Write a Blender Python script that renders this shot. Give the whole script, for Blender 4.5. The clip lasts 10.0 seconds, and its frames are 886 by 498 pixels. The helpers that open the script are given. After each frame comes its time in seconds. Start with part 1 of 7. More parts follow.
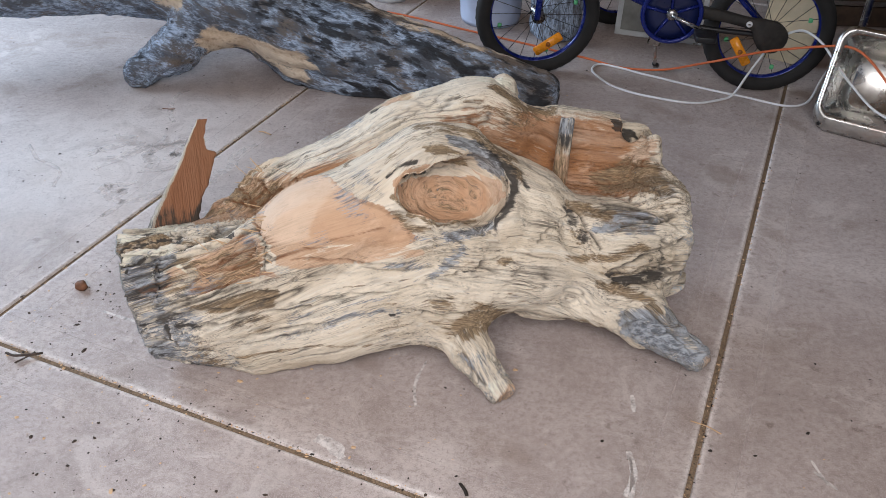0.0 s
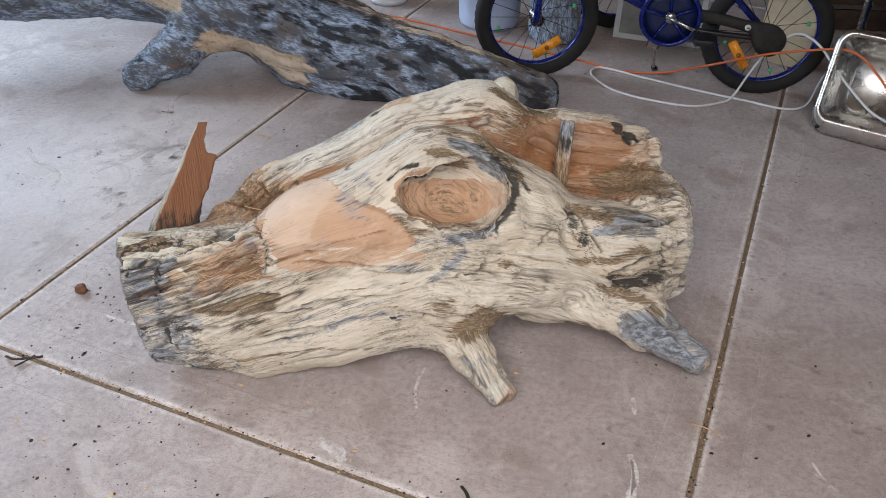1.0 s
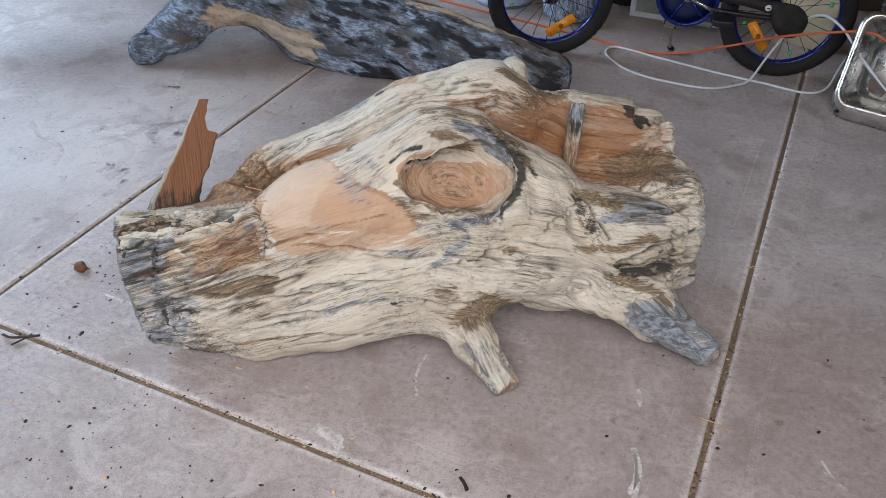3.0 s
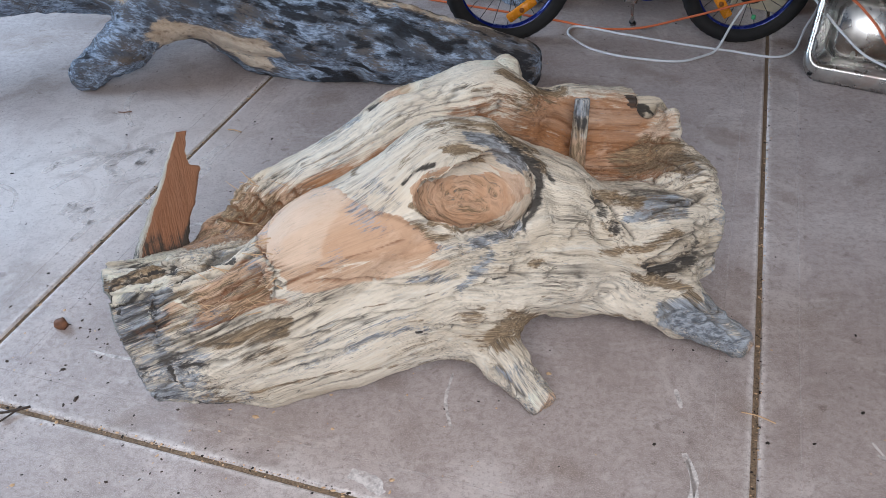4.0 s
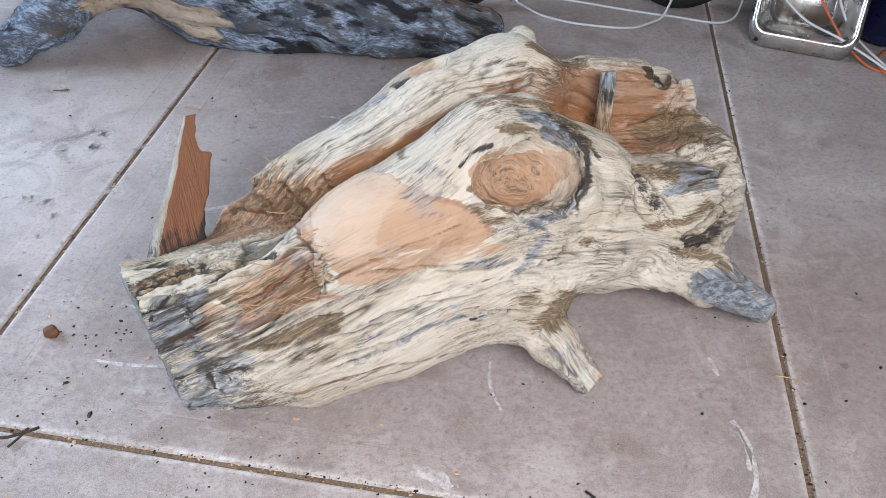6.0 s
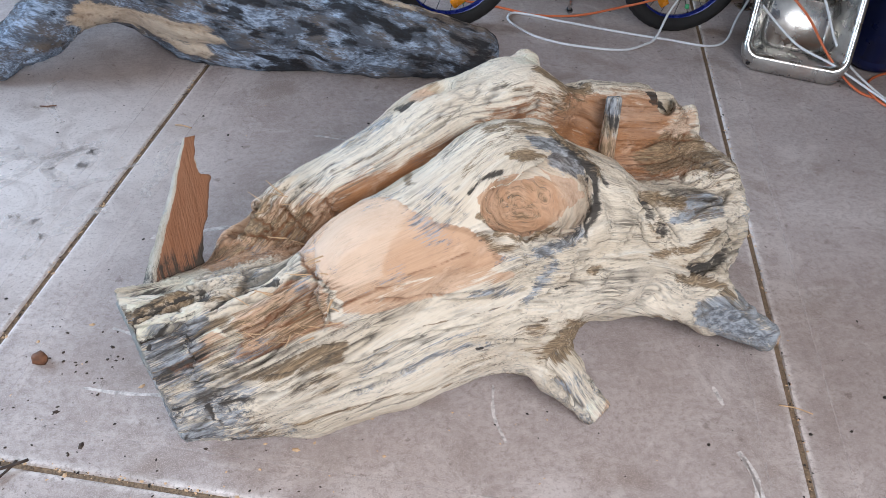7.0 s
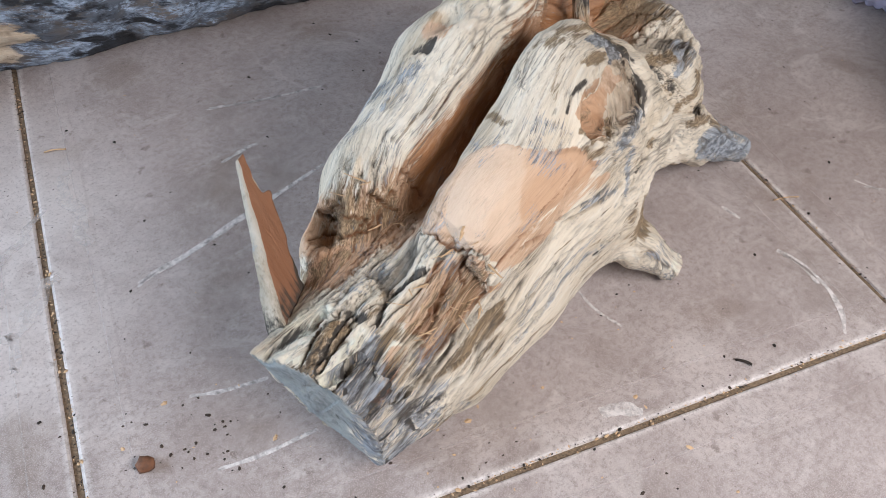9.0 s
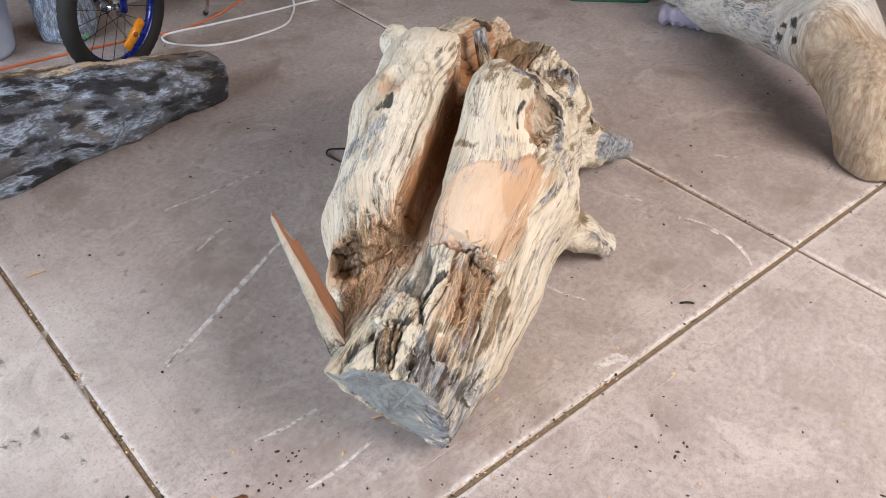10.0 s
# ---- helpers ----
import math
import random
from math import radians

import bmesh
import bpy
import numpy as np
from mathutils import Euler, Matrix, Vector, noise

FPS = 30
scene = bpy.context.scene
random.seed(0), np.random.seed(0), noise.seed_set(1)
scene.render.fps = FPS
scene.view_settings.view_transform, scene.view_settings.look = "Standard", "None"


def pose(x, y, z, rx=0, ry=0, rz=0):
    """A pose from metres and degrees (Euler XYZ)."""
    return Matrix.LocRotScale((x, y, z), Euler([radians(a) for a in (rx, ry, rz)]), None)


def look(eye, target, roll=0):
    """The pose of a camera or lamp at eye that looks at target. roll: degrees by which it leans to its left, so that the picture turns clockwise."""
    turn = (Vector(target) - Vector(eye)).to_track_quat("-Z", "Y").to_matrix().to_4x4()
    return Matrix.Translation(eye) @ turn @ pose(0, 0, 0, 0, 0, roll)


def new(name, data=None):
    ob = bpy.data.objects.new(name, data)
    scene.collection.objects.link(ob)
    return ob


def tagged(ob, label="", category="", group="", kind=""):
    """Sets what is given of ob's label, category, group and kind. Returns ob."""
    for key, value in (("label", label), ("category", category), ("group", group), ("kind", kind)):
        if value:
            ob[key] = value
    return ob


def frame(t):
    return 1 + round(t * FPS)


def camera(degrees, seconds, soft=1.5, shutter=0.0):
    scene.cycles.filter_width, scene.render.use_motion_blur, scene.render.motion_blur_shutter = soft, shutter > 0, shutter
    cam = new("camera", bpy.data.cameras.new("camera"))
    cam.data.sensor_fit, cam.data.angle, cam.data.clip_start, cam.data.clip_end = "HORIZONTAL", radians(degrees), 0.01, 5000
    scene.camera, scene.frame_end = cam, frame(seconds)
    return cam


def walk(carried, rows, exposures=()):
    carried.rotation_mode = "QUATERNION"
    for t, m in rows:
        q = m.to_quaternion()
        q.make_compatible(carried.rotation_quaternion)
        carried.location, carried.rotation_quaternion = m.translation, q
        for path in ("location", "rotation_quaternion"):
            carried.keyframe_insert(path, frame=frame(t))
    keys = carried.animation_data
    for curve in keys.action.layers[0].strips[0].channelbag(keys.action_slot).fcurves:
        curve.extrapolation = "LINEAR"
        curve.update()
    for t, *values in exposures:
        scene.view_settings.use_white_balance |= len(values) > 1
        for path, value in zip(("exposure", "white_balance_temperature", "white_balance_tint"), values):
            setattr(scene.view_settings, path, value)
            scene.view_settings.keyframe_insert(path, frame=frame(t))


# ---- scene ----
cam = camera(54.7, 10.0, 0.8)
PATH = [
    (0, (0.116, 0.124, 1.379), (0.051, 1.758, 0.227), 1.6),
    (0.5, (0.114, 0.125, 1.379), (0.049, 1.76, 0.229), 1.6),
    (1, (0.107, 0.123, 1.378), (0.049, 1.761, 0.233), 1.7),
    (1.5, (0.103, 0.134, 1.371), (0.052, 1.767, 0.217), 1.7),
    (2, (0.12, 0.161, 1.365), (0.061, 1.783, 0.196), 1.9),
    (2.5, (0.149, 0.176, 1.369), (0.059, 1.784, 0.183), 2.2),
    (2.7, (0.153, 0.169, 1.36), (0.054, 1.779, 0.178), 2.3),
    (3.8, (-0.025, 0.264, 1.395), (-0.003, 1.841, 0.165), -0.3),
    (4, (-0.044, 0.306, 1.366), (0.017, 1.884, 0.139), -0.8),
    (4.5, (-0.127, 0.333, 1.352), (0.065, 1.895, 0.118), 2.1),
    (5, (-0.234, 0.363, 1.345), (0.007, 1.893, 0.079), 3.8),
    (6.3, (-0.413, 0.44, 1.353), (-0.004, 1.918, 0.068), 4.6),
    (6.5, (-0.413, 0.446, 1.364), (0.004, 1.937, 0.098), 5.1),
    (7, (-0.449, 0.482, 1.342), (-0.01, 1.973, 0.085), 5.9),
    (7.5, (-0.6, 0.605, 1.334), (-0.041, 2.032, 0.049), 4.9),
    (8, (-0.738, 0.711, 1.342), (0.013, 1.971, -0.018), 6.0),
    (8.5, (-0.916, 0.854, 1.327), (-0.087, 1.979, -0.103), 6.6),
    (9, (-1.103, 0.965, 1.356), (-0.07, 1.918, -0.067), 5.2),
    (9.5, (-1.339, 1.026, 1.387), (-0.142, 1.803, -0.014), 0.1),
    (10, (-1.56, 1.024, 1.418), (-0.184, 1.771, 0.174), 1.3),
]
walk(cam, [(t, look(eye, target, roll)) for t, eye, target, roll in PATH],
     [(0.0, -0.38, 5850, 13), (2.7, -0.50, 5650, 11), (4.0, -0.41, 5450, 11), (4.5, -0.15, 5450, 11), (7.0, -0.15, 5500, 11), (8.0, -0.12, 5550, 11), (8.5, -0.22, 5700, 12), (9.2, -0.16, 5850, 12), (10.0, -0.04, 6350, 15)])

# ---- world and light ----
world = bpy.data.worlds.new("world")
scene.world = world
world.use_nodes = True
wn = world.node_tree.nodes
sky = wn.new("ShaderNodeTexSky")
sky.sky_type, sky.sun_disc = "NISHITA", False
sky.sun_elevation, sky.sun_rotation = radians(52), radians(75)
world.node_tree.links.new(sky.outputs[0], wn["Background"].inputs[0])
wn["Background"].inputs[1].default_value = 0.036
sun = new("sun", bpy.data.lights.new("sun", "SUN"))
sun.data.energy, sun.data.angle, sun.data.color = 3.0, radians(0.5), (1.0, 0.95, 0.88)
sun.matrix_world = look((6, 2, 9), (0, 0, 0))
# fill lamps added for sky light at the wide open side and unseen front
for eye, to, w, h, power, spread, tone in (((-3.9, 4.25, 1.95), (-0.55, 2.7, 0.0), 3.4, 1.5, 164, 135, (0.80, 0.92, 1.0)), ((0.0, -0.75, 2.2), (0.05, 1.25, 0.0), 2.6, 1.0, 61, 110, (1.0, 0.92, 0.82))):
    lamp = new("daylight_fill", bpy.data.lights.new("daylight_fill", "AREA"))
    lamp.data.shape, lamp.data.size, lamp.data.size_y, lamp.data.energy, lamp.data.color, lamp.data.spread = "RECTANGLE", w, h, power, tone, radians(spread)
    lamp.matrix_world = look(eye, to)


# ---- helpers for shapes ----
def link(tree, a, b):
    tree.links.new(a, b)


class Mat:
    """A small builder for node materials."""

    def __init__(self, name, rough=0.7, metal=0.0):
        self.m = bpy.data.materials.new(name)
        self.m.use_nodes = True
        self.t = self.m.node_tree
        self.b = self.t.nodes["Principled BSDF"]
        self.b.inputs["Roughness"].default_value = rough
        self.b.inputs["Metallic"].default_value = metal

    def node(self, kind, **ins):
        n = self.t.nodes.new("ShaderNode" + kind)
        for key, v in ins.items():
            self.put(n.inputs[key.replace("_", " ")], v)
        return n

    def put(self, socket, v):
        if hasattr(v, "is_output"):
            self.t.links.new(v, socket)
        else:
            socket.default_value = v

    def noise(self, vec, scale, detail=4.0, rough=0.6, dist=0.0):
        n = self.node("TexNoise", Scale=scale, Detail=detail, Roughness=rough, Distortion=dist)
        self.put(n.inputs["Vector"], vec)
        return n.outputs[0]

    def scaled(self, vec, s):
        n = self.t.nodes.new("ShaderNodeMapping")
        self.put(n.inputs["Vector"], vec)
        n.inputs["Scale"].default_value = s
        return n.outputs[0]

    def ramp(self, fac, *stops):
        n = self.t.nodes.new("ShaderNodeValToRGB")
        self.put(n.inputs[0], fac)
        e = n.color_ramp.elements
        while len(e) < len(stops):
            e.new(0.5)
        for k, (p, c) in enumerate(stops):
            e[k].position = p
            e[k].color = (c, c, c, 1) if isinstance(c, (int, float)) else (*c, 1)
        return n.outputs[0]

    def mix(self, fac, a, b, how="MIX"):
        n = self.t.nodes.new("ShaderNodeMix")
        n.data_type, n.blend_type = "RGBA", how
        self.put(n.inputs[0], fac)
        for s, v in ((n.inputs[6], a), (n.inputs[7], b)):
            self.put(s, (*v, 1) if isinstance(v, tuple) and len(v) == 3 else v)
        return n.outputs[2]

    def math(self, op, a, b=0.0, c=0.0):
        n = self.t.nodes.new("ShaderNodeMath")
        n.operation = op
        for k, v in enumerate((a, b, c)):
            self.put(n.inputs[k], v)
        return n.outputs[0]

    def attr(self, name, out=2):
        n = self.t.nodes.new("ShaderNodeAttribute")
        n.attribute_name = name
        return n.outputs[out]

    def position(self):
        return self.t.nodes.new("ShaderNodeNewGeometry").outputs["Position"]

    def local(self):
        return self.t.nodes.new("ShaderNodeTexCoord").outputs["Object"]

    def chance(self):
        return self.t.nodes.new("ShaderNodeObjectInfo").outputs["Random"]

    def bump(self, height, dist, strength=1.0, normal=None):
        n = self.node("Bump", Strength=strength, Distance=dist)
        self.put(n.inputs["Height"], height)
        if normal is not None:
            self.put(n.inputs["Normal"], normal)
        return n.outputs[0]

    def done(self, color=None, rough=None, normal=None):
        for key, v in (("Base Color", color), ("Roughness", rough), ("Normal", normal)):
            if v is not None:
                self.put(self.b.inputs[key], (*v, 1) if isinstance(v, tuple) and len(v) == 3 else v)
        return self.m


def empty(name, place, label, category, group="", kind=""):
    ob = new(name)
    ob.location = place
    ob.empty_display_size = 0.05
    return tagged(ob, label, category, group, kind)


def from_mesh(name, me, material, parent=None, label=""):
    ob = new(name, me)
    if material:
        me.materials.append(material)
    if parent is not None:
        ob.parent = parent
    return tagged(ob, label)


def part(name, bm, material, parent=None, label="", smooth=True):
    """Link a bmesh, in the parent's space, as one mesh under it."""
    me = bpy.data.meshes.new(name)
    bmesh.ops.recalc_face_normals(bm, faces=bm.faces[:])
    bm.to_mesh(me)
    bm.free()
    for p in me.polygons:
        p.use_smooth = smooth
    return from_mesh(name, me, material, parent, label)


# ---- carved shapes: a field of blended round cones, and its skin ----
def value_noise(p, seed=0):
    """Smooth noise in -1..1 at the points p (n x 3)."""
    i = np.floor(p).astype(np.int64)
    f = p - i
    f = f * f * (3 - 2 * f)
    total = np.zeros(len(p))
    for dx in (0, 1):
        for dy in (0, 1):
            for dz in (0, 1):
                n = ((i[:, 0] + dx) * 374761393 + (i[:, 1] + dy) * 668265263 + (i[:, 2] + dz) * 2147483647 + seed * 974711) & 0xFFFFFFFF
                n = ((n ^ (n >> 13)) * 1274126177) & 0xFFFFFFFF
                n = (n ^ (n >> 16)) & 0xFFFF
                w = (f[:, 0] if dx else 1 - f[:, 0]) * (f[:, 1] if dy else 1 - f[:, 1]) * (f[:, 2] if dz else 1 - f[:, 2])
                total += w * (n / 32767.5 - 1)
    return total


def fractal(p, octaves=3, seed=0):
    total, a = np.zeros(len(p)), 1.0
    for k in range(octaves):
        total += a * value_noise(p * 2 ** k + 17.3 * k, seed + k)
        a *= 0.5
    return total


def step(x, a, b):
    t = np.clip((x - a) / (b - a), 0, 1)
    return t * t * (3 - 2 * t)


class Field:
    """Distances on a grid; less than nothing is inside."""

    def __init__(self, low, high, h):
        self.low, self.h = np.array(low, float), h
        self.n = np.ceil((np.array(high) - self.low) / h).astype(int) + 1
        self.d = np.full(self.n, 0.3, np.float32)
        self.ax = [self.low[k] + h * np.arange(self.n[k]) for k in range(3)]

    def window(self, low, high):
        s = []
        for k in range(3):
            a = int(np.clip((low[k] - self.low[k]) / self.h, 0, self.n[k]))
            b = int(np.clip((high[k] - self.low[k]) / self.h + 2, 0, self.n[k]))
            s.append(slice(a, b))
        x, y, z = (self.ax[k][s[k]].astype(np.float32) for k in range(3))
        return tuple(s), x[:, None, None], y[None, :, None], z[None, None, :]

    def cone(self, a, b, squash=(1, 1, 1), above=False, pad=0.1):
        """A window and the distance to the round cone from a to b, each (x, y, z, radius)."""
        a, b, q = np.array(a, float), np.array(b, float), np.array(squash, float)
        low = np.minimum(a[:3] - a[3] / q, b[:3] - b[3] / q) - pad
        high = np.maximum(a[:3] + a[3] / q, b[:3] + b[3] / q) + pad
        if above:
            high[2] = 99
        s, x, y, z = self.window(low, high)
        d = (b[:3] - a[:3]) * q
        px, py, pz = (x - a[0]) * q[0], (y - a[1]) * q[1], (z - a[2]) * q[2]
        if above:
            d[2] *= 1
        t = np.clip((px * d[0] + py * d[1] + (0 if above else pz * d[2])) / max((d[0] ** 2 + d[1] ** 2 + (0 if above else d[2] ** 2)), 1e-9), 0, 1)
        ez = pz - t * d[2]
        if above:
            ez = np.minimum(ez, 0)
        r = np.sqrt((px - t * d[0]) ** 2 + (py - t * d[1]) ** 2 + ez ** 2)
        return s, ((r - (a[3] + (b[3] - a[3]) * t)) / q.max()).astype(np.float32)

    def add(self, a, b=None, k=0.04, squash=(1, 1, 1)):
        s, e = self.cone(a, b or a, squash)
        d = self.d[s]
        m = np.maximum(k - np.abs(d - e), 0) / k
        self.d[s] = np.minimum(d, e) - m * m * k / 4

    def cut(self, a, b=None, k=0.02, squash=(1, 1, 1), above=False):
        s, e = self.cone(a, b or a, squash, above)
        d = self.d[s]
        m = np.maximum(k - np.abs(d + e), 0) / k
        self.d[s] = np.maximum(d, -e) + m * m * k / 4

    def shave(self, normal, c, k=0.004, low=(-9, -9, -9), high=(9, 9, 9)):
        """Cut off what lies beyond the plane normal . p = c, within a box."""
        s, x, y, z = self.window(low, high)
        nx, ny, nz = normal
        e = (x * nx + y * ny + z * nz - c).astype(np.float32)
        d = self.d[s]
        m = np.maximum(k - np.abs(d - e), 0) / k
        self.d[s] = np.maximum(d, e) + m * m * k / 4

    def skin(self):
        """Vertices, quads and outward normals of the surface."""
        f = self.d
        f[0], f[-1], f[:, 0], f[:, -1], f[:, :, 0], f[:, :, -1] = (0.1,) * 6
        inside = f < 0
        nx, ny, nz = (v - 1 for v in f.shape)
        corner = lambda g, i, j, k: g[i:i + nx, j:j + ny, k:k + nz]
        count = np.zeros((nx, ny, nz), np.int8)
        for i in (0, 1):
            for j in (0, 1):
                for k in (0, 1):
                    count += corner(inside, i, j, k)
        cells = np.argwhere((count > 0) & (count < 8))
        total, hits = np.zeros((len(cells), 3)), np.zeros(len(cells))
        for axis in range(3):
            for p in (0, 1):
                for q in (0, 1):
                    o = [p, q]
                    o.insert(axis, 0)
                    c0 = cells + np.array(o)
                    c1 = c0.copy()
                    c1[:, axis] += 1
                    v0, v1 = f[tuple(c0.T)], f[tuple(c1.T)]
                    ok = (v0 < 0) != (v1 < 0)
                    t = np.where(ok, v0 / np.where(ok, v0 - v1, 1), 0)
                    pt = c0.astype(float)
                    pt[:, axis] += t
                    total += np.where(ok[:, None], pt, 0)
                    hits += ok
        verts = self.low + self.h * total / hits[:, None]
        index = np.full((nx, ny, nz), -1, np.int64)
        index[tuple(cells.T)] = np.arange(len(cells))
        quads = []
        for axis in range(3):
            u, v = (axis + 1) % 3, (axis + 2) % 3
            lo, hi = [slice(1, -1)] * 3, [slice(1, -1)] * 3
            lo[axis], hi[axis] = slice(0, -1), slice(1, None)
            a, b = inside[tuple(lo)], inside[tuple(hi)]
            e = np.argwhere(a != b)
            flip = a[tuple(e.T)]
            base = e + 1
            base[:, axis] -= 1
            du, dv = np.zeros(3, int), np.zeros(3, int)
            du[u], dv[v] = 1, 1
            q = np.stack([index[tuple((base - du * i - dv * j).T)] for i, j in ((0, 0), (1, 0), (1, 1), (0, 1))], 1)
            q[~flip] = q[~flip][:, ::-1]
            quads.append(q)
        quads = np.concatenate(quads)
        return verts, quads[(quads >= 0).all(1)]


def normals(verts, quads):
    n = np.cross(verts[quads[:, 2]] - verts[quads[:, 0]], verts[quads[:, 3]] - verts[quads[:, 1]])
    out = np.zeros_like(verts)
    for k in range(4):
        for axis in range(3):
            out[:, axis] += np.bincount(quads[:, k], n[:, axis], len(verts))
    return out / np.maximum(np.linalg.norm(out, axis=1, keepdims=True), 1e-12)


def skin_mesh(name, verts, quads, grain, masks, material, parent):
    """A mesh with its grain directions and up to three masks of what the wood is like."""
    me = bpy.data.meshes.new(name)
    me.vertices.add(len(verts))
    me.vertices.foreach_set("co", verts.astype(np.float32).ravel())
    me.loops.add(quads.size)
    me.loops.foreach_set("vertex_index", quads.ravel().astype(np.int32))
    me.polygons.add(len(quads))
    me.polygons.foreach_set("loop_start", np.arange(0, quads.size, 4, dtype=np.int32))
    me.update(calc_edges=True)
    me.polygons.foreach_set("use_smooth", np.ones(len(quads), bool))
    a = me.attributes.new("grain", "FLOAT_VECTOR", "POINT")
    a.data.foreach_set("vector", grain.astype(np.float32).ravel())
    for key, v in masks.items():
        a = me.attributes.new(key, "FLOAT", "POINT")
        a.data.foreach_set("value", v.astype(np.float32))
    return from_mesh(name, me, material, parent)

# ---- materials ----
def driftwood(name, pale, tan, grey, dark, fresh, amber, blue, stretch=1.0, flecks=1.0, mottle=1.0):
    """Weathered wood: grain along the attribute 'grain'; raw, amber, worn and brown say where it is which, and the
    black mask marks charring and painted hollow shade.
    """
    m = Mat(name, 0.8)
    g = m.attr("grain", 1)
    raw, worn, burnt_shade, brown, deep = (m.attr(k) for k in ("raw", "worn", "burnt_shade", "brown", "amber"))
    fine = m.noise(m.scaled(g, (15 / stretch, 380, 380)), 1.0, 5, 0.7, 0.2)
    mid = m.noise(m.scaled(g, (4.5 / stretch, 80, 80)), 1.0, 7, 0.68, 0.4)
    wide = m.noise(m.scaled(g, (2.4 / stretch, 11, 11)), 1.0, 4, 0.6, 0.4)
    blot = m.noise(m.scaled(g, (16, 24, 24)), 1.0, 5, 0.65, 0.3)
    gap = lambda n, h: m.ramp(n, (0.5 - h, 0), (0.5, 1), (0.5 + h, 0))
    off = lambda n, k: m.math("MULTIPLY", m.math("SUBTRACT", n, 0.5), k)
    plus = lambda *v: m.math("ADD", v[0], v[1] if len(v) == 2 else plus(*v[1:]))
    times = m.math
    long = m.noise(m.scaled(g, (1.4 / stretch, 230, 230)), 1.0, 4, 0.6, 0.25)
    c = m.mix(m.ramp(wide, (0.40, 0), (0.68, 0.85)), pale, tan)
    c = m.mix(times("MULTIPLY", m.ramp(long, (0.55, 0), (0.66, 1)), times("MULTIPLY", m.ramp(wide, (0.42, 0.1), (0.62, 1)), 0.5)), c, (tan[0] * 0.55, tan[1] * 0.52, tan[2] * 0.48))
    c = m.mix(times("MULTIPLY", m.ramp(fine, (0.50, 0), (0.68, 1)), m.ramp(blot, (0.48, 0.0), (0.72, 0.4))), c, (pale[0] * 0.50, pale[1] * 0.46, pale[2] * 0.40))
    c = m.mix(times("MULTIPLY", m.ramp(mid, (0.30, 1), (0.46, 0)), 0.45), c, (min(0.8, pale[0] * 1.3), min(0.8, pale[1] * 1.3), min(0.8, pale[2] * 1.3)))
    c = m.mix(times("MULTIPLY", m.ramp(plus(mid, off(wide, 0.6)), (0.60, 0), (0.72, 1)), 0.4), c, (tan[0] * 0.62, tan[1] * 0.6, tan[2] * 0.58))
    mott = m.noise(m.scaled(g, (26, 60, 60)), 1.0, 6, 0.75, 0.6)
    c = m.mix(times("MULTIPLY", m.ramp(mott, (0.55, 0), (0.68, 1)), 0.5 * mottle), c, (tan[0] * 0.6, tan[1] * 0.55, tan[2] * 0.55))
    c = m.mix(times("MULTIPLY", m.ramp(mott, (0.33, 1), (0.45, 0)), 0.45 * mottle), c, (min(0.8, pale[0] * 1.28), min(0.8, pale[1] * 1.28), min(0.8, pale[2] * 1.3)))
    c = m.mix(m.attr("pale"), c, m.mix(m.ramp(mid, (0.35, 0), (0.65, 1)), (min(0.8, pale[0] * 1.12), min(0.8, pale[1] * 1.12), min(0.8, pale[2] * 1.15)), pale))
    w = plus(worn, off(mid, 1.5), off(fine, 1.1), off(blot, 1.3))
    c = m.mix(m.ramp(w, (0.42, 0), (0.72, 1)), c, m.mix(m.ramp(blot, (0.42, 0), (0.60, 1)), m.mix(m.ramp(fine, (0.4, 0), (0.6, 1)), grey, (grey[0] * 0.5, grey[1] * 0.5, grey[2] * 0.5)), blue))
    c = m.mix(times("MULTIPLY", m.ramp(plus(brown, off(mid, 1.2), off(fine, 0.8)), (0.35, 0), (0.75, 1)), 0.85), c, m.mix(m.ramp(mid, (0.4, 0), (0.6, 1)), tan, (tan[0] * 0.6, tan[1] * 0.5, tan[2] * 0.42)))
    f = plus(raw, off(mid, 0.9), off(fine, 0.7), off(blot, 0.8))
    fr = m.mix(deep, fresh, amber)
    fr = m.mix(m.attr("pink"), fr, (min(0.8, fresh[0] * 1.04), min(0.8, fresh[1] * 1.14), min(0.8, fresh[2] * 1.26)))
    rough = times("SUBTRACT", 1.0, times("MULTIPLY", m.attr("sanded"), 0.62))
    fr = m.mix(times("MULTIPLY", m.ramp(fine, (0.38, 0), (0.66, 1)), times("MULTIPLY", rough, 0.6)), fr, m.mix(deep, (fresh[0] * 0.72, fresh[1] * 0.62, fresh[2] * 0.52), (amber[0] * 0.55, amber[1] * 0.45, amber[2] * 0.38)))
    fr = m.mix(m.ramp(blot, (0.52, 0.0), (0.75, 0.55)), fr, (min(1, fresh[0] * 1.2), min(1, fresh[1] * 1.28), min(1, fresh[2] * 1.4)))
    fr = m.mix(times("MULTIPLY", m.ramp(mott, (0.50, 0), (0.70, 1)), 0.5), fr, m.mix(deep, (fresh[0] * 0.80, fresh[1] * 0.72, fresh[2] * 0.68), (amber[0] * 0.6, amber[1] * 0.55, amber[2] * 0.5)))
    fr = m.mix(times("MULTIPLY", m.ramp(wide, (0.45, 0), (0.62, 1)), 0.35), fr, (min(0.8, fresh[0] * 1.15), min(0.8, fresh[1] * 1.28), min(0.8, fresh[2] * 1.45)))
    c = m.mix(m.ramp(f, (0.40, 0), (0.60, 1)), c, fr)
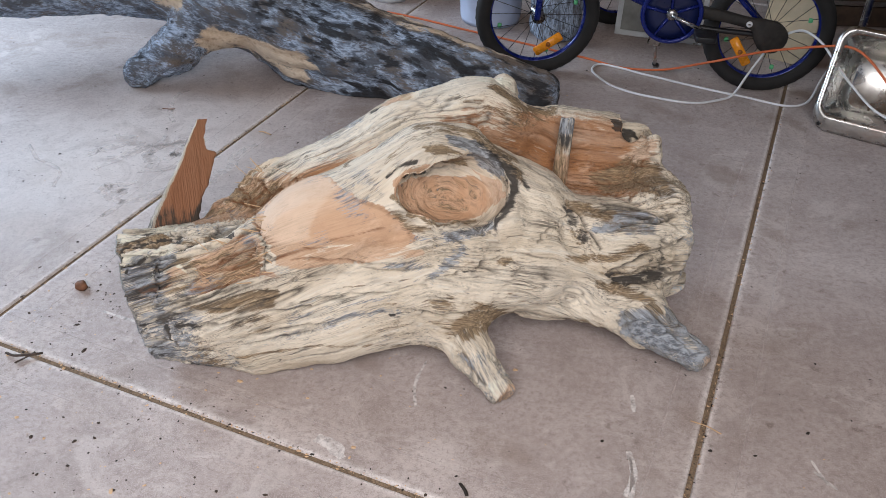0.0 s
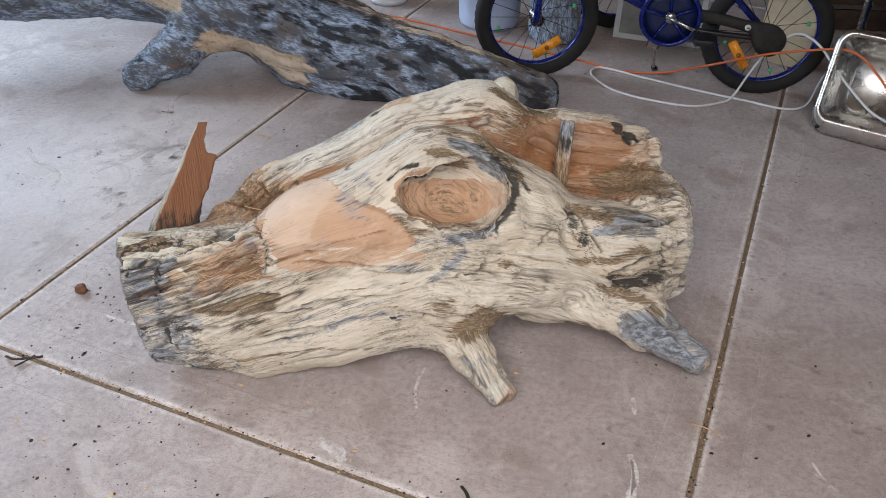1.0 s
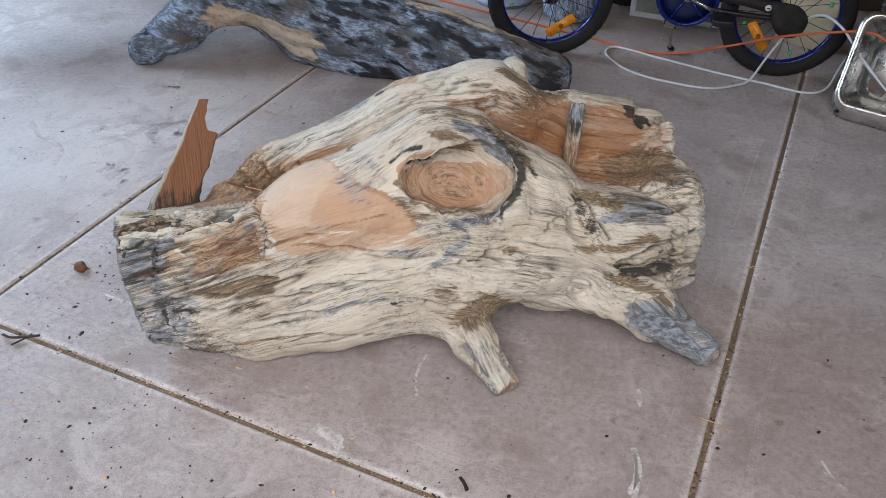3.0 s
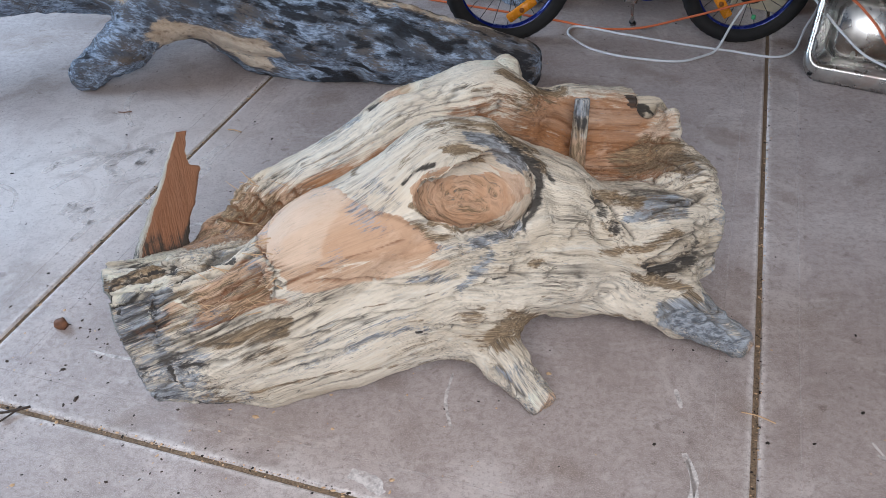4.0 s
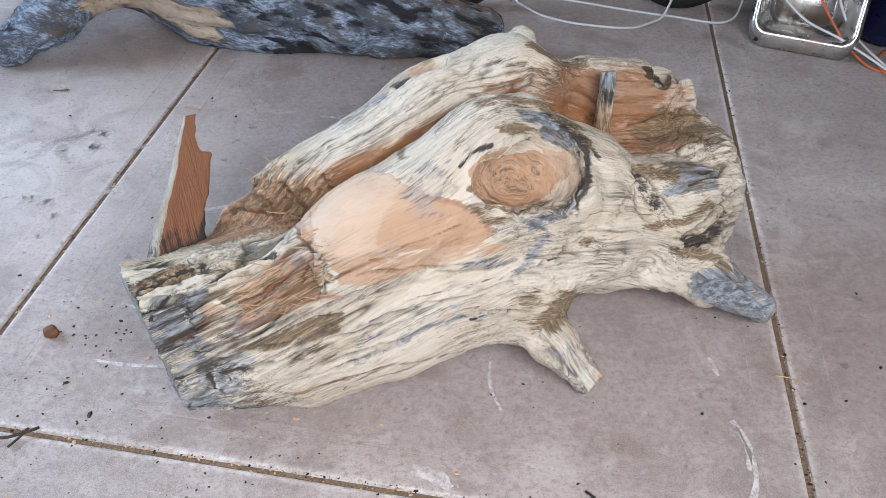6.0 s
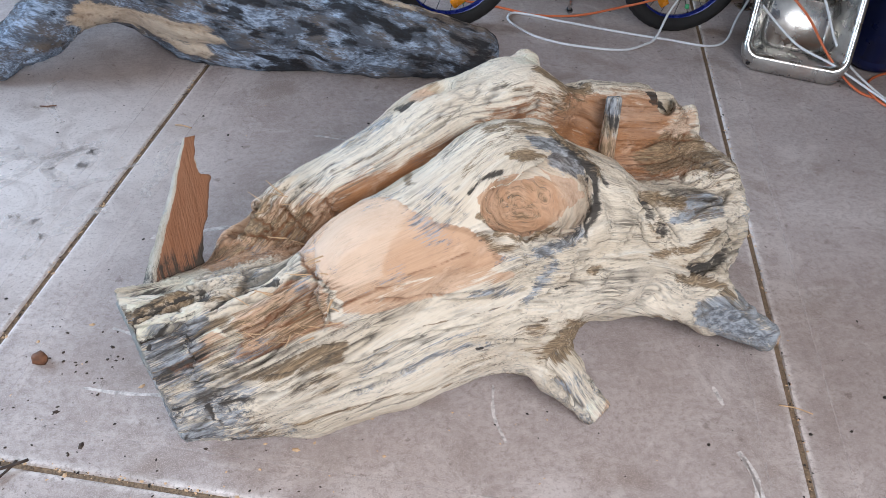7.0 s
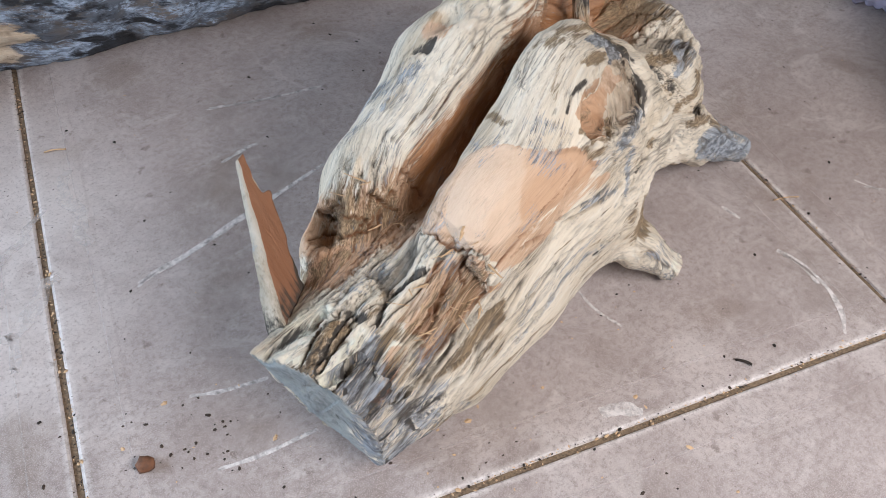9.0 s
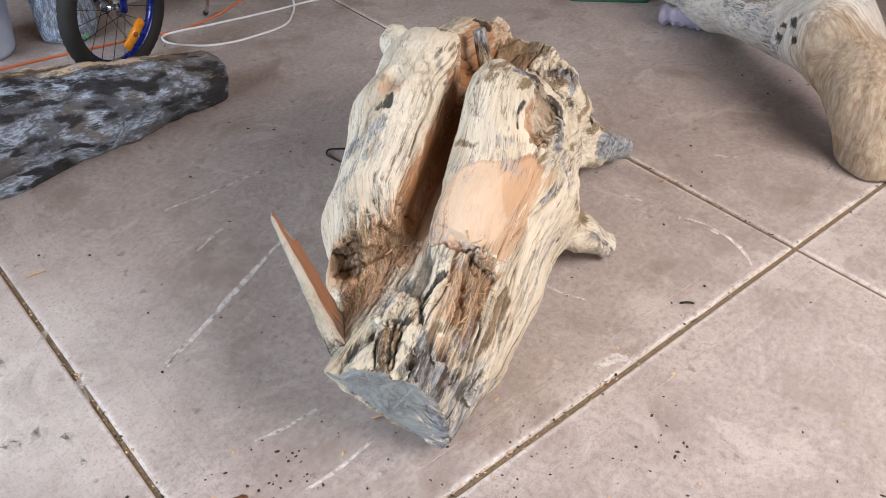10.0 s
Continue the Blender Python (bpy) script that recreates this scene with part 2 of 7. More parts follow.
    # smoky olive weathering with painted socket shade, and flaked slate blue over it
    sm = plus(m.attr("smoky"), off(mid, 1.3), off(fine, 0.9), off(mott, 0.9))
    c = m.mix(m.ramp(sm, (0.42, 0), (0.68, 0.95)), c, m.mix(m.ramp(fine, (0.38, 0), (0.60, 1)), (tan[0] * 0.72, tan[1] * 0.63, tan[2] * 0.51), (tan[0] * 0.24, tan[1] * 0.195, tan[2] * 0.15)))
    sl = plus(m.attr("slate"), off(fine, 1.9), off(mid, 1.0), off(mott, 1.6))
    c = m.mix(m.ramp(sl, (0.48, 0), (0.78, 0.9)), c, m.mix(m.ramp(m.noise(m.scaled(g, (30, 110, 110)), 1.0, 4, 0.7, 0.3), (0.42, 0), (0.58, 1)), blue, (blue[0] * 0.30, blue[1] * 0.31, blue[2] * 0.33)))
    b = plus(burnt_shade, off(mid, 1.2), off(fine, 0.7), off(blot, 1.1))
    c = m.mix(m.ramp(b, (0.46, 0), (0.74, 0.95)), c, dark)
    patch = m.ramp(m.noise(m.scaled(g, (5, 16, 16)), 1.0, 3, 0.5), (0.52, 0), (0.62, 1))
    split = gap(m.noise(m.scaled(g, (2.2 / stretch, 48, 48)), 1.0, 2, 0.5, 0.3), 0.014)
    split = times("MULTIPLY", split, times("MULTIPLY", patch, 0.85))
    dash = m.ramp(m.noise(m.scaled(g, (30, 170, 170)), 1.0, 2, 0.5, 0.2), (0.62, 0), (0.68, 1))
    dash = times("MULTIPLY", dash, m.ramp(m.noise(m.scaled(g, (7, 18, 18)), 1.0, 2, 0.5), (0.46, 0.15), (0.58, 1)))
    patch2 = m.ramp(m.noise(m.scaled(g, (6, 20, 20)), 1.0, 3, 0.5, 0.4), (0.52, 0), (0.63, 1))
    split2 = times("MULTIPLY", gap(m.noise(m.scaled(g, (2.6 / stretch, 105, 105)), 1.0, 3, 0.55, 0.3), 0.022), times("MULTIPLY", patch2, 0.8))
    split = times("MAXIMUM", times("MAXIMUM", split, split2), times("MULTIPLY", dash, 0.45))
    calm = m.ramp(m.noise(m.scaled(g, (4, 9, 9)), 1.0, 3, 0.5), (0.42, 0.1), (0.60, 1))
    hair = times("MULTIPLY", gap(m.noise(m.scaled(g, (4 / stretch, 120, 120)), 1.0, 2, 0.5, 0.2), 0.03), times("MULTIPLY", calm, 0.15))
    lines = times("MULTIPLY", times("MAXIMUM", split, hair), times("MULTIPLY", rough, times("SUBTRACT", 0.85 * flecks, times("MULTIPLY", raw, 0.45 * flecks))))
    c = m.mix(lines, c, (dark[0] * 1.4, dark[1] * 1.35, dark[2] * 1.25))
    # dark cracks, plus crevice shade painted in by relief depth
    crack_shade = times("MULTIPLY", m.attr("crack"), m.ramp(blot, (0.35, 0.55), (0.6, 0.97)))
    c = m.mix(crack_shade, c, m.mix(m.ramp(f, (0.4, 0), (0.6, 1)), (dark[0] * 1.9, dark[1] * 1.8, dark[2] * 1.6), (amber[0] * 0.42, amber[1] * 0.36, amber[2] * 0.32)))
    c = m.mix(times("MULTIPLY", m.attr("sawn"), 0.92), c, m.mix(m.ramp(blot, (0.40, 0), (0.66, 1)), (0.36, 0.39, 0.38), m.mix(m.ramp(fine, (0.4, 0), (0.6, 1)), (0.25, 0.275, 0.28), (0.17, 0.18, 0.18))))
    h = plus(times("MULTIPLY", mid, 1.0), times("MULTIPLY", fine, 0.45), times("MULTIPLY", blot, 0.4), times("MULTIPLY", mott, 0.5), times("MULTIPLY", lines, -0.6))
    return m.done(c, m.ramp(mid, (0.3, 0.66), (0.7, 0.92)), m.bump(times("MULTIPLY", h, rough), 0.009, 0.7))


DRIFT = driftwood("driftwood", (0.80, 0.71, 0.57), (0.57, 0.47, 0.335), (0.26, 0.255, 0.24), (0.040, 0.035, 0.031), (0.64, 0.445, 0.295), (0.42, 0.20, 0.08), (0.40, 0.43, 0.47), 1.0, 1.15, 0.45)
GREYWOOD = driftwood("weathered_wood", (0.095, 0.108, 0.135), (0.20, 0.16, 0.125), (0.05, 0.068, 0.085), (0.013, 0.013, 0.016), (0.68, 0.55, 0.40), (0.32, 0.18, 0.09), (0.50, 0.61, 0.78), 0.35, 0.7)
PALEWOOD = driftwood("pale_wood", (0.68, 0.645, 0.59), (0.44, 0.34, 0.235), (0.36, 0.34, 0.31), (0.05, 0.045, 0.04), (0.45, 0.32, 0.19), (0.4, 0.25, 0.13), (0.50, 0.49, 0.485), 0.22, 0.2)
SPLINT = driftwood("splinter_wood", (0.52, 0.46, 0.37), (0.42, 0.34, 0.24), (0.27, 0.27, 0.25), (0.045, 0.038, 0.03), (0.30, 0.135, 0.065), (0.25, 0.1, 0.05), (0.34, 0.37, 0.40), 1.8, 0.25)


def concrete():
    m = Mat("concrete", 0.75)
    p = m.position()
    big = m.noise(p, 1.1, 5, 0.6, 0.6)
    mid = m.noise(p, 6.0, 7, 0.68, 0.4)
    fine = m.noise(p, 150.0, 4, 0.7)
    sand = m.noise(p, 420.0, 2, 0.6)
    c = m.mix(m.ramp(big, (0.35, 0), (0.65, 1)), (0.325, 0.268, 0.250), (0.42, 0.362, 0.345))
    c = m.mix(m.math("MULTIPLY", m.ramp(mid, (0.42, 0), (0.70, 1)), 0.5), c, (0.52, 0.455, 0.43))
    c = m.mix(m.math("MULTIPLY", m.ramp(mid, (0.30, 1), (0.44, 0)), 0.35), c, (0.23, 0.175, 0.15))
    rim = m.math("MULTIPLY", m.attr("rim"), m.ramp(mid, (0.40, 0.0), (0.62, 0.5)))
    c = m.mix(rim, c, (0.53, 0.46, 0.43))
    lipped = m.math("MULTIPLY", m.attr("lip"), m.ramp(m.noise(p, 22.0, 4, 0.6), (0.35, 0.45), (0.6, 0.95)))
    c = m.mix(lipped, c, (0.72, 0.665, 0.635))
    # scuffs: pale smears that run one way, and dark crumbs ground into the face
    smear = m.noise(m.scaled(p, (4.0, 7.0, 1.0)), 1.0, 6, 0.7, 1.2)
    c = m.mix(m.math("MULTIPLY", m.ramp(smear, (0.55, 0), (0.70, 1)), 0.55), c, (0.60, 0.55, 0.53))
    stain = m.noise(p, 2.6, 7, 0.72, 0.8)
    c = m.mix(m.math("MULTIPLY", m.ramp(stain, (0.52, 0), (0.64, 1)), 0.5), c, (0.235, 0.19, 0.17))
    grit_n = m.noise(p, 60.0, 5, 0.78)
    c = m.mix(m.math("MULTIPLY", m.ramp(grit_n, (0.40, 1), (0.52, 0)), 0.55), c, (0.235, 0.19, 0.17))
    c = m.mix(m.math("MULTIPLY", m.ramp(grit_n, (0.56, 0), (0.68, 1)), 0.4), c, (0.56, 0.50, 0.47))
    blots = m.noise(p, 4.2, 3, 0.55, 0.3)
    c = m.mix(m.math("MULTIPLY", m.ramp(blots, (0.58, 0), (0.68, 1)), 0.5), c, (0.19, 0.135, 0.10))
    # pale cement dust near the log, brightened to stand for light on the floor
    apart = m.t.nodes.new("ShaderNodeVectorMath")
    apart.operation = "DISTANCE"
    m.put(apart.inputs[0], m.scaled(p, (1.3, 1.0, 1.0)))
    apart.inputs[1].default_value = (-1.25, 2.62, 0.0)
    lit_dust = m.math("MULTIPLY", m.ramp(apart.outputs["Value"], (0.20, 1), (0.72, 0)), m.ramp(m.noise(p, 7.0, 7, 0.72, 1.2), (0.36, 0.30), (0.54, 0.95)))
    c = m.mix(lit_dust, c, (0.64, 0.58, 0.555))
    dust = m.noise(p, 3.1, 6, 0.65, 1.5)
    c = m.mix(m.math("MULTIPLY", m.ramp(dust, (0.57, 0), (0.64, 1)), 0.5), c, (0.56, 0.50, 0.475))
    spots = m.noise(p, 26.0, 3, 0.5)
    c = m.mix(m.math("MULTIPLY", m.ramp(spots, (0.66, 0), (0.72, 1)), 0.6), c, (0.15, 0.11, 0.09))
    c = m.mix(m.math("MULTIPLY", m.ramp(fine, (0.36, 1), (0.46, 0)), 0.55), c, (0.20, 0.16, 0.14))
    c = m.mix(m.math("MULTIPLY", m.ramp(sand, (0.50, 0), (0.64, 1)), 0.5), c, (0.60, 0.53, 0.49))
    h = m.math("ADD", m.math("MULTIPLY", mid, 0.5), m.math("ADD", m.math("MULTIPLY", fine, 0.22), m.math("MULTIPLY", sand, 0.10)))
    h = m.math("ADD", h, m.math("MULTIPLY", m.noise(m.scaled(p, (34.0, 75.0, 1.0)), 1.0, 3, 0.5, 1.5), 0.22))
    return m.done(c, m.ramp(mid, (0.3, 0.42), (0.7, 0.66)), m.bump(h, 0.004, 0.5))


CONCRETE = concrete()


def plain(name, color, rough=0.5, metal=0.0, speck=0.12, scale=40.0, bump=0.0005):
    m = Mat(name, rough, metal)
    n = m.noise(m.local(), scale, 4, 0.6)
    dark = tuple(v * (1 - 2.5 * speck) for v in color)
    c = m.mix(m.ramp(n, (0.35, 0), (0.65, 1)), dark, color)
    return m.done(c, m.ramp(n, (0.3, max(0.05, rough - 0.1)), (0.7, min(1, rough + 0.12))), m.bump(n, bump, 0.6))


DIRT = plain("joint_dirt", (0.27, 0.19, 0.12), 0.95, 0, 0.25, 220, 0.004)
# colour of the unseen walls and ceiling, warmed to tint bounced light
WARM_BOUNCE = plain("warm_bounce", (0.36, 0.26, 0.175), 0.9, 0, 0.05, 12)
RUBBER = plain("rubber", (0.017, 0.016, 0.016), 0.8, 0, 0.3, 30)
STEEL = plain("stainless_steel", (0.62, 0.61, 0.58), 0.22, 1.0, 0.08, 25)
NAVY = plain("navy_plastic", (0.008, 0.014, 0.07), 0.35, 0, 0.1, 20)
BLUE = plain("blue_paint", (0.008, 0.018, 0.17), 0.25, 0.2, 0.1, 30)
CHIP = plain("torn_fibre", (0.66, 0.45, 0.26), 0.8, 0, 0.1, 90)
CHROME = plain("chrome", (0.55, 0.55, 0.56), 0.25, 1.0, 0.1, 40)
SPOKE = plain("dark_spoke", (0.05, 0.05, 0.055), 0.4, 0.8, 0.1, 40)
BEAD = plain("green_bead", (0.10, 0.42, 0.18), 0.4)
ORANGE = plain("orange_reflector", (0.85, 0.32, 0.02), 0.25, 0, 0.05, 60)
DARKORANGE = plain("dark_orange", (0.30, 0.10, 0.01), 0.35)
DUSTY = plain("dusty_black_plastic", (0.032, 0.028, 0.025), 0.75, 0, 0.3, 35)
BLACK = plain("black_plastic", (0.009, 0.009, 0.011), 0.45, 0, 0.15, 50)
WHITE = plain("white_plastic", (0.72, 0.74, 0.76), 0.4, 0, 0.04, 20)
PALEBLUE = plain("pale_blue_plastic", (0.52, 0.60, 0.78), 0.4, 0, 0.04, 20)
ALU = plain("aluminium", (0.62, 0.64, 0.66), 0.35, 1.0, 0.06, 30)
GREYPANEL = plain("grey_panel", (0.30, 0.31, 0.29), 0.8, 0, 0.12, 18)
PLY = plain("plywood", (0.52, 0.43, 0.29), 0.75, 0, 0.1, 14)
DARKWOOD = plain("dark_timber", (0.07, 0.045, 0.03), 0.8, 0, 0.2, 30)
CABLEWHITE = plain("white_cable", (0.70, 0.72, 0.74), 0.45, 0, 0.04, 60)
CABLEORANGE = plain("orange_cable", (0.58, 0.14, 0.045), 0.45, 0, 0.05, 60)
NUT = plain("brown_knot", (0.20, 0.085, 0.04), 0.7, 0, 0.2, 90, 0.002)
CRUMB = plain("brown_crumb", (0.075, 0.05, 0.035), 0.9, 0, 0.25, 120, 0.002)
BARK = plain("bark", (0.035, 0.026, 0.02), 0.9, 0, 0.25, 120, 0.002)
GREEN = plain("green_mat", (0.02, 0.10, 0.06), 0.8, 0, 0.15, 60)


def sink_steel():
    m = Mat("sink_steel", 0.25, 1.0)
    p = m.local()
    n = m.noise(p, 14, 5, 0.6)
    rust = m.math("MULTIPLY", m.ramp(m.noise(p, 7, 4, 0.6), (0.56, 0), (0.68, 1)), 0.5)
    c = m.mix(m.ramp(n, (0.35, 0), (0.65, 1)), (0.42, 0.41, 0.39), (0.62, 0.61, 0.58))
    c = m.mix(rust, c, (0.20, 0.08, 0.03))
    m.put(m.b.inputs["Metallic"], m.math("SUBTRACT", 1.0, rust))
    return m.done(c, m.ramp(n, (0.3, 0.20), (0.7, 0.36)), m.bump(m.noise(p, 5, 2, 0.5), 0.002, 0.15))


SINK = sink_steel()


def chalk(name, most):
    m = Mat(name, 0.95)
    n = m.noise(m.position(), 38, 6, 0.75)
    m.put(m.b.inputs["Alpha"], m.math("MULTIPLY", m.ramp(n, (0.34, 0.25), (0.58, 0.9)), most))
    return m.done((0.72, 0.67, 0.64))


CHALK = chalk("chalk_scrape", 1.0)
SMEAR = chalk("cement_smear", 0.42)
FAINT = chalk("faint_chalk", 0.25)


def clear_plastic():
    m = Mat("clear_plastic", 0.15)
    m.b.inputs["Transmission Weight"].default_value = 0.6
    n = m.noise(m.local(), 30, 3)
    return m.done((0.66, 0.62, 0.80), None, m.bump(n, 0.003, 0.6))


CLEAR = clear_plastic()

# ---- floor: concrete slabs with open joints ----
TURN = math.atan2(-0.343, 0.94)
floor = empty("floor", (0, 0, 0), "pinkish grey troweled concrete floor with sanded saw joints", "floor", kind="structure")
floor.rotation_euler = (0, 0, TURN)


def slab(x0, x1, y0, y1):
    """One slab with rounded arrises and a troweled margin along its joints."""
    bm = bmesh.new()
    g, r, w = 0.006, 0.006, 0.10
    rings = []
    for d, z in ((0, -0.10), (0, -r), (0.3 * r, -0.3 * r), (r, 0), (2.8 * r, 0.0), (w, 0.0004), (w + 0.006, 0)):
        a, b, c, e = x0 + g + d, x1 - g - d, y0 + g + d, y1 - g - d
        rings.append([bm.verts.new(v) for v in ((a, c, z), (b, c, z), (b, e, z), (a, e, z))])
    for p, q in zip(rings, rings[1:]):
        for k in range(4):
            bm.faces.new((p[k], p[(k + 1) % 4], q[(k + 1) % 4], q[k]))
    bm.faces.new(rings[-1])
    ob = part("slab", bm, CONCRETE, floor, smooth=False)
    a = ob.data.attributes.new("rim", "FLOAT", "POINT")
    a.data.foreach_set("value", [1.0] * 24 + [0.0] * 4)
    a = ob.data.attributes.new("lip", "FLOAT", "POINT")
    a.data.foreach_set("value", [0.0] * 4 + [1.0] * 12 + [0.0] * 12)
    return ob


US = (-9.9, -6.55, -3.227, -1.562, 0.103, 1.768, 5.1, 8.4)
for k in range(len(US) - 1):
    cross = (-8.8, -5.5, -2.165, -0.5, 1.165, 4.5, 7.8)
    for y0, y1 in zip(cross, cross[1:]):
        slab(US[k], US[k + 1], y0, y1)
bm = bmesh.new()
bmesh.ops.create_grid(bm, x_segments=2, y_segments=2, size=14, matrix=Matrix.Translation((0, 0, -0.006)))
tagged(part("ground", bm, DIRT, None), "brown sand and grit in the joints between the slabs", "ground", kind="structure")

# ---- unseen roof, back wall and far wall, added to bound the light; open on the bright side ----
def box(x0, x1, y0, y1, z0, z1):
    bm = bmesh.new()
    bmesh.ops.create_cube(bm, size=1, matrix=Matrix.LocRotScale(((x0 + x1) / 2, (y0 + y1) / 2, (z0 + z1) / 2), None, (x1 - x0, y1 - y0, z1 - z0)))
    return bm


tagged(part("wall_north", box(-1.4, 4.2, 5.0, 5.2, -0.05, 2.7), WARM_BOUNCE, smooth=False), "plain tan wall out of view, added to warm the bounced light", "wall", kind="structure")
tagged(part("wall_east", box(4.0, 4.2, -0.5, 5.0, -0.05, 2.7), WARM_BOUNCE, smooth=False), "plain tan wall out of view, added to warm the bounced light", "wall", kind="structure")
tagged(part("ceiling", box(-3.6, 4.2, -0.5, 5.2, 2.7, 2.85), WARM_BOUNCE, smooth=False), "plain tan ceiling out of view, added to bound the light", "ceiling", kind="structure")

# ---- the carved driftwood stump ----
def capsule_distance(p, a, b):
    a, b = np.array(a, float), np.array(b, float)
    d = b - a
    t = np.clip(((p - a) @ d) / (d @ d), 0, 1)
    return np.linalg.norm(p - a - t[:, None] * d, axis=1), t


def ball(p, c, r):
    """1 at the middle of an ellipsoid, 0 on its skin, below 0 outside."""
    return 1 - np.linalg.norm((p - np.array(c)) / np.array(r), axis=1)


def along(p, spine):
    """Where the spine runs at each point's x: its y and z."""
    s = np.array(spine)
    return np.interp(p[:, 0], s[:, 0], s[:, 1]), np.interp(p[:, 0], s[:, 0], s[:, 2])


FRONT = ((-0.8, 1.545, 0.02), (-0.47, 1.61, 0.14), (-0.2, 1.66, 0.25), (0.03, 1.70, 0.34), (0.22, 1.75, 0.29), (0.42, 1.78, 0.21), (0.7, 1.86, 0.17))
BACK = ((-0.8, 1.66, 0.15), (-0.45, 1.77, 0.17), (-0.28, 1.90, 0.25), (0.0, 1.97, 0.37), (0.14, 1.99, 0.37), (0.32, 2.02, 0.28), (0.6, 2.05, 0.25))
EYE_AT, EYE_UP = np.array((0.060, 1.690, 0.412)), np.array((0.06, 0.68, 0.73))
STUBS = (((0.07, 1.61, 0.16), (0.202, 1.487, 0.036)), ((0.44, 1.73, 0.17), (0.645, 1.61, 0.055)))


def stump():
    f = Field((-0.80, 1.40, -0.012), (0.72, 2.22, 0.62), 0.0029)
    # front trunk
    f.add((-0.76, 1.63, 0.145, 0.100), (-0.47, 1.655, 0.145, 0.125))
    f.add((-0.76, 1.70, 0.195, 0.067), (-0.50, 1.70, 0.20, 0.072), k=0.03)
    f.add((-0.76, 1.640, 0.190, 0.085), (-0.52, 1.625, 0.195, 0.075), k=0.03)
    f.add((-0.76, 1.645, 0.16, 0.070), (-0.47, 1.745, 0.17, 0.10))
    f.add((-0.47, 1.655, 0.145, 0.125), (-0.22, 1.66, 0.16, 0.118))
    f.add((-0.42, 1.64, 0.20, 0.085), (-0.22, 1.68, 0.31, 0.11))
    f.add((-0.22, 1.68, 0.31, 0.11), (0.02, 1.752, 0.42, 0.114))
    f.add((-0.22, 1.655, 0.16, 0.118), (0.02, 1.67, 0.22, 0.125))
    f.add((0.02, 1.752, 0.42, 0.114), (0.22, 1.795, 0.325, 0.112))
    f.add((0.02, 1.67, 0.22, 0.125), (0.22, 1.73, 0.23, 0.125))
    f.add((0.22, 1.755, 0.265, 0.126), (0.42, 1.785, 0.215, 0.122))
    f.add((0.42, 1.785, 0.215, 0.122), (0.55, 1.855, 0.19, 0.12))
    f.add((-0.56, 1.635, 0.112, 0.10), (-0.28, 1.637, 0.112, 0.102), k=0.05)
    f.add((-0.60, 1.580, 0.050, 0.045), (-0.36, 1.574, 0.046, 0.042), k=0.04)
    f.add((-0.36, 1.574, 0.046, 0.042), (-0.18, 1.590, 0.092, 0.052), k=0.04)
    f.add((-0.18, 1.590, 0.092, 0.052), (0.03, 1.615, 0.15, 0.062), k=0.03)
    # back trunk
    f.add((-0.46, 1.765, 0.17, 0.10), (-0.28, 1.888, 0.25, 0.118))
    f.add((-0.28, 1.882, 0.262, 0.115), (-0.04, 1.952, 0.372, 0.128))
    f.add((-0.45, 1.835, 0.235, 0.065), (-0.36, 1.855, 0.30, 0.07), k=0.03)
    f.add((-0.04, 1.952, 0.375, 0.128), (0.11, 1.980, 0.418, 0.125))
    f.add((0.11, 1.980, 0.41, 0.125), (0.27, 2.015, 0.33, 0.11))
    f.add((-0.2, 1.9, 0.17, 0.13), (0.3, 1.98, 0.18, 0.15))
    f.add((0.27, 2.02, 0.31, 0.12), (0.46, 2.03, 0.31, 0.10))
    f.add((0.32, 2.04, 0.375, 0.092), (0.46, 2.05, 0.365, 0.082), k=0.02)
    f.add((0.46, 2.05, 0.35, 0.08), (0.53, 2.06, 0.335, 0.06), k=0.02)
    f.add((0.52, 1.965, 0.30, 0.075), (0.565, 1.885, 0.285, 0.068), k=0.03)
    f.add((0.565, 1.885, 0.28, 0.068), (0.60, 1.825, 0.215, 0.058), k=0.03)
    f.add((0.35, 1.95, 0.18, 0.14), (0.5, 1.93, 0.19, 0.13))
    f.add((0.13, 2.03, 0.41, 0.045), (0.172, 2.115, 0.468, 0.042), k=0.012)
    f.add((0.20, 2.02, 0.42, 0.05), (0.25, 2.03, 0.425, 0.035), k=0.02)
    # root stubs
    f.add((0.075, 1.625, 0.155, 0.066), (0.13, 1.548, 0.10, 0.046), k=0.06)
    f.add((0.13, 1.545, 0.10, 0.048), (0.196, 1.496, 0.042, 0.031), k=0.02)
    f.add((0.192, 1.496, 0.036, 0.030), (0.198, 1.491, 0.035, 0.030), k=0.01)
    f.shave((0.66, -0.64, -0.38), -0.823, k=0.006, low=(0.15, 1.40, 0), high=(0.26, 1.53, 0.10))
    f.add((0.45, 1.73, 0.155, 0.082), (0.52, 1.68, 0.115, 0.062), k=0.05)
    f.add((0.52, 1.68, 0.115, 0.062), (0.638, 1.617, 0.064, 0.035), k=0.02)
    f.add((0.28, 1.70, 0.13, 0.05), (0.46, 1.71, 0.112, 0.055), k=0.04)
    # arched brow round the eye
    f.add((-0.045, 1.720, 0.450, 0.026), (0.01, 1.775, 0.488, 0.030), k=0.03)
    f.add((0.02, 1.645, 0.352, 0.032), (0.11, 1.638, 0.332, 0.036), k=0.03)
    f.add((0.01, 1.775, 0.488, 0.030), (0.09, 1.785, 0.490, 0.032), k=0.03)
    f.add((0.09, 1.785, 0.490, 0.032), (0.165, 1.745, 0.425, 0.034), k=0.03)
    f.add((0.165, 1.745, 0.425, 0.034), (0.180, 1.685, 0.362, 0.036), k=0.03)
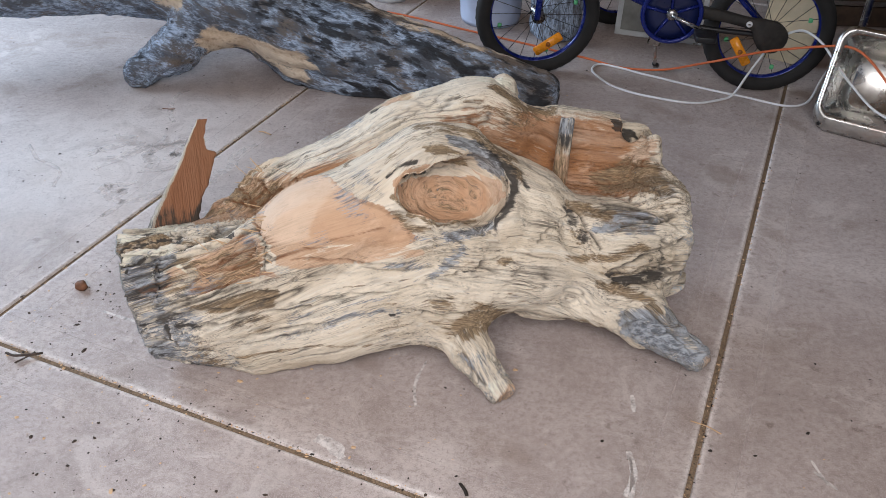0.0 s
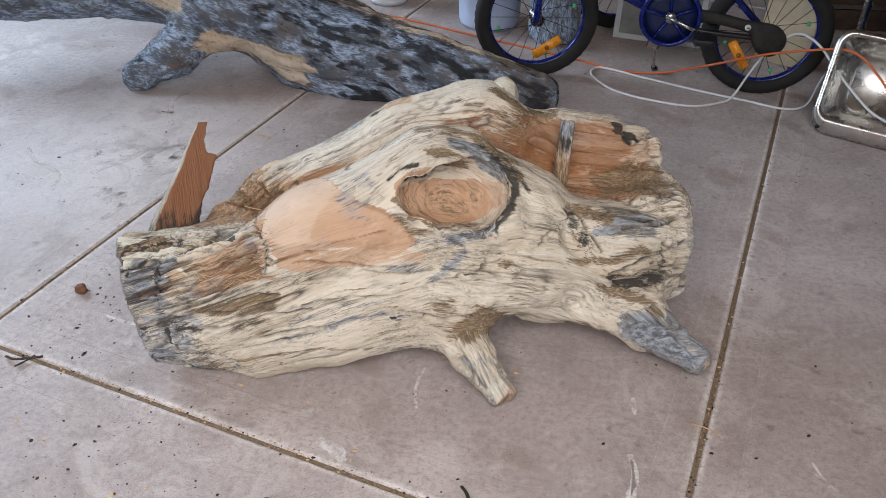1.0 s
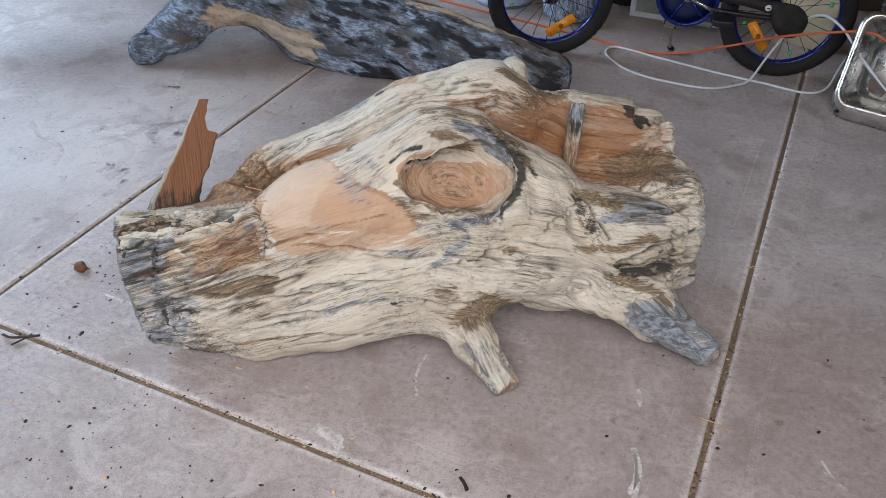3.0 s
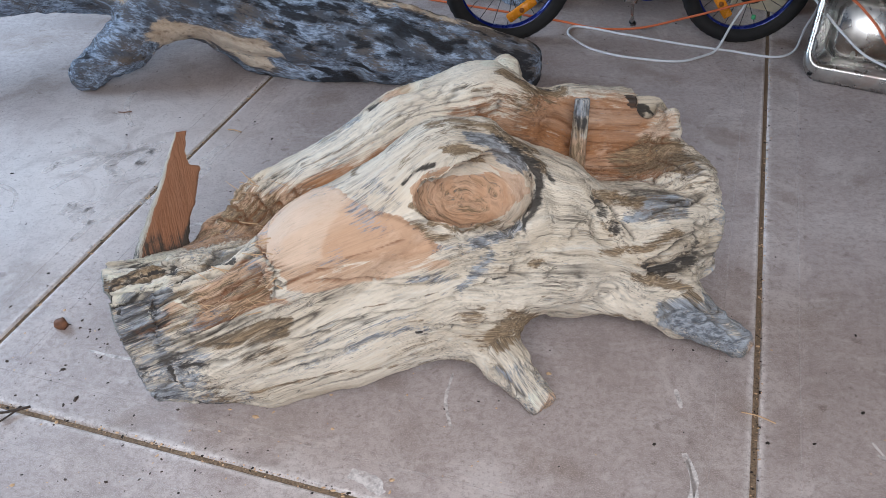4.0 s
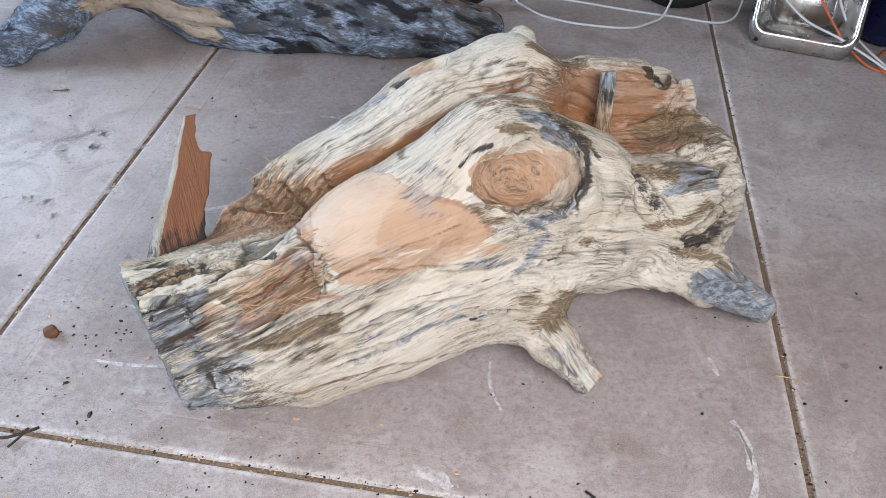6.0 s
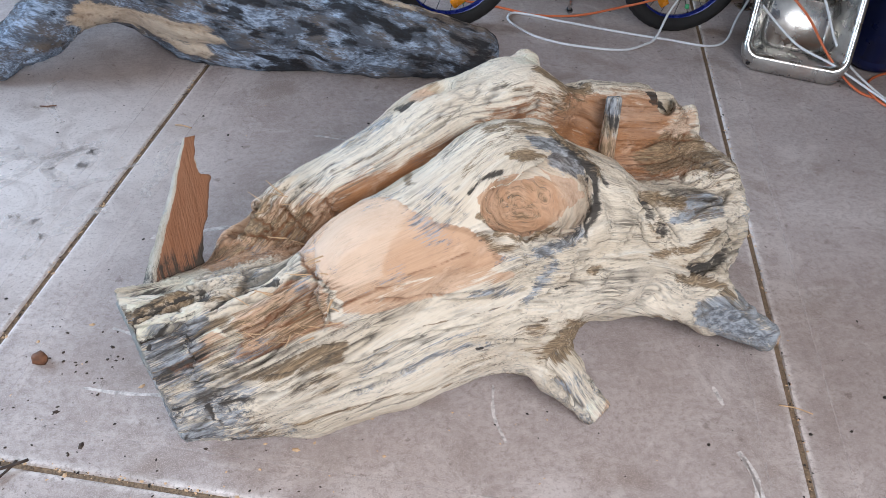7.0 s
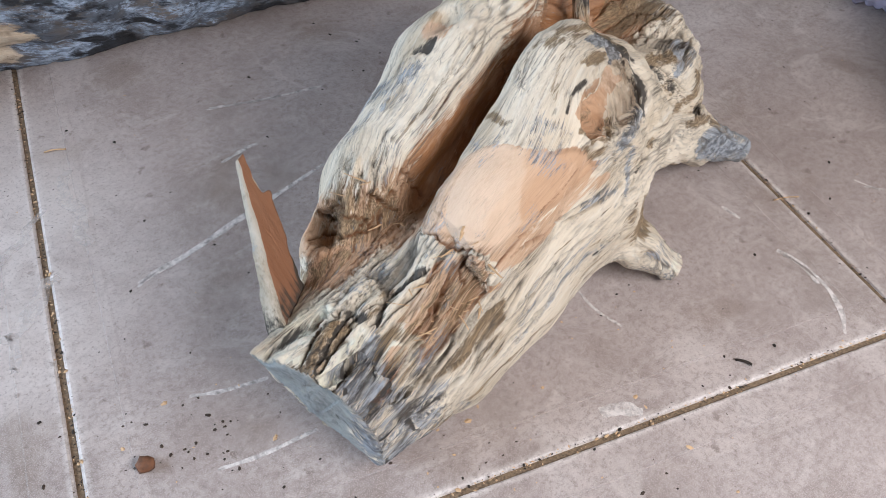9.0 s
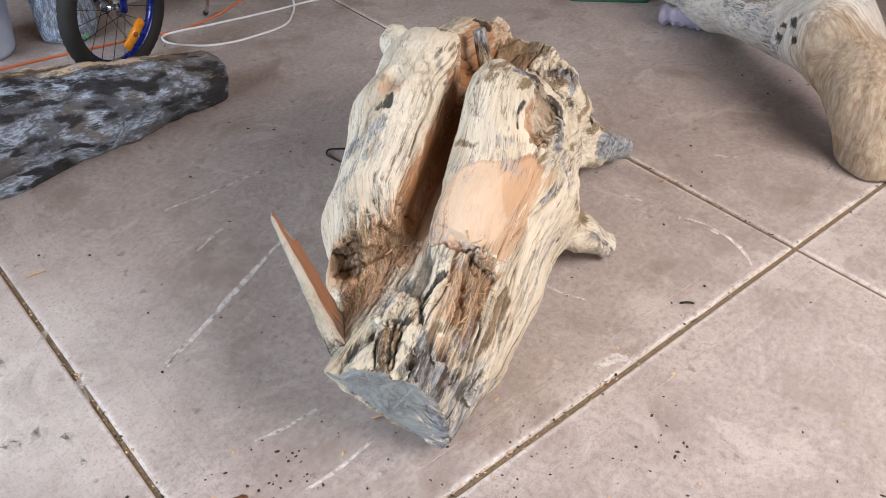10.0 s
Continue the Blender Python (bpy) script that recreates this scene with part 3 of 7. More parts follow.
    f.add((0.180, 1.685, 0.362, 0.036), (0.11, 1.655, 0.325, 0.03), k=0.04)
    # ridge on the right shoulder
    f.add((0.36, 1.755, 0.305, 0.03), (0.52, 1.785, 0.285, 0.035), k=0.04)
    f.add((0.52, 1.785, 0.288, 0.035), (0.60, 1.81, 0.265, 0.025), k=0.03)
    # knob near the sawn end
    f.add((-0.538, 1.616, 0.275, 0.020), (-0.530, 1.606, 0.322, 0.011), k=0.012)
    # groove between the trunks, the hollow and the eye
    f.cut((-0.50, 1.745, 0.335, 0.05), (-0.28, 1.775, 0.335, 0.04), above=True)
    f.cut((-0.28, 1.775, 0.32, 0.036), (0.06, 1.858, 0.34, 0.028), above=True)
    f.cut((0.06, 1.858, 0.35, 0.028), (0.28, 1.91, 0.39, 0.06), above=True)
    f.cut((0.30, 1.915, 0.41, 0.075), (0.46, 1.92, 0.43, 0.085), above=True, k=0.03)
    f.cut((0.46, 1.93, 0.40, 0.03), (0.53, 1.94, 0.41, 0.03), above=True, k=0.02)
    f.cut((0.486, 1.99, 0.425, 0.020), (0.505, 2.09, 0.385, 0.030), above=True, k=0.006)
    f.add((0.522, 1.972, 0.33, 0.046), (0.548, 2.008, 0.405, 0.020), k=0.012)
    f.add((0.46, 2.105, 0.385, 0.026), (0.535, 2.095, 0.378, 0.026), k=0.01)
    f.cut((-0.005, 1.660, 0.440, 0.044), (0.060, 1.672, 0.438, 0.068), k=0.008)
    f.cut((0.060, 1.672, 0.438, 0.068), (0.112, 1.688, 0.434, 0.078), k=0.008)
    f.cut((-0.040, 1.700, 0.462, 0.014), (0.03, 1.722, 0.462, 0.018), k=0.008)
    f.cut((-0.005, 2.085, 0.50, 0.045), (0.03, 2.03, 0.43, 0.03), k=0.012)
    f.cut((-0.045, 2.06, 0.45, 0.018), k=0.01)
    f.cut((-0.120, 1.985, 0.520, 0.032), (-0.050, 1.978, 0.512, 0.030), k=0.010)
    f.cut((-0.175, 2.005, 0.475, 0.016), (-0.15, 2.0, 0.485, 0.014), k=0.008)
    f.cut((-0.475, 1.845, 0.315, 0.043), (-0.435, 1.86, 0.275, 0.036), k=0.012)
    f.cut((-0.72, 1.712, 0.27, 0.026), (-0.58, 1.712, 0.275, 0.022), k=0.006)
    f.cut((-0.70, 1.672, 0.30, 0.010), (-0.5, 1.70, 0.30, 0.006), above=True, k=0.004)
    f.cut((0.33, 1.685, 0.345, 0.018), (0.37, 1.655, 0.29, 0.010), k=0.02)
    f.cut((0.44, 1.665, 0.235, 0.016), (0.60, 1.73, 0.225, 0.026), k=0.012)
    f.cut((0.24, 1.60, 0.08, 0.065), (0.42, 1.655, 0.035, 0.062), k=0.03)
    for k in range(11):
        a = radians(12 + 15 * k + 5 * math.sin(k * 2.3))
        r0 = 0.118 + 0.006 * math.sin(k * 1.7)
        ya, za = 1.625 - r0 * math.sin(a), 0.15 + r0 * math.cos(a)
        stop = -0.40 - 0.10 * abs(math.sin(k * 1.9))
        f.cut((-0.76, ya + 0.012, za - 0.006, 0.010), (stop, ya - 0.004, za + 0.012, 0.003), k=0.006)
    # the torn fibres lie a step below the sawn face
    f.shave((-0.155, -0.649, 0.745), -0.7664, k=0.006, low=(-0.56, 1.5, 0.20), high=(-0.338, 1.68, 0.5))
    # two flat sawn facets
    f.shave((-0.40, -0.35, 0.847), -0.122, k=0.004, low=(-0.33, 1.5, 0.33), high=(-0.03, 1.74, 0.60))
    f.shave((-0.052, -0.893, 0.447), -1.2568, k=0.004, low=(-0.315, 1.5, 0.285), high=(-0.045, 1.74, 0.50))
    # sawn end, undersides and the broken right end
    f.shave((-0.931, -0.32, -0.174), 0.055, k=0.006)
    f.shave((-0.446, 0.571, -0.688), 1.159, k=0.05, low=(-1, -9, -9), high=(-0.3, 9, 0.25))
    f.shave((0.94, 0.20, -0.28), 0.880, k=0.02, low=(0.4, 1.70, 0.13))
    f.shave((0, 0, -1), -0.004, k=0.01)
    v, q = f.skin()
    n = normals(v, q)

    # grain: runs along each trunk, round the eye and along the stubs
    mid_y = np.interp(v[:, 0], (-0.5, -0.28, 0.06, 0.28, 0.46), (1.745, 1.775, 1.858, 1.90, 1.90))
    yf, zf = along(v, FRONT)
    yb, zb = along(v, BACK)
    w = step(v[:, 1] - mid_y, -0.02, 0.02)
    grain = np.stack([v[:, 0], v[:, 1] - yf * (1 - w) - yb * w + 0.6 * w, v[:, 2] - zf * (1 - w) - zb * w], 1)
    d = v - EYE_AT
    du, dv = d[:, 0] / 1.45, d @ EYE_UP
    depth = np.abs(d @ np.array((0, -0.73, 0.68)))
    rho = np.sqrt(du * du + dv * dv) + 1e-6
    R = 0.066
    wob = rho * (1 + 0.26 * fractal(v * 22, 3, 47) + 0.10 * np.sin(2 * np.arctan2(dv, du) + 0.6))
    near = step(depth, 0.13, 0.08) * step(v[:, 1] - mid_y, 0.02, -0.02)
    psi = dv * (np.minimum(R / np.maximum(rho, R), 1.0) ** 2) * -0.85 * near
    grain += psi[:, None] * EYE_UP
    eye_in = step(wob, R * 1.15, R * 0.5) * near
    ang = np.arctan2(dv, du)
    rings = np.stack([0.16 * np.sin(ang) + 0.06, rho * 0.8 + 0.003 * np.sin(3 * ang) + 0.003 * fractal(v * 40, 2, 44), 0.05 + 0.003 * np.cos(ang + 0.6)], 1)
    grain = grain * (1 - eye_in[:, None]) + rings * eye_in[:, None]
    for k, (a, b) in enumerate(STUBS):
        e, t = capsule_distance(v, a, b)
        sel = step(e - (0.075 - 0.04 * t) + 0.02 * fractal(v * 25, 2, 90), 0.012, -0.012) * step(t + 0.08 * fractal(v * 25, 2, 91), 0.12, 0.35)
        ax = (np.array(b) - np.array(a)) / np.linalg.norm(np.array(b) - np.array(a))
        s = (v - np.array(a)) @ ax
        off = v - np.array(a) - s[:, None] * ax
        local = np.stack([s + 5 + k, off[:, 0] + off[:, 1], off[:, 2] + off[:, 1]], 1)
        grain = np.where((sel > 0.5)[:, None], local, grain)
    end = -0.931 * v[:, 0] - 0.32 * v[:, 1] - 0.174 * v[:, 2] > 0.051
    grain[end] = np.stack([v[:, 2] * 0.6 + v[:, 1] * 0.5, 0.25 * v[:, 1] - 0.2 * v[:, 2], np.hypot(v[:, 1] - 1.60, v[:, 2] - 0.13) * 0.25], 1)[end]
    warp = 0.010 * (1 - 0.8 * eye_in)[:, None] * np.stack([fractal(v * 6, 2, 40), fractal(v * 6, 2, 50), fractal(v * 6, 2, 60)], 1)
    grain = grain + warp

    # what the wood is like: areas and strokes fitted to an oblique camera view
    ahead = np.array((-0.25, -0.72, 0.647)) / np.linalg.norm((-0.25, -0.72, 0.647))
    across = np.array((1.0, 0, 0)) - ahead * ahead[0]
    across /= np.linalg.norm(across)
    rising = np.cross(ahead, across)
    ragged = 0.009 * fractal(grain * (7, 75, 75), 3, 101), 0.004 * fractal(grain * (7, 75, 75), 3, 102)
    pu, pw = v @ across + ragged[0], v @ rising + ragged[1]
    shown = step(n @ ahead, -0.25, 0.0)
    sides = {"f": step(v[:, 1] - mid_y, 0.012, -0.004), "b": step(v[:, 1] - mid_y, -0.012, 0.004), "any": 1.0}
    layers = {key: np.zeros(len(v)) for key in ("raw", "sanded", "pink", "amber", "pale", "brown", "smoky", "slate", "burnt_shade", "worn", "crack")}

    def lay(key, value, soft, side, points, width):
        """Raise a layer inside an outline, or along a line of some width."""
        pts = np.array(points)
        if key in ("smoky", "slate", "burnt_shade", "brown", "worn", "amber"):
            soft, value = 2.0 * soft, value * {"smoky": 0.92, "slate": 0.95, "burnt_shade": 0.90, "brown": 0.85}.get(key, 1.0)
        reach = 3 * soft + (width or 0) + 0.004
        sel = np.flatnonzero((pu > pts[:, 0].min() - reach) & (pu < pts[:, 0].max() + reach) & (pw > pts[:, 1].min() - reach) & (pw < pts[:, 1].max() + reach))
        x, y = pu[sel], pw[sel]
        away, odd = np.full(len(sel), 9.0), np.zeros(len(sel), bool)
        for (xa, ya), (xb, yb) in zip(pts, pts[1:] if width else np.roll(pts, -1, 0)):
            t = np.clip(((x - xa) * (xb - xa) + (y - ya) * (yb - ya)) / ((xb - xa) ** 2 + (yb - ya) ** 2 + 1e-12), 0, 1)
            away = np.minimum(away, np.hypot(x - xa - t * (xb - xa), y - ya - t * (yb - ya)))
            odd ^= ((ya > y) != (yb > y)) & (x < (xb - xa) * (y - ya) / (yb - ya + 1e-12) + xa)
        away = away - width if width else np.where(odd, -away, away)
        fade = sides[side] if side == "any" else sides[side][sel]
        layers[key][sel] = np.maximum(layers[key][sel], value * step(away, soft, -soft) * fade * shown[sel])

    def area(key, value, soft, side, *points):
        lay(key, value, soft, side, points, 0)

    def stroke(key, value, soft, side, width, *points):
        lay(key, value, soft, side, points, width)

    area("raw", 1, 0.009, "f", (-0.609, 1.384), (-0.571, 1.448), (-0.484, 1.469), (-0.44, 1.472), (-0.398, 1.438), (-0.349, 1.414), (-0.3, 1.4), (-0.263, 1.367), (-0.242, 1.337), (-0.267, 1.321), (-0.331, 1.316), (-0.411, 1.315), (-0.473, 1.297), (-0.523, 1.301), (-0.564, 1.326), (-0.602, 1.36))
    area("sanded", 1, 0.006, "f", (-0.594, 1.382), (-0.542, 1.429), (-0.48, 1.46), (-0.439, 1.464), (-0.398, 1.432), (-0.35, 1.409), (-0.301, 1.393), (-0.268, 1.365), (-0.26, 1.341), (-0.308, 1.333), (-0.389, 1.332), (-0.45, 1.325), (-0.511, 1.312), (-0.558, 1.335))
    # upper sawn facet paled, so its lighter side is put into the colour
    area("pink", 0.9, 0.006, "f", (-0.609, 1.384), (-0.571, 1.448), (-0.484, 1.469), (-0.44, 1.472), (-0.398, 1.438), (-0.442, 1.387), (-0.454, 1.328), (-0.513, 1.3), (-0.564, 1.326), (-0.602, 1.36))
    area("raw", 0.72, 0.008, "f", (-0.536, 1.315), (-0.411, 1.315), (-0.245, 1.329), (-0.221, 1.308), (-0.355, 1.284), (-0.478, 1.263), (-0.538, 1.262))
    area("raw", 0.70, 0.010, "f", (-0.731, 1.287), (-0.679, 1.315), (-0.621, 1.341), (-0.569, 1.328), (-0.546, 1.306), (-0.559, 1.257), (-0.521, 1.249), (-0.604, 1.228), (-0.675, 1.205), (-0.725, 1.194), (-0.733, 1.22), (-0.711, 1.24))
    area("amber", 0.45, 0.008, "f", (-0.731, 1.287), (-0.679, 1.315), (-0.621, 1.341), (-0.569, 1.328), (-0.546, 1.306), (-0.559, 1.257), (-0.521, 1.249), (-0.604, 1.228), (-0.675, 1.205), (-0.725, 1.194), (-0.733, 1.22), (-0.711, 1.24))
    area("pale", 0.9, 0.004, "f", (-0.923, 1.324), (-0.878, 1.358), (-0.805, 1.362), (-0.812, 1.339), (-0.885, 1.326), (-0.915, 1.313))
    area("brown", 0.9, 0.004, "f", (-0.91, 1.303), (-0.818, 1.333), (-0.772, 1.312), (-0.88, 1.286), (-0.898, 1.282))
    area("smoky", 0.75, 0.004, "f", (-0.91, 1.303), (-0.818, 1.333), (-0.772, 1.312), (-0.88, 1.286), (-0.898, 1.282))
    area("pale", 0.8, 0.004, "f", (-0.897, 1.278), (-0.784, 1.308), (-0.784, 1.286), (-0.868, 1.258), (-0.893, 1.258))
    area("slate", 0.9, 0.006, "f", (-0.876, 1.254), (-0.774, 1.292), (-0.76, 1.277), (-0.782, 1.256), (-0.851, 1.233))
    area("raw", 0.6, 0.005, "f", (-0.85, 1.206), (-0.758, 1.259), (-0.719, 1.241), (-0.816, 1.191))
    area("smoky", 0.8, 0.005, "f", (-0.846, 1.186), (-0.72, 1.229), (-0.71, 1.213), (-0.822, 1.176))
    area("smoky", 0.95, 0.006, "f", (-0.731, 1.172), (-0.687, 1.182), (-0.607, 1.21), (-0.535, 1.223), (-0.525, 1.209), (-0.538, 1.183), (-0.611, 1.164), (-0.69, 1.161))
    area("brown", 0.9, 0.008, "f", (-0.731, 1.172), (-0.687, 1.182), (-0.607, 1.21), (-0.535, 1.223), (-0.525, 1.209), (-0.538, 1.183), (-0.611, 1.164), (-0.69, 1.161))
    area("burnt_shade", 0.58, 0.012, "f", (-0.652, 1.126), (-0.632, 1.154), (-0.573, 1.163), (-0.53, 1.158), (-0.547, 1.133), (-0.612, 1.123))
    area("slate", 0.75, 0.010, "f", (-0.842, 1.156), (-0.729, 1.169), (-0.651, 1.148), (-0.697, 1.131), (-0.718, 1.117), (-0.722, 1.059), (-0.85, 1.077))
    stroke("burnt_shade", 0.8, 0.004, "f", 0.006, (-0.786, 1.126), (-0.781, 1.107), (-0.771, 1.087))
    stroke("burnt_shade", 0.8, 0.004, "f", 0.007, (-0.761, 1.128), (-0.734, 1.136), (-0.708, 1.128))
    stroke("burnt_shade", 0.7, 0.004, "f", 0.005, (-0.847, 1.077), (-0.842, 1.054))
    area("slate", 0.85, 0.008, "f", (-0.316, 1.291), (-0.248, 1.3), (-0.204, 1.287), (-0.228, 1.268), (-0.314, 1.274))
    area("slate", 0.95, 0.008, "f", (-0.213, 1.265), (-0.171, 1.312), (-0.145, 1.335), (-0.13, 1.328), (-0.151, 1.293), (-0.197, 1.246))
    stroke("slate", 0.75, 0.008, "f", 0.011, (-0.443, 1.15), (-0.389, 1.169), (-0.334, 1.18), (-0.27, 1.181))
    stroke("slate", 0.55, 0.010, "f", 0.012, (-0.553, 1.112), (-0.476, 1.138), (-0.411, 1.156))
    stroke("smoky", 0.8, 0.003, "f", 0.004, (-0.719, 1.065), (-0.634, 1.073), (-0.547, 1.092), (-0.461, 1.104), (-0.375, 1.112), (-0.214, 1.118))
    stroke("crack", 0.8, 0.002, "f", 0.0016, (-0.496, 1.28), (-0.414, 1.288), (-0.323, 1.286), (-0.227, 1.294))
    stroke("crack", 0.8, 0.002, "f", 0.0016, (-0.356, 1.274), (-0.282, 1.271), (-0.207, 1.283))
    stroke("crack", 0.8, 0.002, "f", 0.0014, (-0.488, 1.194), (-0.383, 1.215), (-0.276, 1.226), (-0.211, 1.241))
    area("raw", 0.95, 0.004, "f", (-0.283, 1.449), (-0.25, 1.477), (-0.21, 1.487), (-0.151, 1.494), (-0.113, 1.469), (-0.102, 1.441), (-0.125, 1.409), (-0.163, 1.388), (-0.209, 1.379), (-0.25, 1.392), (-0.278, 1.414))
    area("sanded", 0.4, 0.010, "f", (-0.283, 1.449), (-0.21, 1.487), (-0.113, 1.469), (-0.125, 1.409), (-0.209, 1.379), (-0.278, 1.414))
    area("amber", 0.5, 0.006, "f", (-0.283, 1.449), (-0.25, 1.477), (-0.21, 1.487), (-0.151, 1.494), (-0.125, 1.466), (-0.116, 1.44), (-0.137, 1.41), (-0.163, 1.388), (-0.209, 1.379), (-0.25, 1.392), (-0.278, 1.414))
    # right wall of the eye: raw wood, paled to paint the light it catches
    area("raw", 1, 0.003, "f", (-0.15, 1.51), (-0.086, 1.477), (-0.076, 1.448), (-0.106, 1.427), (-0.117, 1.461))
    area("pink", 1, 0.003, "f", (-0.15, 1.51), (-0.086, 1.477), (-0.076, 1.448), (-0.106, 1.427), (-0.117, 1.461))
    area("slate", 1.3, 0.004, "f", (-0.182, 1.559), (-0.127, 1.555), (-0.084, 1.528), (-0.07, 1.489), (-0.09, 1.483), (-0.139, 1.524), (-0.179, 1.536))
    stroke("pale", 0.5, 0.006, "f", 0.007, (-0.141, 1.542), (-0.102, 1.518), (-0.084, 1.49))
    area("smoky", 0.95, 0.004, "f", (-0.219, 1.528), (-0.18, 1.534), (-0.143, 1.518), (-0.154, 1.509), (-0.208, 1.508))
    stroke("burnt_shade", 0.93, 0.006, "f", 0.013, (-0.115, 1.548), (-0.07, 1.511), (-0.051, 1.472), (-0.06, 1.427), (-0.08, 1.388))
    stroke("slate", 0.9, 0.006, "f", 0.014, (-0.084, 1.38), (-0.129, 1.357), (-0.177, 1.347))
    stroke("burnt_shade", 0.6, 0.006, "f", 0.010, (-0.1, 1.376), (-0.139, 1.361), (-0.172, 1.366))
    stroke("burnt_shade", 0.95, 0.003, "f", 0.006, (-0.291, 1.461), (-0.268, 1.482), (-0.238, 1.492))
    stroke("smoky", 0.75, 0.006, "f", 0.007, (-0.306, 1.493), (-0.258, 1.543), (-0.193, 1.569), (-0.127, 1.557))
    stroke("smoky", 0.85, 0.006, "f", 0.010, (-0.258, 1.578), (-0.2, 1.587), (-0.136, 1.573), (-0.072, 1.53), (-0.037, 1.484))
    stroke("smoky", 0.5, 0.006, "f", 0.006, (-0.401, 1.499), (-0.331, 1.531), (-0.261, 1.566))
    stroke("smoky", 0.4, 0.006, "f", 0.006, (-0.224, 1.555), (-0.175, 1.567), (-0.116, 1.551), (-0.078, 1.52))
    area("slate", 0.6, 0.008, "f", (-0.397, 1.475), (-0.364, 1.495), (-0.332, 1.47), (-0.296, 1.445), (-0.299, 1.415), (-0.338, 1.427), (-0.377, 1.447))
    area("smoky", 0.6, 0.008, "f", (-0.355, 1.472), (-0.304, 1.462), (-0.299, 1.415), (-0.338, 1.422))
    area("smoky", 0.75, 0.008, "f", (-0.3, 1.403), (-0.251, 1.379), (-0.197, 1.366), (-0.223, 1.342), (-0.264, 1.35))
    area("brown", 0.8, 0.008, "f", (-0.3, 1.403), (-0.251, 1.379), (-0.197, 1.366), (-0.223, 1.342), (-0.264, 1.35))
    stroke("burnt_shade", 0.9, 0.004, "f", 0.010, (0.046, 1.44), (0.063, 1.411), (0.093, 1.367))
    stroke("brown", 0.9, 0.006, "f", 0.016, (0.063, 1.442), (0.106, 1.43), (0.144, 1.422))
    stroke("smoky", 0.8, 0.006, "f", 0.016, (0.063, 1.442), (0.106, 1.43), (0.144, 1.422))
    area("worn", 0.85, 0.010, "f", (0.152, 1.454), (0.256, 1.448), (0.237, 1.394), (0.147, 1.377), (0.096, 1.383))
    area("smoky", 0.5, 0.010, "f", (0.152, 1.454), (0.256, 1.448), (0.237, 1.394), (0.147, 1.377), (0.096, 1.383))
    stroke("burnt_shade", 1, 0.002, "f", 0.005, (0.202, 1.43), (0.211, 1.427))
    stroke("burnt_shade", 0.8, 0.003, "f", 0.006, (-0.032, 1.484), (-0.025, 1.466))
    stroke("smoky", 0.9, 0.004, "f", 0.010, (-0.076, 1.303), (-0.059, 1.304))
    stroke("burnt_shade", 0.9, 0.002, "f", 0.004, (-0.305, 1.176), (-0.294, 1.177))
    stroke("burnt_shade", 0.8, 0.002, "f", 0.004, (-0.136, 1.273), (-0.125, 1.277))
    stroke("smoky", 0.8, 0.005, "f", 0.012, (-0.397, 1.498), (-0.418, 1.527))
    # cavity under the right shoulder: its shade painted black
    area("burnt_shade", 0.85, 0.005, "f", (0.137, 1.293), (0.24, 1.325), (0.249, 1.36), (0.267, 1.298), (0.2, 1.276), (0.155, 1.273))
    stroke("smoky", 0.9, 0.006, "f", 0.012, (0.066, 1.325), (0.142, 1.33), (0.213, 1.361))
    stroke("smoky", 0.8, 0.006, "f", 0.014, (0.129, 1.273), (0.212, 1.253), (0.249, 1.225))
    area("slate", 1, 0.008, "f", (0.186, 1.209), (0.236, 1.219), (0.343, 1.135), (0.328, 1.101), (0.264, 1.122), (0.181, 1.17))
    area("worn", 0.9, 0.008, "f", (0.157, 1.222), (0.238, 1.231), (0.343, 1.135), (0.328, 1.101), (0.166, 1.171))
    stroke("smoky", 0.6, 0.006, "f", 0.010, (0.209, 1.235), (0.274, 1.185), (0.337, 1.141))
    area("slate", 0.6, 0.008, "f", (-0.186, 1.114), (-0.107, 1.115), (-0.091, 1.035), (-0.134, 1.058))
    area("smoky", 0.75, 0.008, "f", (-0.185, 1.123), (-0.137, 1.114), (-0.101, 1.046), (-0.129, 1.053))
    area("smoky", 0.95, 0.008, "f", (-0.122, 1.225), (-0.058, 1.197), (-0.152, 1.121), (-0.183, 1.156), (-0.149, 1.198))
    area("brown", 0.85, 0.008, "f", (-0.122, 1.225), (-0.058, 1.197), (-0.152, 1.121), (-0.183, 1.156), (-0.149, 1.198))
    area("pale", 1, 0.003, "f", (-0.104, 1.031), (-0.082, 1.054), (-0.076, 1.016))
    area("smoky", 0.85, 0.008, "any", (0.069, 1.543), (0.159, 1.6), (0.236, 1.588), (0.287, 1.497), (0.246, 1.485), (0.18, 1.507), (0.114, 1.499))
    area("worn", 0.8, 0.008, "any", (0.069, 1.543), (0.159, 1.6), (0.236, 1.588), (0.287, 1.497), (0.246, 1.485), (0.18, 1.507), (0.114, 1.499))
    area("raw", 1, 0.004, "any", (0.143, 1.601), (0.233, 1.638), (0.222, 1.607), (0.165, 1.571))
    area("pink", 1, 0.004, "any", (0.143, 1.601), (0.233, 1.638), (0.222, 1.607), (0.165, 1.571))
    # notch beside the raised wedge, with its inner shade put into the colour
    area("burnt_shade", 1.1, 0.003, "any", (0.12, 1.693), (0.179, 1.684), (0.187, 1.657), (0.134, 1.658))
    stroke("smoky", 0.9, 0.006, "b", 0.016, (-0.126, 1.72), (-0.073, 1.687), (-0.014, 1.702))
    stroke("burnt_shade", 0.8, 0.004, "b", 0.008, (-0.106, 1.718), (-0.051, 1.708), (-0.016, 1.718))
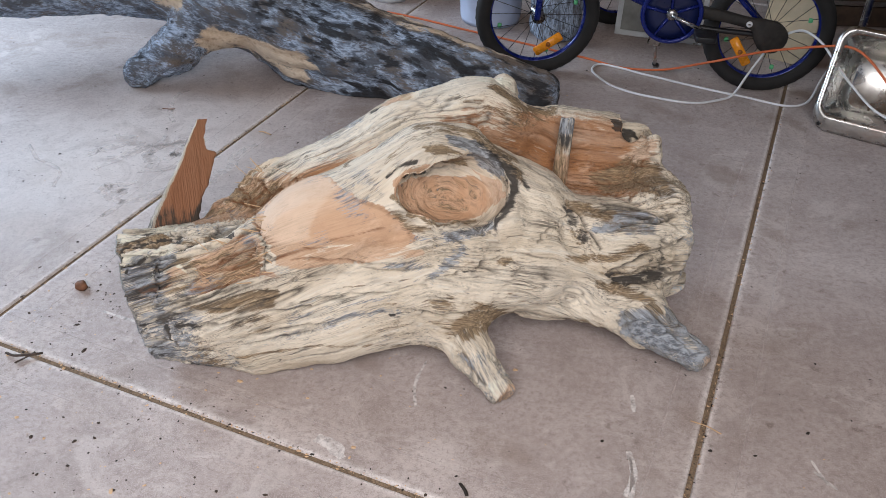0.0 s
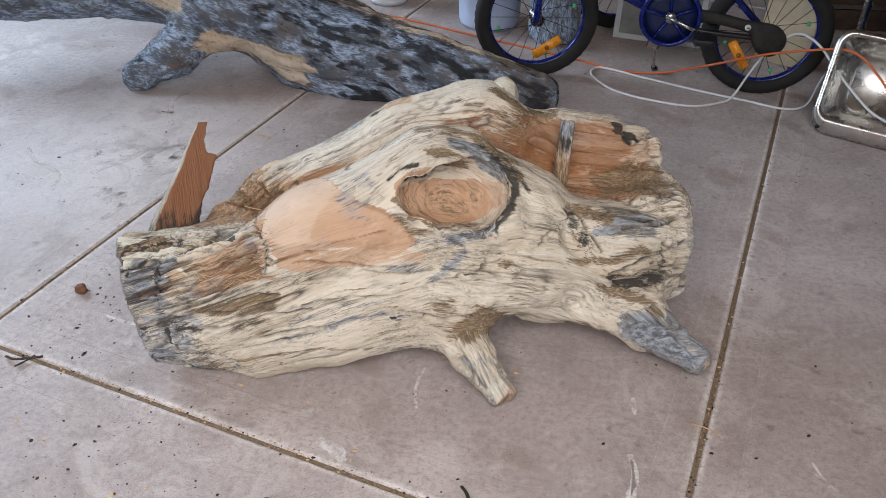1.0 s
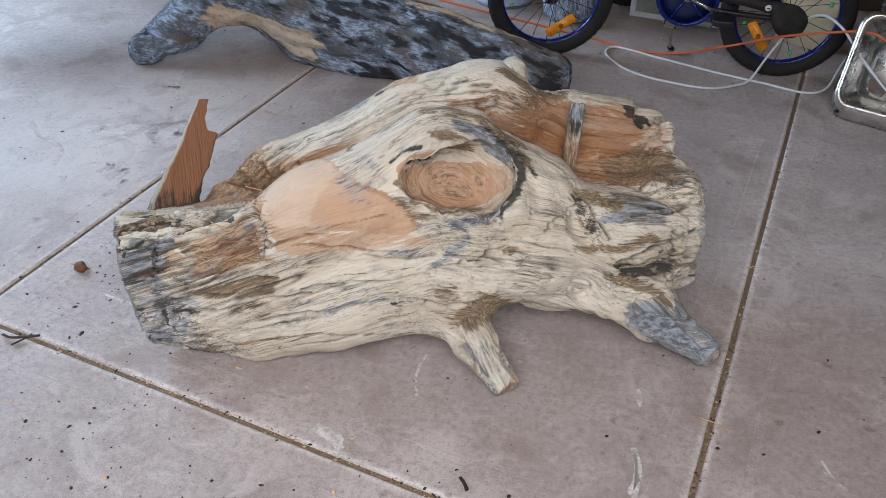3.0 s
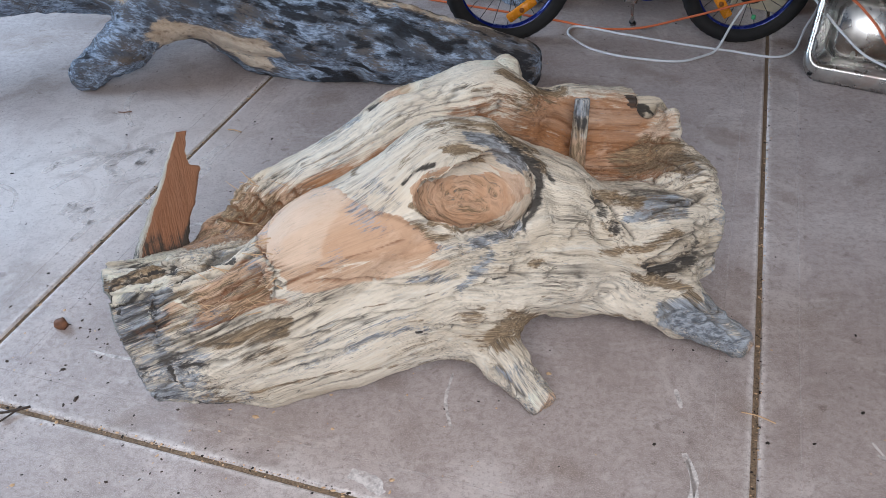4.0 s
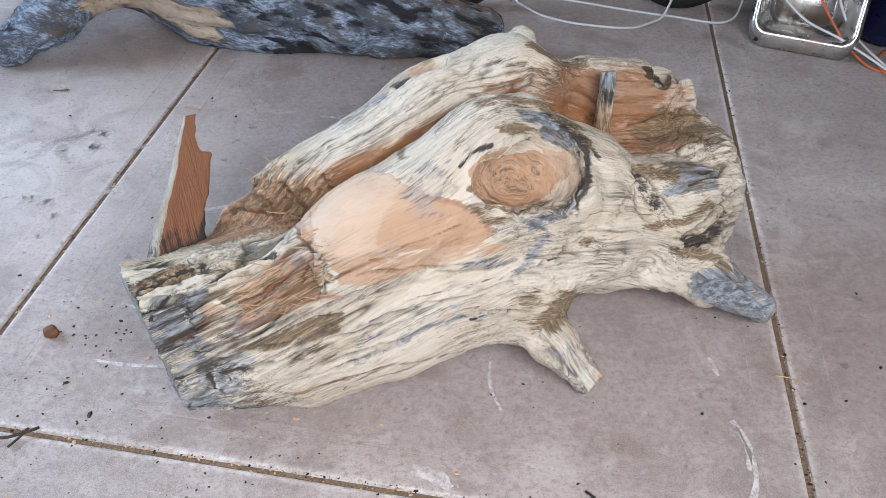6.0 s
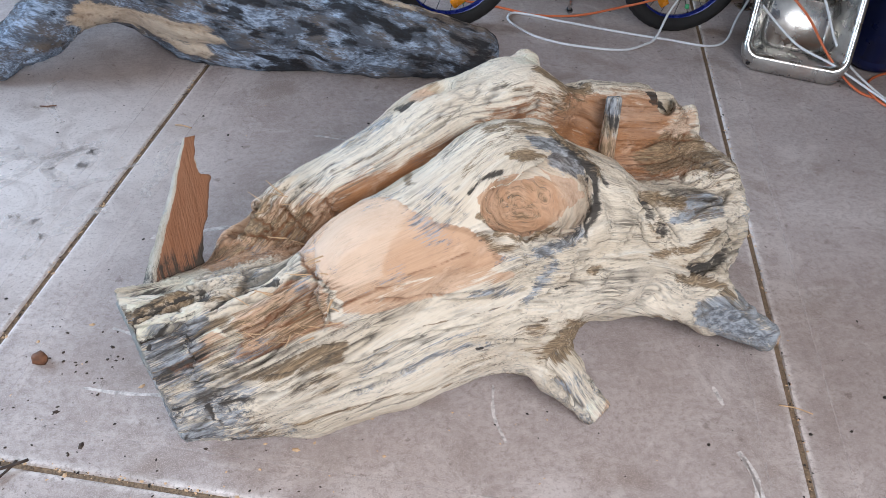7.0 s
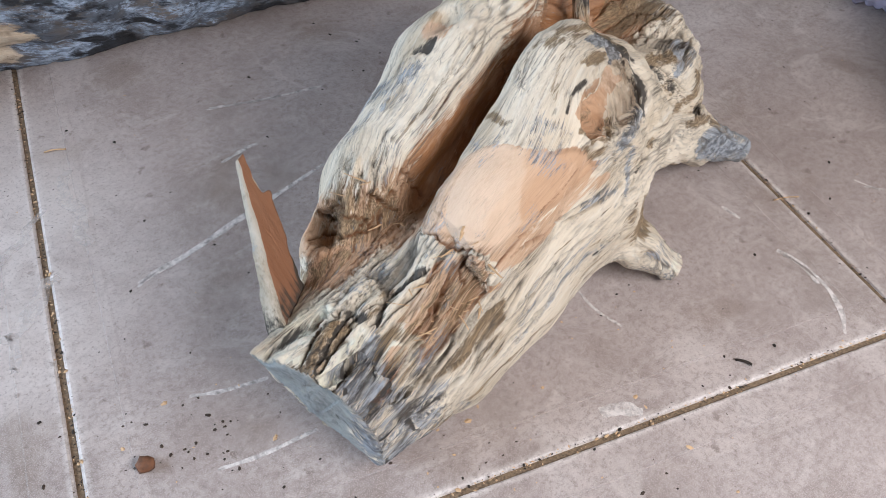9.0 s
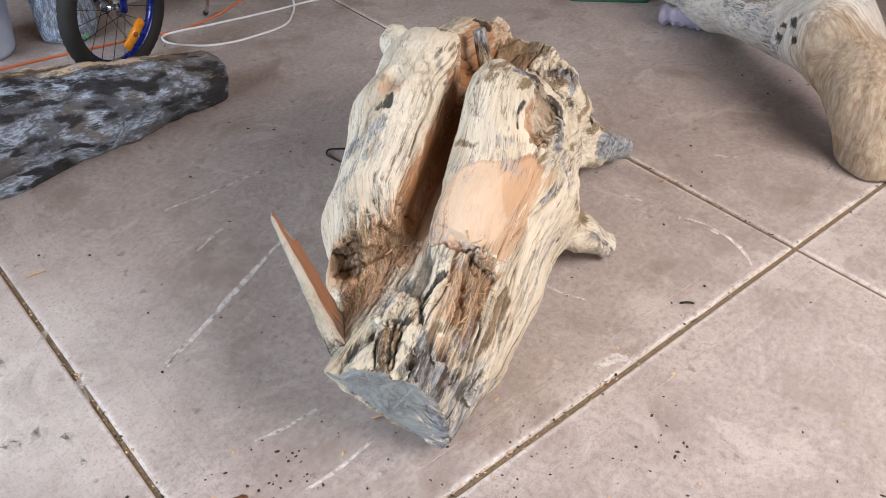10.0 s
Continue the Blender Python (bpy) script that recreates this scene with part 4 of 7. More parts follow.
    area("pale", 1, 0.004, "b", (-0.179, 1.746), (-0.144, 1.787), (-0.119, 1.782), (-0.117, 1.731), (-0.154, 1.73))
    stroke("smoky", 0.5, 0.010, "b", 0.020, (-0.211, 1.682), (-0.144, 1.667), (-0.095, 1.642))
    stroke("burnt_shade", 0.85, 0.005, "b", 0.009, (-0.61, 1.515), (-0.584, 1.537), (-0.55, 1.559))
    stroke("slate", 0.7, 0.008, "b", 0.014, (-0.501, 1.617), (-0.467, 1.63), (-0.432, 1.643))
    stroke("slate", 0.6, 0.008, "b", 0.012, (-0.612, 1.576), (-0.572, 1.583), (-0.527, 1.596))
    stroke("smoky", 0.6, 0.006, "b", 0.008, (-0.593, 1.579), (-0.542, 1.584), (-0.477, 1.618))
    # hole in the back trunk, blackened to paint the shade inside
    stroke("burnt_shade", 1, 0.004, "b", 0.010, (-0.415, 1.66), (-0.393, 1.675))
    stroke("brown", 1, 0.004, "b", 0.014, (-0.364, 1.691), (-0.345, 1.703))
    area("smoky", 0.6, 0.016, "b", (-0.703, 1.51), (-0.629, 1.499), (-0.556, 1.446), (-0.592, 1.436), (-0.67, 1.43), (-0.721, 1.441))
    area("brown", 0.4, 0.016, "b", (-0.703, 1.51), (-0.629, 1.499), (-0.556, 1.446), (-0.592, 1.436), (-0.67, 1.43), (-0.721, 1.441))
    area("amber", 0.5, 0.010, "any", (-0.77, 1.429), (-0.671, 1.425), (-0.582, 1.433), (-0.61, 1.391), (-0.71, 1.375), (-0.784, 1.361), (-0.824, 1.386))
    area("raw", 0.75, 0.012, "any", (-0.77, 1.429), (-0.671, 1.425), (-0.582, 1.433), (-0.61, 1.391), (-0.71, 1.375), (-0.784, 1.361), (-0.824, 1.386))
    area("smoky", 0.7, 0.012, "any", (-0.824, 1.416), (-0.734, 1.42), (-0.656, 1.405), (-0.707, 1.382), (-0.811, 1.367), (-0.849, 1.367))
    stroke("pale", 0.6, 0.008, "f", 0.020, (-0.883, 1.35), (-0.835, 1.353))
    stroke("burnt_shade", 1.1, 0.002, "f", 0.004, (-0.904, 1.244), (-0.887, 1.294), (-0.803, 1.322))
    stroke("smoky", 0.7, 0.0012, "f", 0.0014, (-0.504, 1.165), (-0.386, 1.189), (-0.287, 1.2))
    stroke("smoky", 0.7, 0.0012, "f", 0.0014, (-0.463, 1.131), (-0.321, 1.157), (-0.22, 1.168))
    stroke("smoky", 0.7, 0.0012, "f", 0.0016, (-0.406, 1.227), (-0.283, 1.246), (-0.167, 1.274))
    stroke("smoky", 0.7, 0.0012, "f", 0.0016, (-0.151, 1.184), (-0.062, 1.239), (0.051, 1.267))
    stroke("smoky", 0.6, 0.0012, "f", 0.0014, (-0.059, 1.298), (0.009, 1.351), (0.05, 1.395))
    stroke("smoky", 0.6, 0.0012, "f", 0.0014, (-0.027, 1.265), (0.076, 1.31))
    stroke("smoky", 0.7, 0.0012, "f", 0.0016, (-0.097, 1.213), (-0.002, 1.223), (0.096, 1.253))
    area("smoky", 0.55, 0.004, "f", (-0.22, 1.168), (-0.14, 1.203), (-0.096, 1.191), (-0.179, 1.12))
    area("smoky", 0.55, 0.006, "f", (0.038, 1.418), (0.097, 1.398), (0.111, 1.336), (0.075, 1.347))
    area("smoky", 0.6, 0.006, "f", (0.123, 1.301), (0.182, 1.318), (0.251, 1.331), (0.228, 1.288), (0.158, 1.255))
    stroke("smoky", 0.7, 0.005, "b", 0.004, (-0.597, 1.506), (-0.473, 1.563), (-0.336, 1.621))
    stroke("smoky", 0.6, 0.006, "b", 0.010, (-0.555, 1.538), (-0.419, 1.591), (-0.313, 1.637))
    stroke("slate", 0.55, 0.008, "b", 0.012, (-0.617, 1.489), (-0.551, 1.53), (-0.531, 1.554))
    stroke("burnt_shade", 0.6, 0.003, "b", 0.004, (-0.593, 1.507), (-0.556, 1.555), (-0.536, 1.562))
    area("smoky", 0.55, 0.010, "b", (-0.14, 1.666), (-0.039, 1.705), (0.006, 1.671), (-0.069, 1.63), (-0.111, 1.634))
    area("smoky", 0.5, 0.010, "any", (0.05, 1.516), (0.151, 1.581), (0.285, 1.504), (0.156, 1.497))
    # socket floor: brown knot wood, with the socket's shade put into its colour
    area("smoky", 0.47, 0.006, "f", (-0.283, 1.449), (-0.25, 1.477), (-0.21, 1.487), (-0.151, 1.494), (-0.125, 1.466), (-0.137, 1.41), (-0.163, 1.388), (-0.209, 1.378), (-0.25, 1.392), (-0.278, 1.414))
    area("brown", 0.66, 0.006, "f", (-0.283, 1.449), (-0.25, 1.477), (-0.21, 1.487), (-0.151, 1.494), (-0.125, 1.466), (-0.137, 1.41), (-0.163, 1.388), (-0.209, 1.378), (-0.25, 1.392), (-0.278, 1.414))
    stroke("smoky", 0.9, 0.003, "f", 0.006, (-0.283, 1.419), (-0.25, 1.387), (-0.199, 1.371), (-0.14, 1.389))
    area("smoky", 0.36, 0.006, "f", (-0.801, 1.305), (-0.72, 1.311), (-0.759, 1.294), (-0.831, 1.26))
    area("slate", 0.9, 0.005, "f", (-0.797, 1.287), (-0.716, 1.307), (-0.752, 1.302), (-0.815, 1.266))
    stroke("burnt_shade", 0.55, 0.006, "f", 0.006, (-0.798, 1.161), (-0.753, 1.193), (-0.68, 1.19))
    stroke("burnt_shade", 0.6, 0.006, "f", 0.006, (-0.773, 1.094), (-0.733, 1.103), (-0.676, 1.129))
    stroke("burnt_shade", 0.8, 0.005, "f", 0.006, (-0.85, 1.106), (-0.819, 1.136), (-0.788, 1.138))
    stroke("smoky", 0.7, 0.006, "f", 0.007, (-0.648, 1.165), (-0.57, 1.193), (-0.52, 1.216))
    stroke("slate", 0.7, 0.006, "f", 0.008, (-0.513, 1.151), (-0.402, 1.194), (-0.295, 1.213))
    stroke("slate", 0.6, 0.006, "f", 0.008, (-0.251, 1.339), (-0.179, 1.342), (-0.133, 1.349))
    stroke("smoky", 0.8, 0.006, "f", 0.006, (-0.92, 1.316), (-0.876, 1.328), (-0.836, 1.324))
    stroke("crack", 1, 0.0015, "f", 0.0022, (-0.91, 1.307), (-0.856, 1.324), (-0.801, 1.337))
    stroke("crack", 1, 0.0015, "f", 0.0022, (-0.896, 1.281), (-0.85, 1.298), (-0.795, 1.311))
    stroke("crack", 1, 0.0015, "f", 0.0020, (-0.876, 1.253), (-0.83, 1.271), (-0.774, 1.28))
    stroke("crack", 0.9, 0.0015, "f", 0.0020, (-0.85, 1.19), (-0.787, 1.21), (-0.717, 1.231))
    stroke("crack", 0.9, 0.0015, "f", 0.0018, (-0.847, 1.159), (-0.777, 1.18), (-0.703, 1.189))
    stroke("crack", 0.9, 0.0015, "f", 0.0018, (-0.813, 1.202), (-0.74, 1.232), (-0.7, 1.244))
    stroke("crack", 0.9, 0.0015, "f", 0.0018, (-0.796, 1.318), (-0.727, 1.319), (-0.636, 1.334))
    stroke("crack", 0.9, 0.0015, "f", 0.0018, (-0.769, 1.29), (-0.7, 1.309), (-0.616, 1.322))
    stroke("crack", 1, 0.002, "f", 0.0030, (-0.545, 1.306), (-0.55, 1.281), (-0.561, 1.254))
    stroke("crack", 0.9, 0.0015, "f", 0.0022, (-0.572, 1.323), (-0.602, 1.28), (-0.648, 1.254))
    stroke("crack", 0.9, 0.0015, "f", 0.0022, (-0.594, 1.32), (-0.63, 1.292), (-0.671, 1.264))
    stroke("crack", 0.9, 0.0015, "f", 0.0022, (-0.561, 1.254), (-0.623, 1.23), (-0.697, 1.205))
    stroke("crack", 0.9, 0.0015, "f", 0.0022, (-0.527, 1.207), (-0.613, 1.174), (-0.689, 1.169))
    stroke("crack", 0.9, 0.0015, "f", 0.0020, (-0.63, 1.292), (-0.67, 1.261), (-0.709, 1.238))
    stroke("crack", 1, 0.0015, "f", 0.0025, (-0.607, 1.383), (-0.594, 1.356), (-0.564, 1.328))
    stroke("crack", 0.9, 0.0015, "f", 0.0020, (-0.432, 1.154), (-0.517, 1.138), (-0.581, 1.123))
    stroke("crack", 0.8, 0.0012, "f", 0.0014, (-0.419, 1.328), (-0.367, 1.339))
    stroke("crack", 0.8, 0.0012, "f", 0.0014, (-0.357, 1.343), (-0.305, 1.356))
    stroke("crack", 0.8, 0.0012, "f", 0.0014, (-0.473, 1.304), (-0.421, 1.312))
    stroke("crack", 1, 0.002, "b", 0.0030, (-0.732, 1.479), (-0.681, 1.442), (-0.669, 1.425))
    stroke("crack", 1, 0.002, "b", 0.0030, (-0.571, 1.484), (-0.561, 1.459), (-0.54, 1.423))
    stroke("crack", 1, 0.002, "b", 0.0026, (-0.765, 1.446), (-0.701, 1.425), (-0.66, 1.418))
    stroke("crack", 1, 0.002, "b", 0.0026, (-0.65, 1.478), (-0.633, 1.449), (-0.605, 1.431))
    stroke("crack", 0.9, 0.002, "b", 0.0020, (-0.472, 1.542), (-0.401, 1.575), (-0.33, 1.613))
    stroke("crack", 1, 0.002, "f", 0.0030, (0.058, 1.446), (0.092, 1.397), (0.123, 1.349))
    stroke("crack", 1, 0.002, "f", 0.0030, (0.147, 1.3), (0.205, 1.338), (0.263, 1.367), (0.306, 1.397))
    stroke("crack", 1, 0.002, "f", 0.0026, (0.17, 1.275), (0.227, 1.299), (0.27, 1.31))
    stroke("crack", 1, 0.002, "any", 0.0024, (0.044, 1.512), (0.155, 1.498), (0.272, 1.516))
    stroke("crack", 1, 0.002, "any", 0.0024, (0.073, 1.556), (0.164, 1.583), (0.257, 1.57))
    stroke("crack", 0.9, 0.002, "any", 0.0022, (0.1, 1.535), (0.18, 1.539), (0.279, 1.49))
    stroke("crack", 0.9, 0.002, "f", 0.0020, (0.168, 1.404), (0.238, 1.426), (0.293, 1.43))
    stroke("crack", 0.9, 0.002, "f", 0.0020, (0.218, 1.235), (0.267, 1.187), (0.324, 1.134))
    stroke("crack", 0.9, 0.002, "f", 0.0018, (-0.117, 1.124), (-0.084, 1.085), (-0.063, 1.058))
    stroke("crack", 0.9, 0.002, "f", 0.0018, (-0.288, 1.194), (-0.195, 1.181), (-0.129, 1.198))
    stroke("crack", 0.9, 0.002, "f", 0.0016, (-0.002, 1.349), (0.035, 1.391), (0.053, 1.435))
    stroke("crack", 0.9, 0.002, "f", 0.0016, (-0.21, 1.249), (-0.136, 1.279), (-0.082, 1.314))
    stroke("burnt_shade", 0.7, 0.004, "f", 0.007, (0.229, 1.329), (0.258, 1.346), (0.251, 1.366))
    stroke("burnt_shade", 0.6, 0.006, "any", 0.006, (0.291, 1.507), (0.314, 1.426))
    area("smoky", 0.55, 0.008, "f", (-0.727, 1.175), (-0.666, 1.13), (-0.582, 1.117), (-0.535, 1.156), (-0.572, 1.172), (-0.651, 1.161))
    area("smoky", 0.6, 0.006, "f", (-0.734, 1.287), (-0.68, 1.315), (-0.617, 1.34), (-0.575, 1.328), (-0.545, 1.306), (-0.558, 1.257), (-0.603, 1.228), (-0.674, 1.205), (-0.727, 1.193))
    # lower sawn facet deepened in colour to paint it as the darker side
    area("amber", 0.30, 0.003, "f", (-0.398, 1.438), (-0.300, 1.400), (-0.242, 1.337), (-0.331, 1.316), (-0.454, 1.328), (-0.442, 1.387))

    area("pale", 0.9, 0.004, "f", (-0.918, 1.315), (-0.853, 1.359), (-0.827, 1.346), (-0.9, 1.301))
    area("smoky", 0.85, 0.004, "f", (-0.91, 1.303), (-0.858, 1.339), (-0.807, 1.335), (-0.896, 1.286))
    area("pale", 0.8, 0.005, "f", (-0.837, 1.23), (-0.749, 1.264), (-0.734, 1.248), (-0.825, 1.217))
    stroke("burnt_shade", 1, 0.002, "f", 0.003, (-0.842, 1.308), (-0.783, 1.333))
    stroke("burnt_shade", 1, 0.002, "f", 0.005, (-0.764, 1.298), (-0.713, 1.322), (-0.649, 1.336))
    stroke("burnt_shade", 1, 0.002, "f", 0.003, (-0.88, 1.252), (-0.831, 1.276), (-0.799, 1.295))
    stroke("burnt_shade", 0.9, 0.002, "f", 0.003, (-0.834, 1.197), (-0.766, 1.228), (-0.724, 1.24))
    area("burnt_shade", 0.95, 0.003, "f", (-0.788, 1.307), (-0.792, 1.329), (-0.779, 1.333), (-0.764, 1.315), (-0.774, 1.301))
    area("burnt_shade", 1.1, 0.001, "f", (-0.863, 1.246), (-0.858, 1.25), (-0.852, 1.245), (-0.854, 1.237), (-0.862, 1.238))
    area("burnt_shade", 0.62, 0.008, "f", (-0.635, 1.156), (-0.606, 1.169), (-0.566, 1.157), (-0.573, 1.142), (-0.621, 1.135))
    stroke("burnt_shade", 1, 0.002, "f", 0.004, (-0.788, 1.129), (-0.777, 1.1))
    stroke("crack", 0.9, 0.0015, "f", 0.0016, (-0.645, 1.194), (-0.587, 1.21), (-0.537, 1.217))
    stroke("crack", 0.9, 0.0015, "f", 0.0016, (-0.734, 1.121), (-0.653, 1.143), (-0.563, 1.169), (-0.472, 1.184))
    stroke("crack", 0.9, 0.0015, "f", 0.0016, (-0.606, 1.101), (-0.52, 1.125), (-0.467, 1.139))
    stroke("crack", 0.9, 0.0015, "f", 0.0016, (-0.742, 1.18), (-0.675, 1.197), (-0.614, 1.219))
    stroke("crack", 0.9, 0.0015, "f", 0.0016, (-0.813, 1.161), (-0.743, 1.177))
    rough = fractal(grain * (4, 60, 60), 3, 3)
    lumps = fractal(v * 14, 2, 9)
    smooth = layers["sanded"]
    streak = fractal(grain * (3.5, 38, 38), 3, 71)
    groove_a, _ = capsule_distance(v * (1, 1, 0.35), (-0.36, 1.765, 0.12), (0.06, 1.858, 0.125))
    groove_b, _ = capsule_distance(v * (1, 1, 0.35), (0.06, 1.858, 0.125), (0.28, 1.91, 0.135))
    hollow, _ = capsule_distance(v * (1, 1, 0.6), (0.27, 1.925, 0.245), (0.46, 1.945, 0.25))
    raw = np.maximum.reduce([
        layers["raw"],
        (1.15 - groove_a / 0.075),
        (1.15 - groove_b / 0.09),
        (1.25 - hollow / 0.125),
        1.2 * ball(v, (-0.41, 1.82, 0.32), (0.14, 0.10, 0.10)) * (0.9 + 0.6 * lumps),
        1.5 * ball(v, (-0.45, 1.85, 0.28), (0.10, 0.08, 0.09)),
        1.5 * ball(v, (-0.085, 1.97, 0.485), (0.05, 0.05, 0.045)),
        2.4 * ball(v, (0.210, 1.482, 0.036), (0.034, 0.034, 0.038)),
        1.2 * ball(v, (0.655, 1.605, 0.062), (0.025, 0.03, 0.035)),
    ]) + 0.10 * rough
    raw = np.clip(raw, 0, 1)
    amber = np.clip(np.maximum.reduce([(1.3 - groove_a / 0.1) * step(v[:, 0], -0.36, -0.24), 1.3 - groove_b / 0.1, (1.5 - hollow / 0.13) * step(v[:, 0], 0.51, 0.48), layers["amber"]]), 0, 1) * (1 - layers["pink"])
    # slats at the sawn end: each strip round the trunk weathers its own way
    turn = np.arctan2(v[:, 1] - 1.63, v[:, 2] - 0.15) + 0.10 * fractal(v * (3, 9, 9), 2, 52)
    cell = np.floor(turn / 0.21).astype(int) % 40
    pick = np.random.RandomState(11).rand(5, 40)
    slat = step(v[:, 0] + 0.10 * (pick[0][cell] - 0.5) + 0.10 * streak, -0.46, -0.53) * step(v[:, 1], 1.80, 1.74)
    tone = pick[1][cell]
    edge = np.abs(turn / 0.21 - np.floor(turn / 0.21) - 0.5) * 2
    near_stub = np.minimum(*(capsule_distance(v, *s)[0] + 0.2 * step(capsule_distance(v, *s)[1] + 0.2 * lumps, 0.5, 0.3) for s in STUBS)) + 0.02 * lumps
    slate = np.maximum.reduce([
        layers["slate"],
        slat * np.where(tone > 0.62, 0.42, 0.08),
        0.45 * step(near_stub, 0.08, 0.05),
        0.15 + 0.5 * lumps * step(v[:, 0], 0.0, -0.2),
        (0.50 + 0.6 * lumps) * step(v[:, 0] + 0.5 * (v[:, 2] - 0.15), -0.42, -0.56) * step(v[:, 1], 1.66, 1.60),
    ])
    smoky = np.maximum.reduce([
        layers["smoky"],
        (0.06 + 0.26 * lumps + 0.22 * streak) * (1 - 0.6 * raw) * (1 - smooth),
        0.40 * step(near_stub, 0.08, 0.05),
        (0.15 + 0.5 * streak) * np.clip(1.6 * ball(v, (-0.44, 1.70, 0.26), (0.20, 0.10, 0.12)), 0, 1) * (1 - layers["pale"]),
        (0.34 + 0.6 * streak) * step(v[:, 0] + 0.3 * (v[:, 2] - 0.15), -0.38, -0.50) * step(v[:, 1], 1.72, 1.64),
        1.2 * ball(v, (0.56, 1.90, 0.30), (0.11, 0.13, 0.11)),
        (1.1 + 0.5 * lumps) * ball(v, (-0.40, 1.83, 0.31), (0.18, 0.10, 0.11)),
        # smoky tone deepens over the lowest 6 cm
        0.6 * step(v[:, 2], 0.06, 0.01) * step(v[:, 0], -0.4, -0.2),
        0.9 * ball(v, (0.38, 1.66, 0.10), (0.12, 0.08, 0.06)),
    ]) * (1 - 0.7 * layers["pale"])
    burnt_shade = np.maximum.reduce([
        layers["burnt_shade"],
        0.40 * slat * step(edge, 0.80, 0.97),
        0.50 * step(v[:, 0], -0.38, -0.54) * step(streak + 0.5 * rough, 0.05, 0.42) * step(v[:, 1], 1.72, 1.66),
        0.9 * ball(v, (-0.63, 1.715, 0.255), (0.09, 0.03, 0.03)),
        0.5 * ball(v, (-0.532, 1.610, 0.31), (0.035, 0.035, 0.035)),
        # knot hole and top notch: shade of the recess painted in black
        0.9 * ball(v, (0.012, 2.03, 0.43), (0.03, 0.03, 0.03)),
        0.9 * ball(v, (0.245, 2.05, 0.44), (0.05, 0.06, 0.04)),
    ]) + 0.12 * lumps
    burnt_shade = np.where(end, 0.12, np.clip(burnt_shade, 0, 1.1)) * (1 - 0.6 * np.clip(raw, 0, 1) * (layers["burnt_shade"] < 0.2))
    worn = np.maximum.reduce([
        0.08 + 0.16 * lumps,
        layers["worn"],
        (0.34 + 0.5 * streak) * step(v[:, 0] + 0.25 * (v[:, 2] - 0.15), -0.40, -0.52) * (0.5 + 0.5 * step(v[:, 1], 1.75, 1.68)),
        0.50 * step(v[:, 0], 0.54, 0.64),
        (0.45 + 0.35 * (v[:, 0] > 0.35)) * step(near_stub, 0.08, 0.045),
    ]) * (1 - 0.7 * layers["pale"])
    worn = np.where(end, 0.30 + 0.5 * step(v[:, 1] + 0.03 * lumps, 1.60, 1.56), worn)

    # relief: long fissures, lumps and tool dents
    fibre = np.clip(2.2 * ball(v, (-0.50, 1.62, 0.22), (0.30, 0.17, 0.17)), 0, 1) + np.clip(1.8 * ball(v, (-0.38, 1.82, 0.32), (0.16, 0.10, 0.1)), 0, 1)
    fibre = np.maximum(fibre, np.clip(0.9 * ball(v, (0.52, 1.82, 0.25), (0.2, 0.28, 0.25)), 0, 1))
    fibre = np.maximum(fibre, 0.6 * np.clip(2.5 * ball(v, (0.36, 1.96, 0.37), (0.2, 0.12, 0.1)), 0, 1))
    dents = fractal(grain * (22, 40, 40), 2, 21)
    deep = -np.clip(0.15 - np.abs(fractal(grain * (2.0, 42, 42), 2, 33)), 0, 1) * 6.5
    deep2 = -np.clip(0.16 - np.abs(fractal(grain * (4, 95, 95), 2, 35)), 0, 1) * 6
    ridge = np.abs(fractal(grain * (1.6, 32, 32), 2, 61)) - 0.3
    push = 0.0045 * fractal(v * 9, 2, 5) + 0.0010 * fractal(v * 110, 2, 6) + 0.0045 * fractal(grain * (34, 48, 48), 1, 22) * (1 - fibre.clip(0, 1)) * step(v[:, 0], 0.05, 0.22) + 0.0014 * dents + 0.0045 * rough * (0.15 + fibre) + deep * (0.0035 * step(fractal(v * 7, 2, 15), -0.2, 0.6) + 0.006 * fibre) + deep2 * (0.0014 * step(lumps, -0.2, 0.5) + 0.003 * fibre) + 0.011 * ridge * fibre
    push += 0.012 * fractal(v * 48, 3, 77) * np.clip(1.6 * ball(v, (-0.42, 1.82, 0.32), (0.14, 0.09, 0.08)), 0, 1)
    push += 0.004 * fractal(v * 60, 2, 79) * np.clip(1.6 * ball(v, (0.1, 1.60, 0.2), (0.16, 0.09, 0.1)), 0, 1)
    push += (-0.0006 * np.sin(rho * 620 + 2 * np.sin(ang)) + 0.003 * fractal(v * 35, 2, 46)) * step(rho, R * 1.3, R) * near
    push -= 0.009 * step(layers["crack"], 0.1, 0.8) + 0.004 * step(layers["burnt_shade"], 0.5, 0.9) * (layers["slate"] < 0.5)
    torn = layers["amber"] * step(v[:, 0], -0.28, -0.32) * sides["f"]
    push += torn * (0.018 * fractal(grain * (7, 60, 60), 3, 111) + 0.008 * fractal(v * 45, 2, 112))
    push += 0.005 * fractal(v * (22, 26, 38), 3, 115) * step(v[:, 0], 0.50, 0.58) * step(v[:, 2], 0.15, 0.20)
    push += slat * (0.008 * (pick[3][cell] - 0.5) - 0.003 * step(edge, 0.8, 1.0))
    push = np.clip(push, -0.018, 0.011)
    push *= (1 - 0.85 * smooth) * np.where(end, 0.45, 1.0)
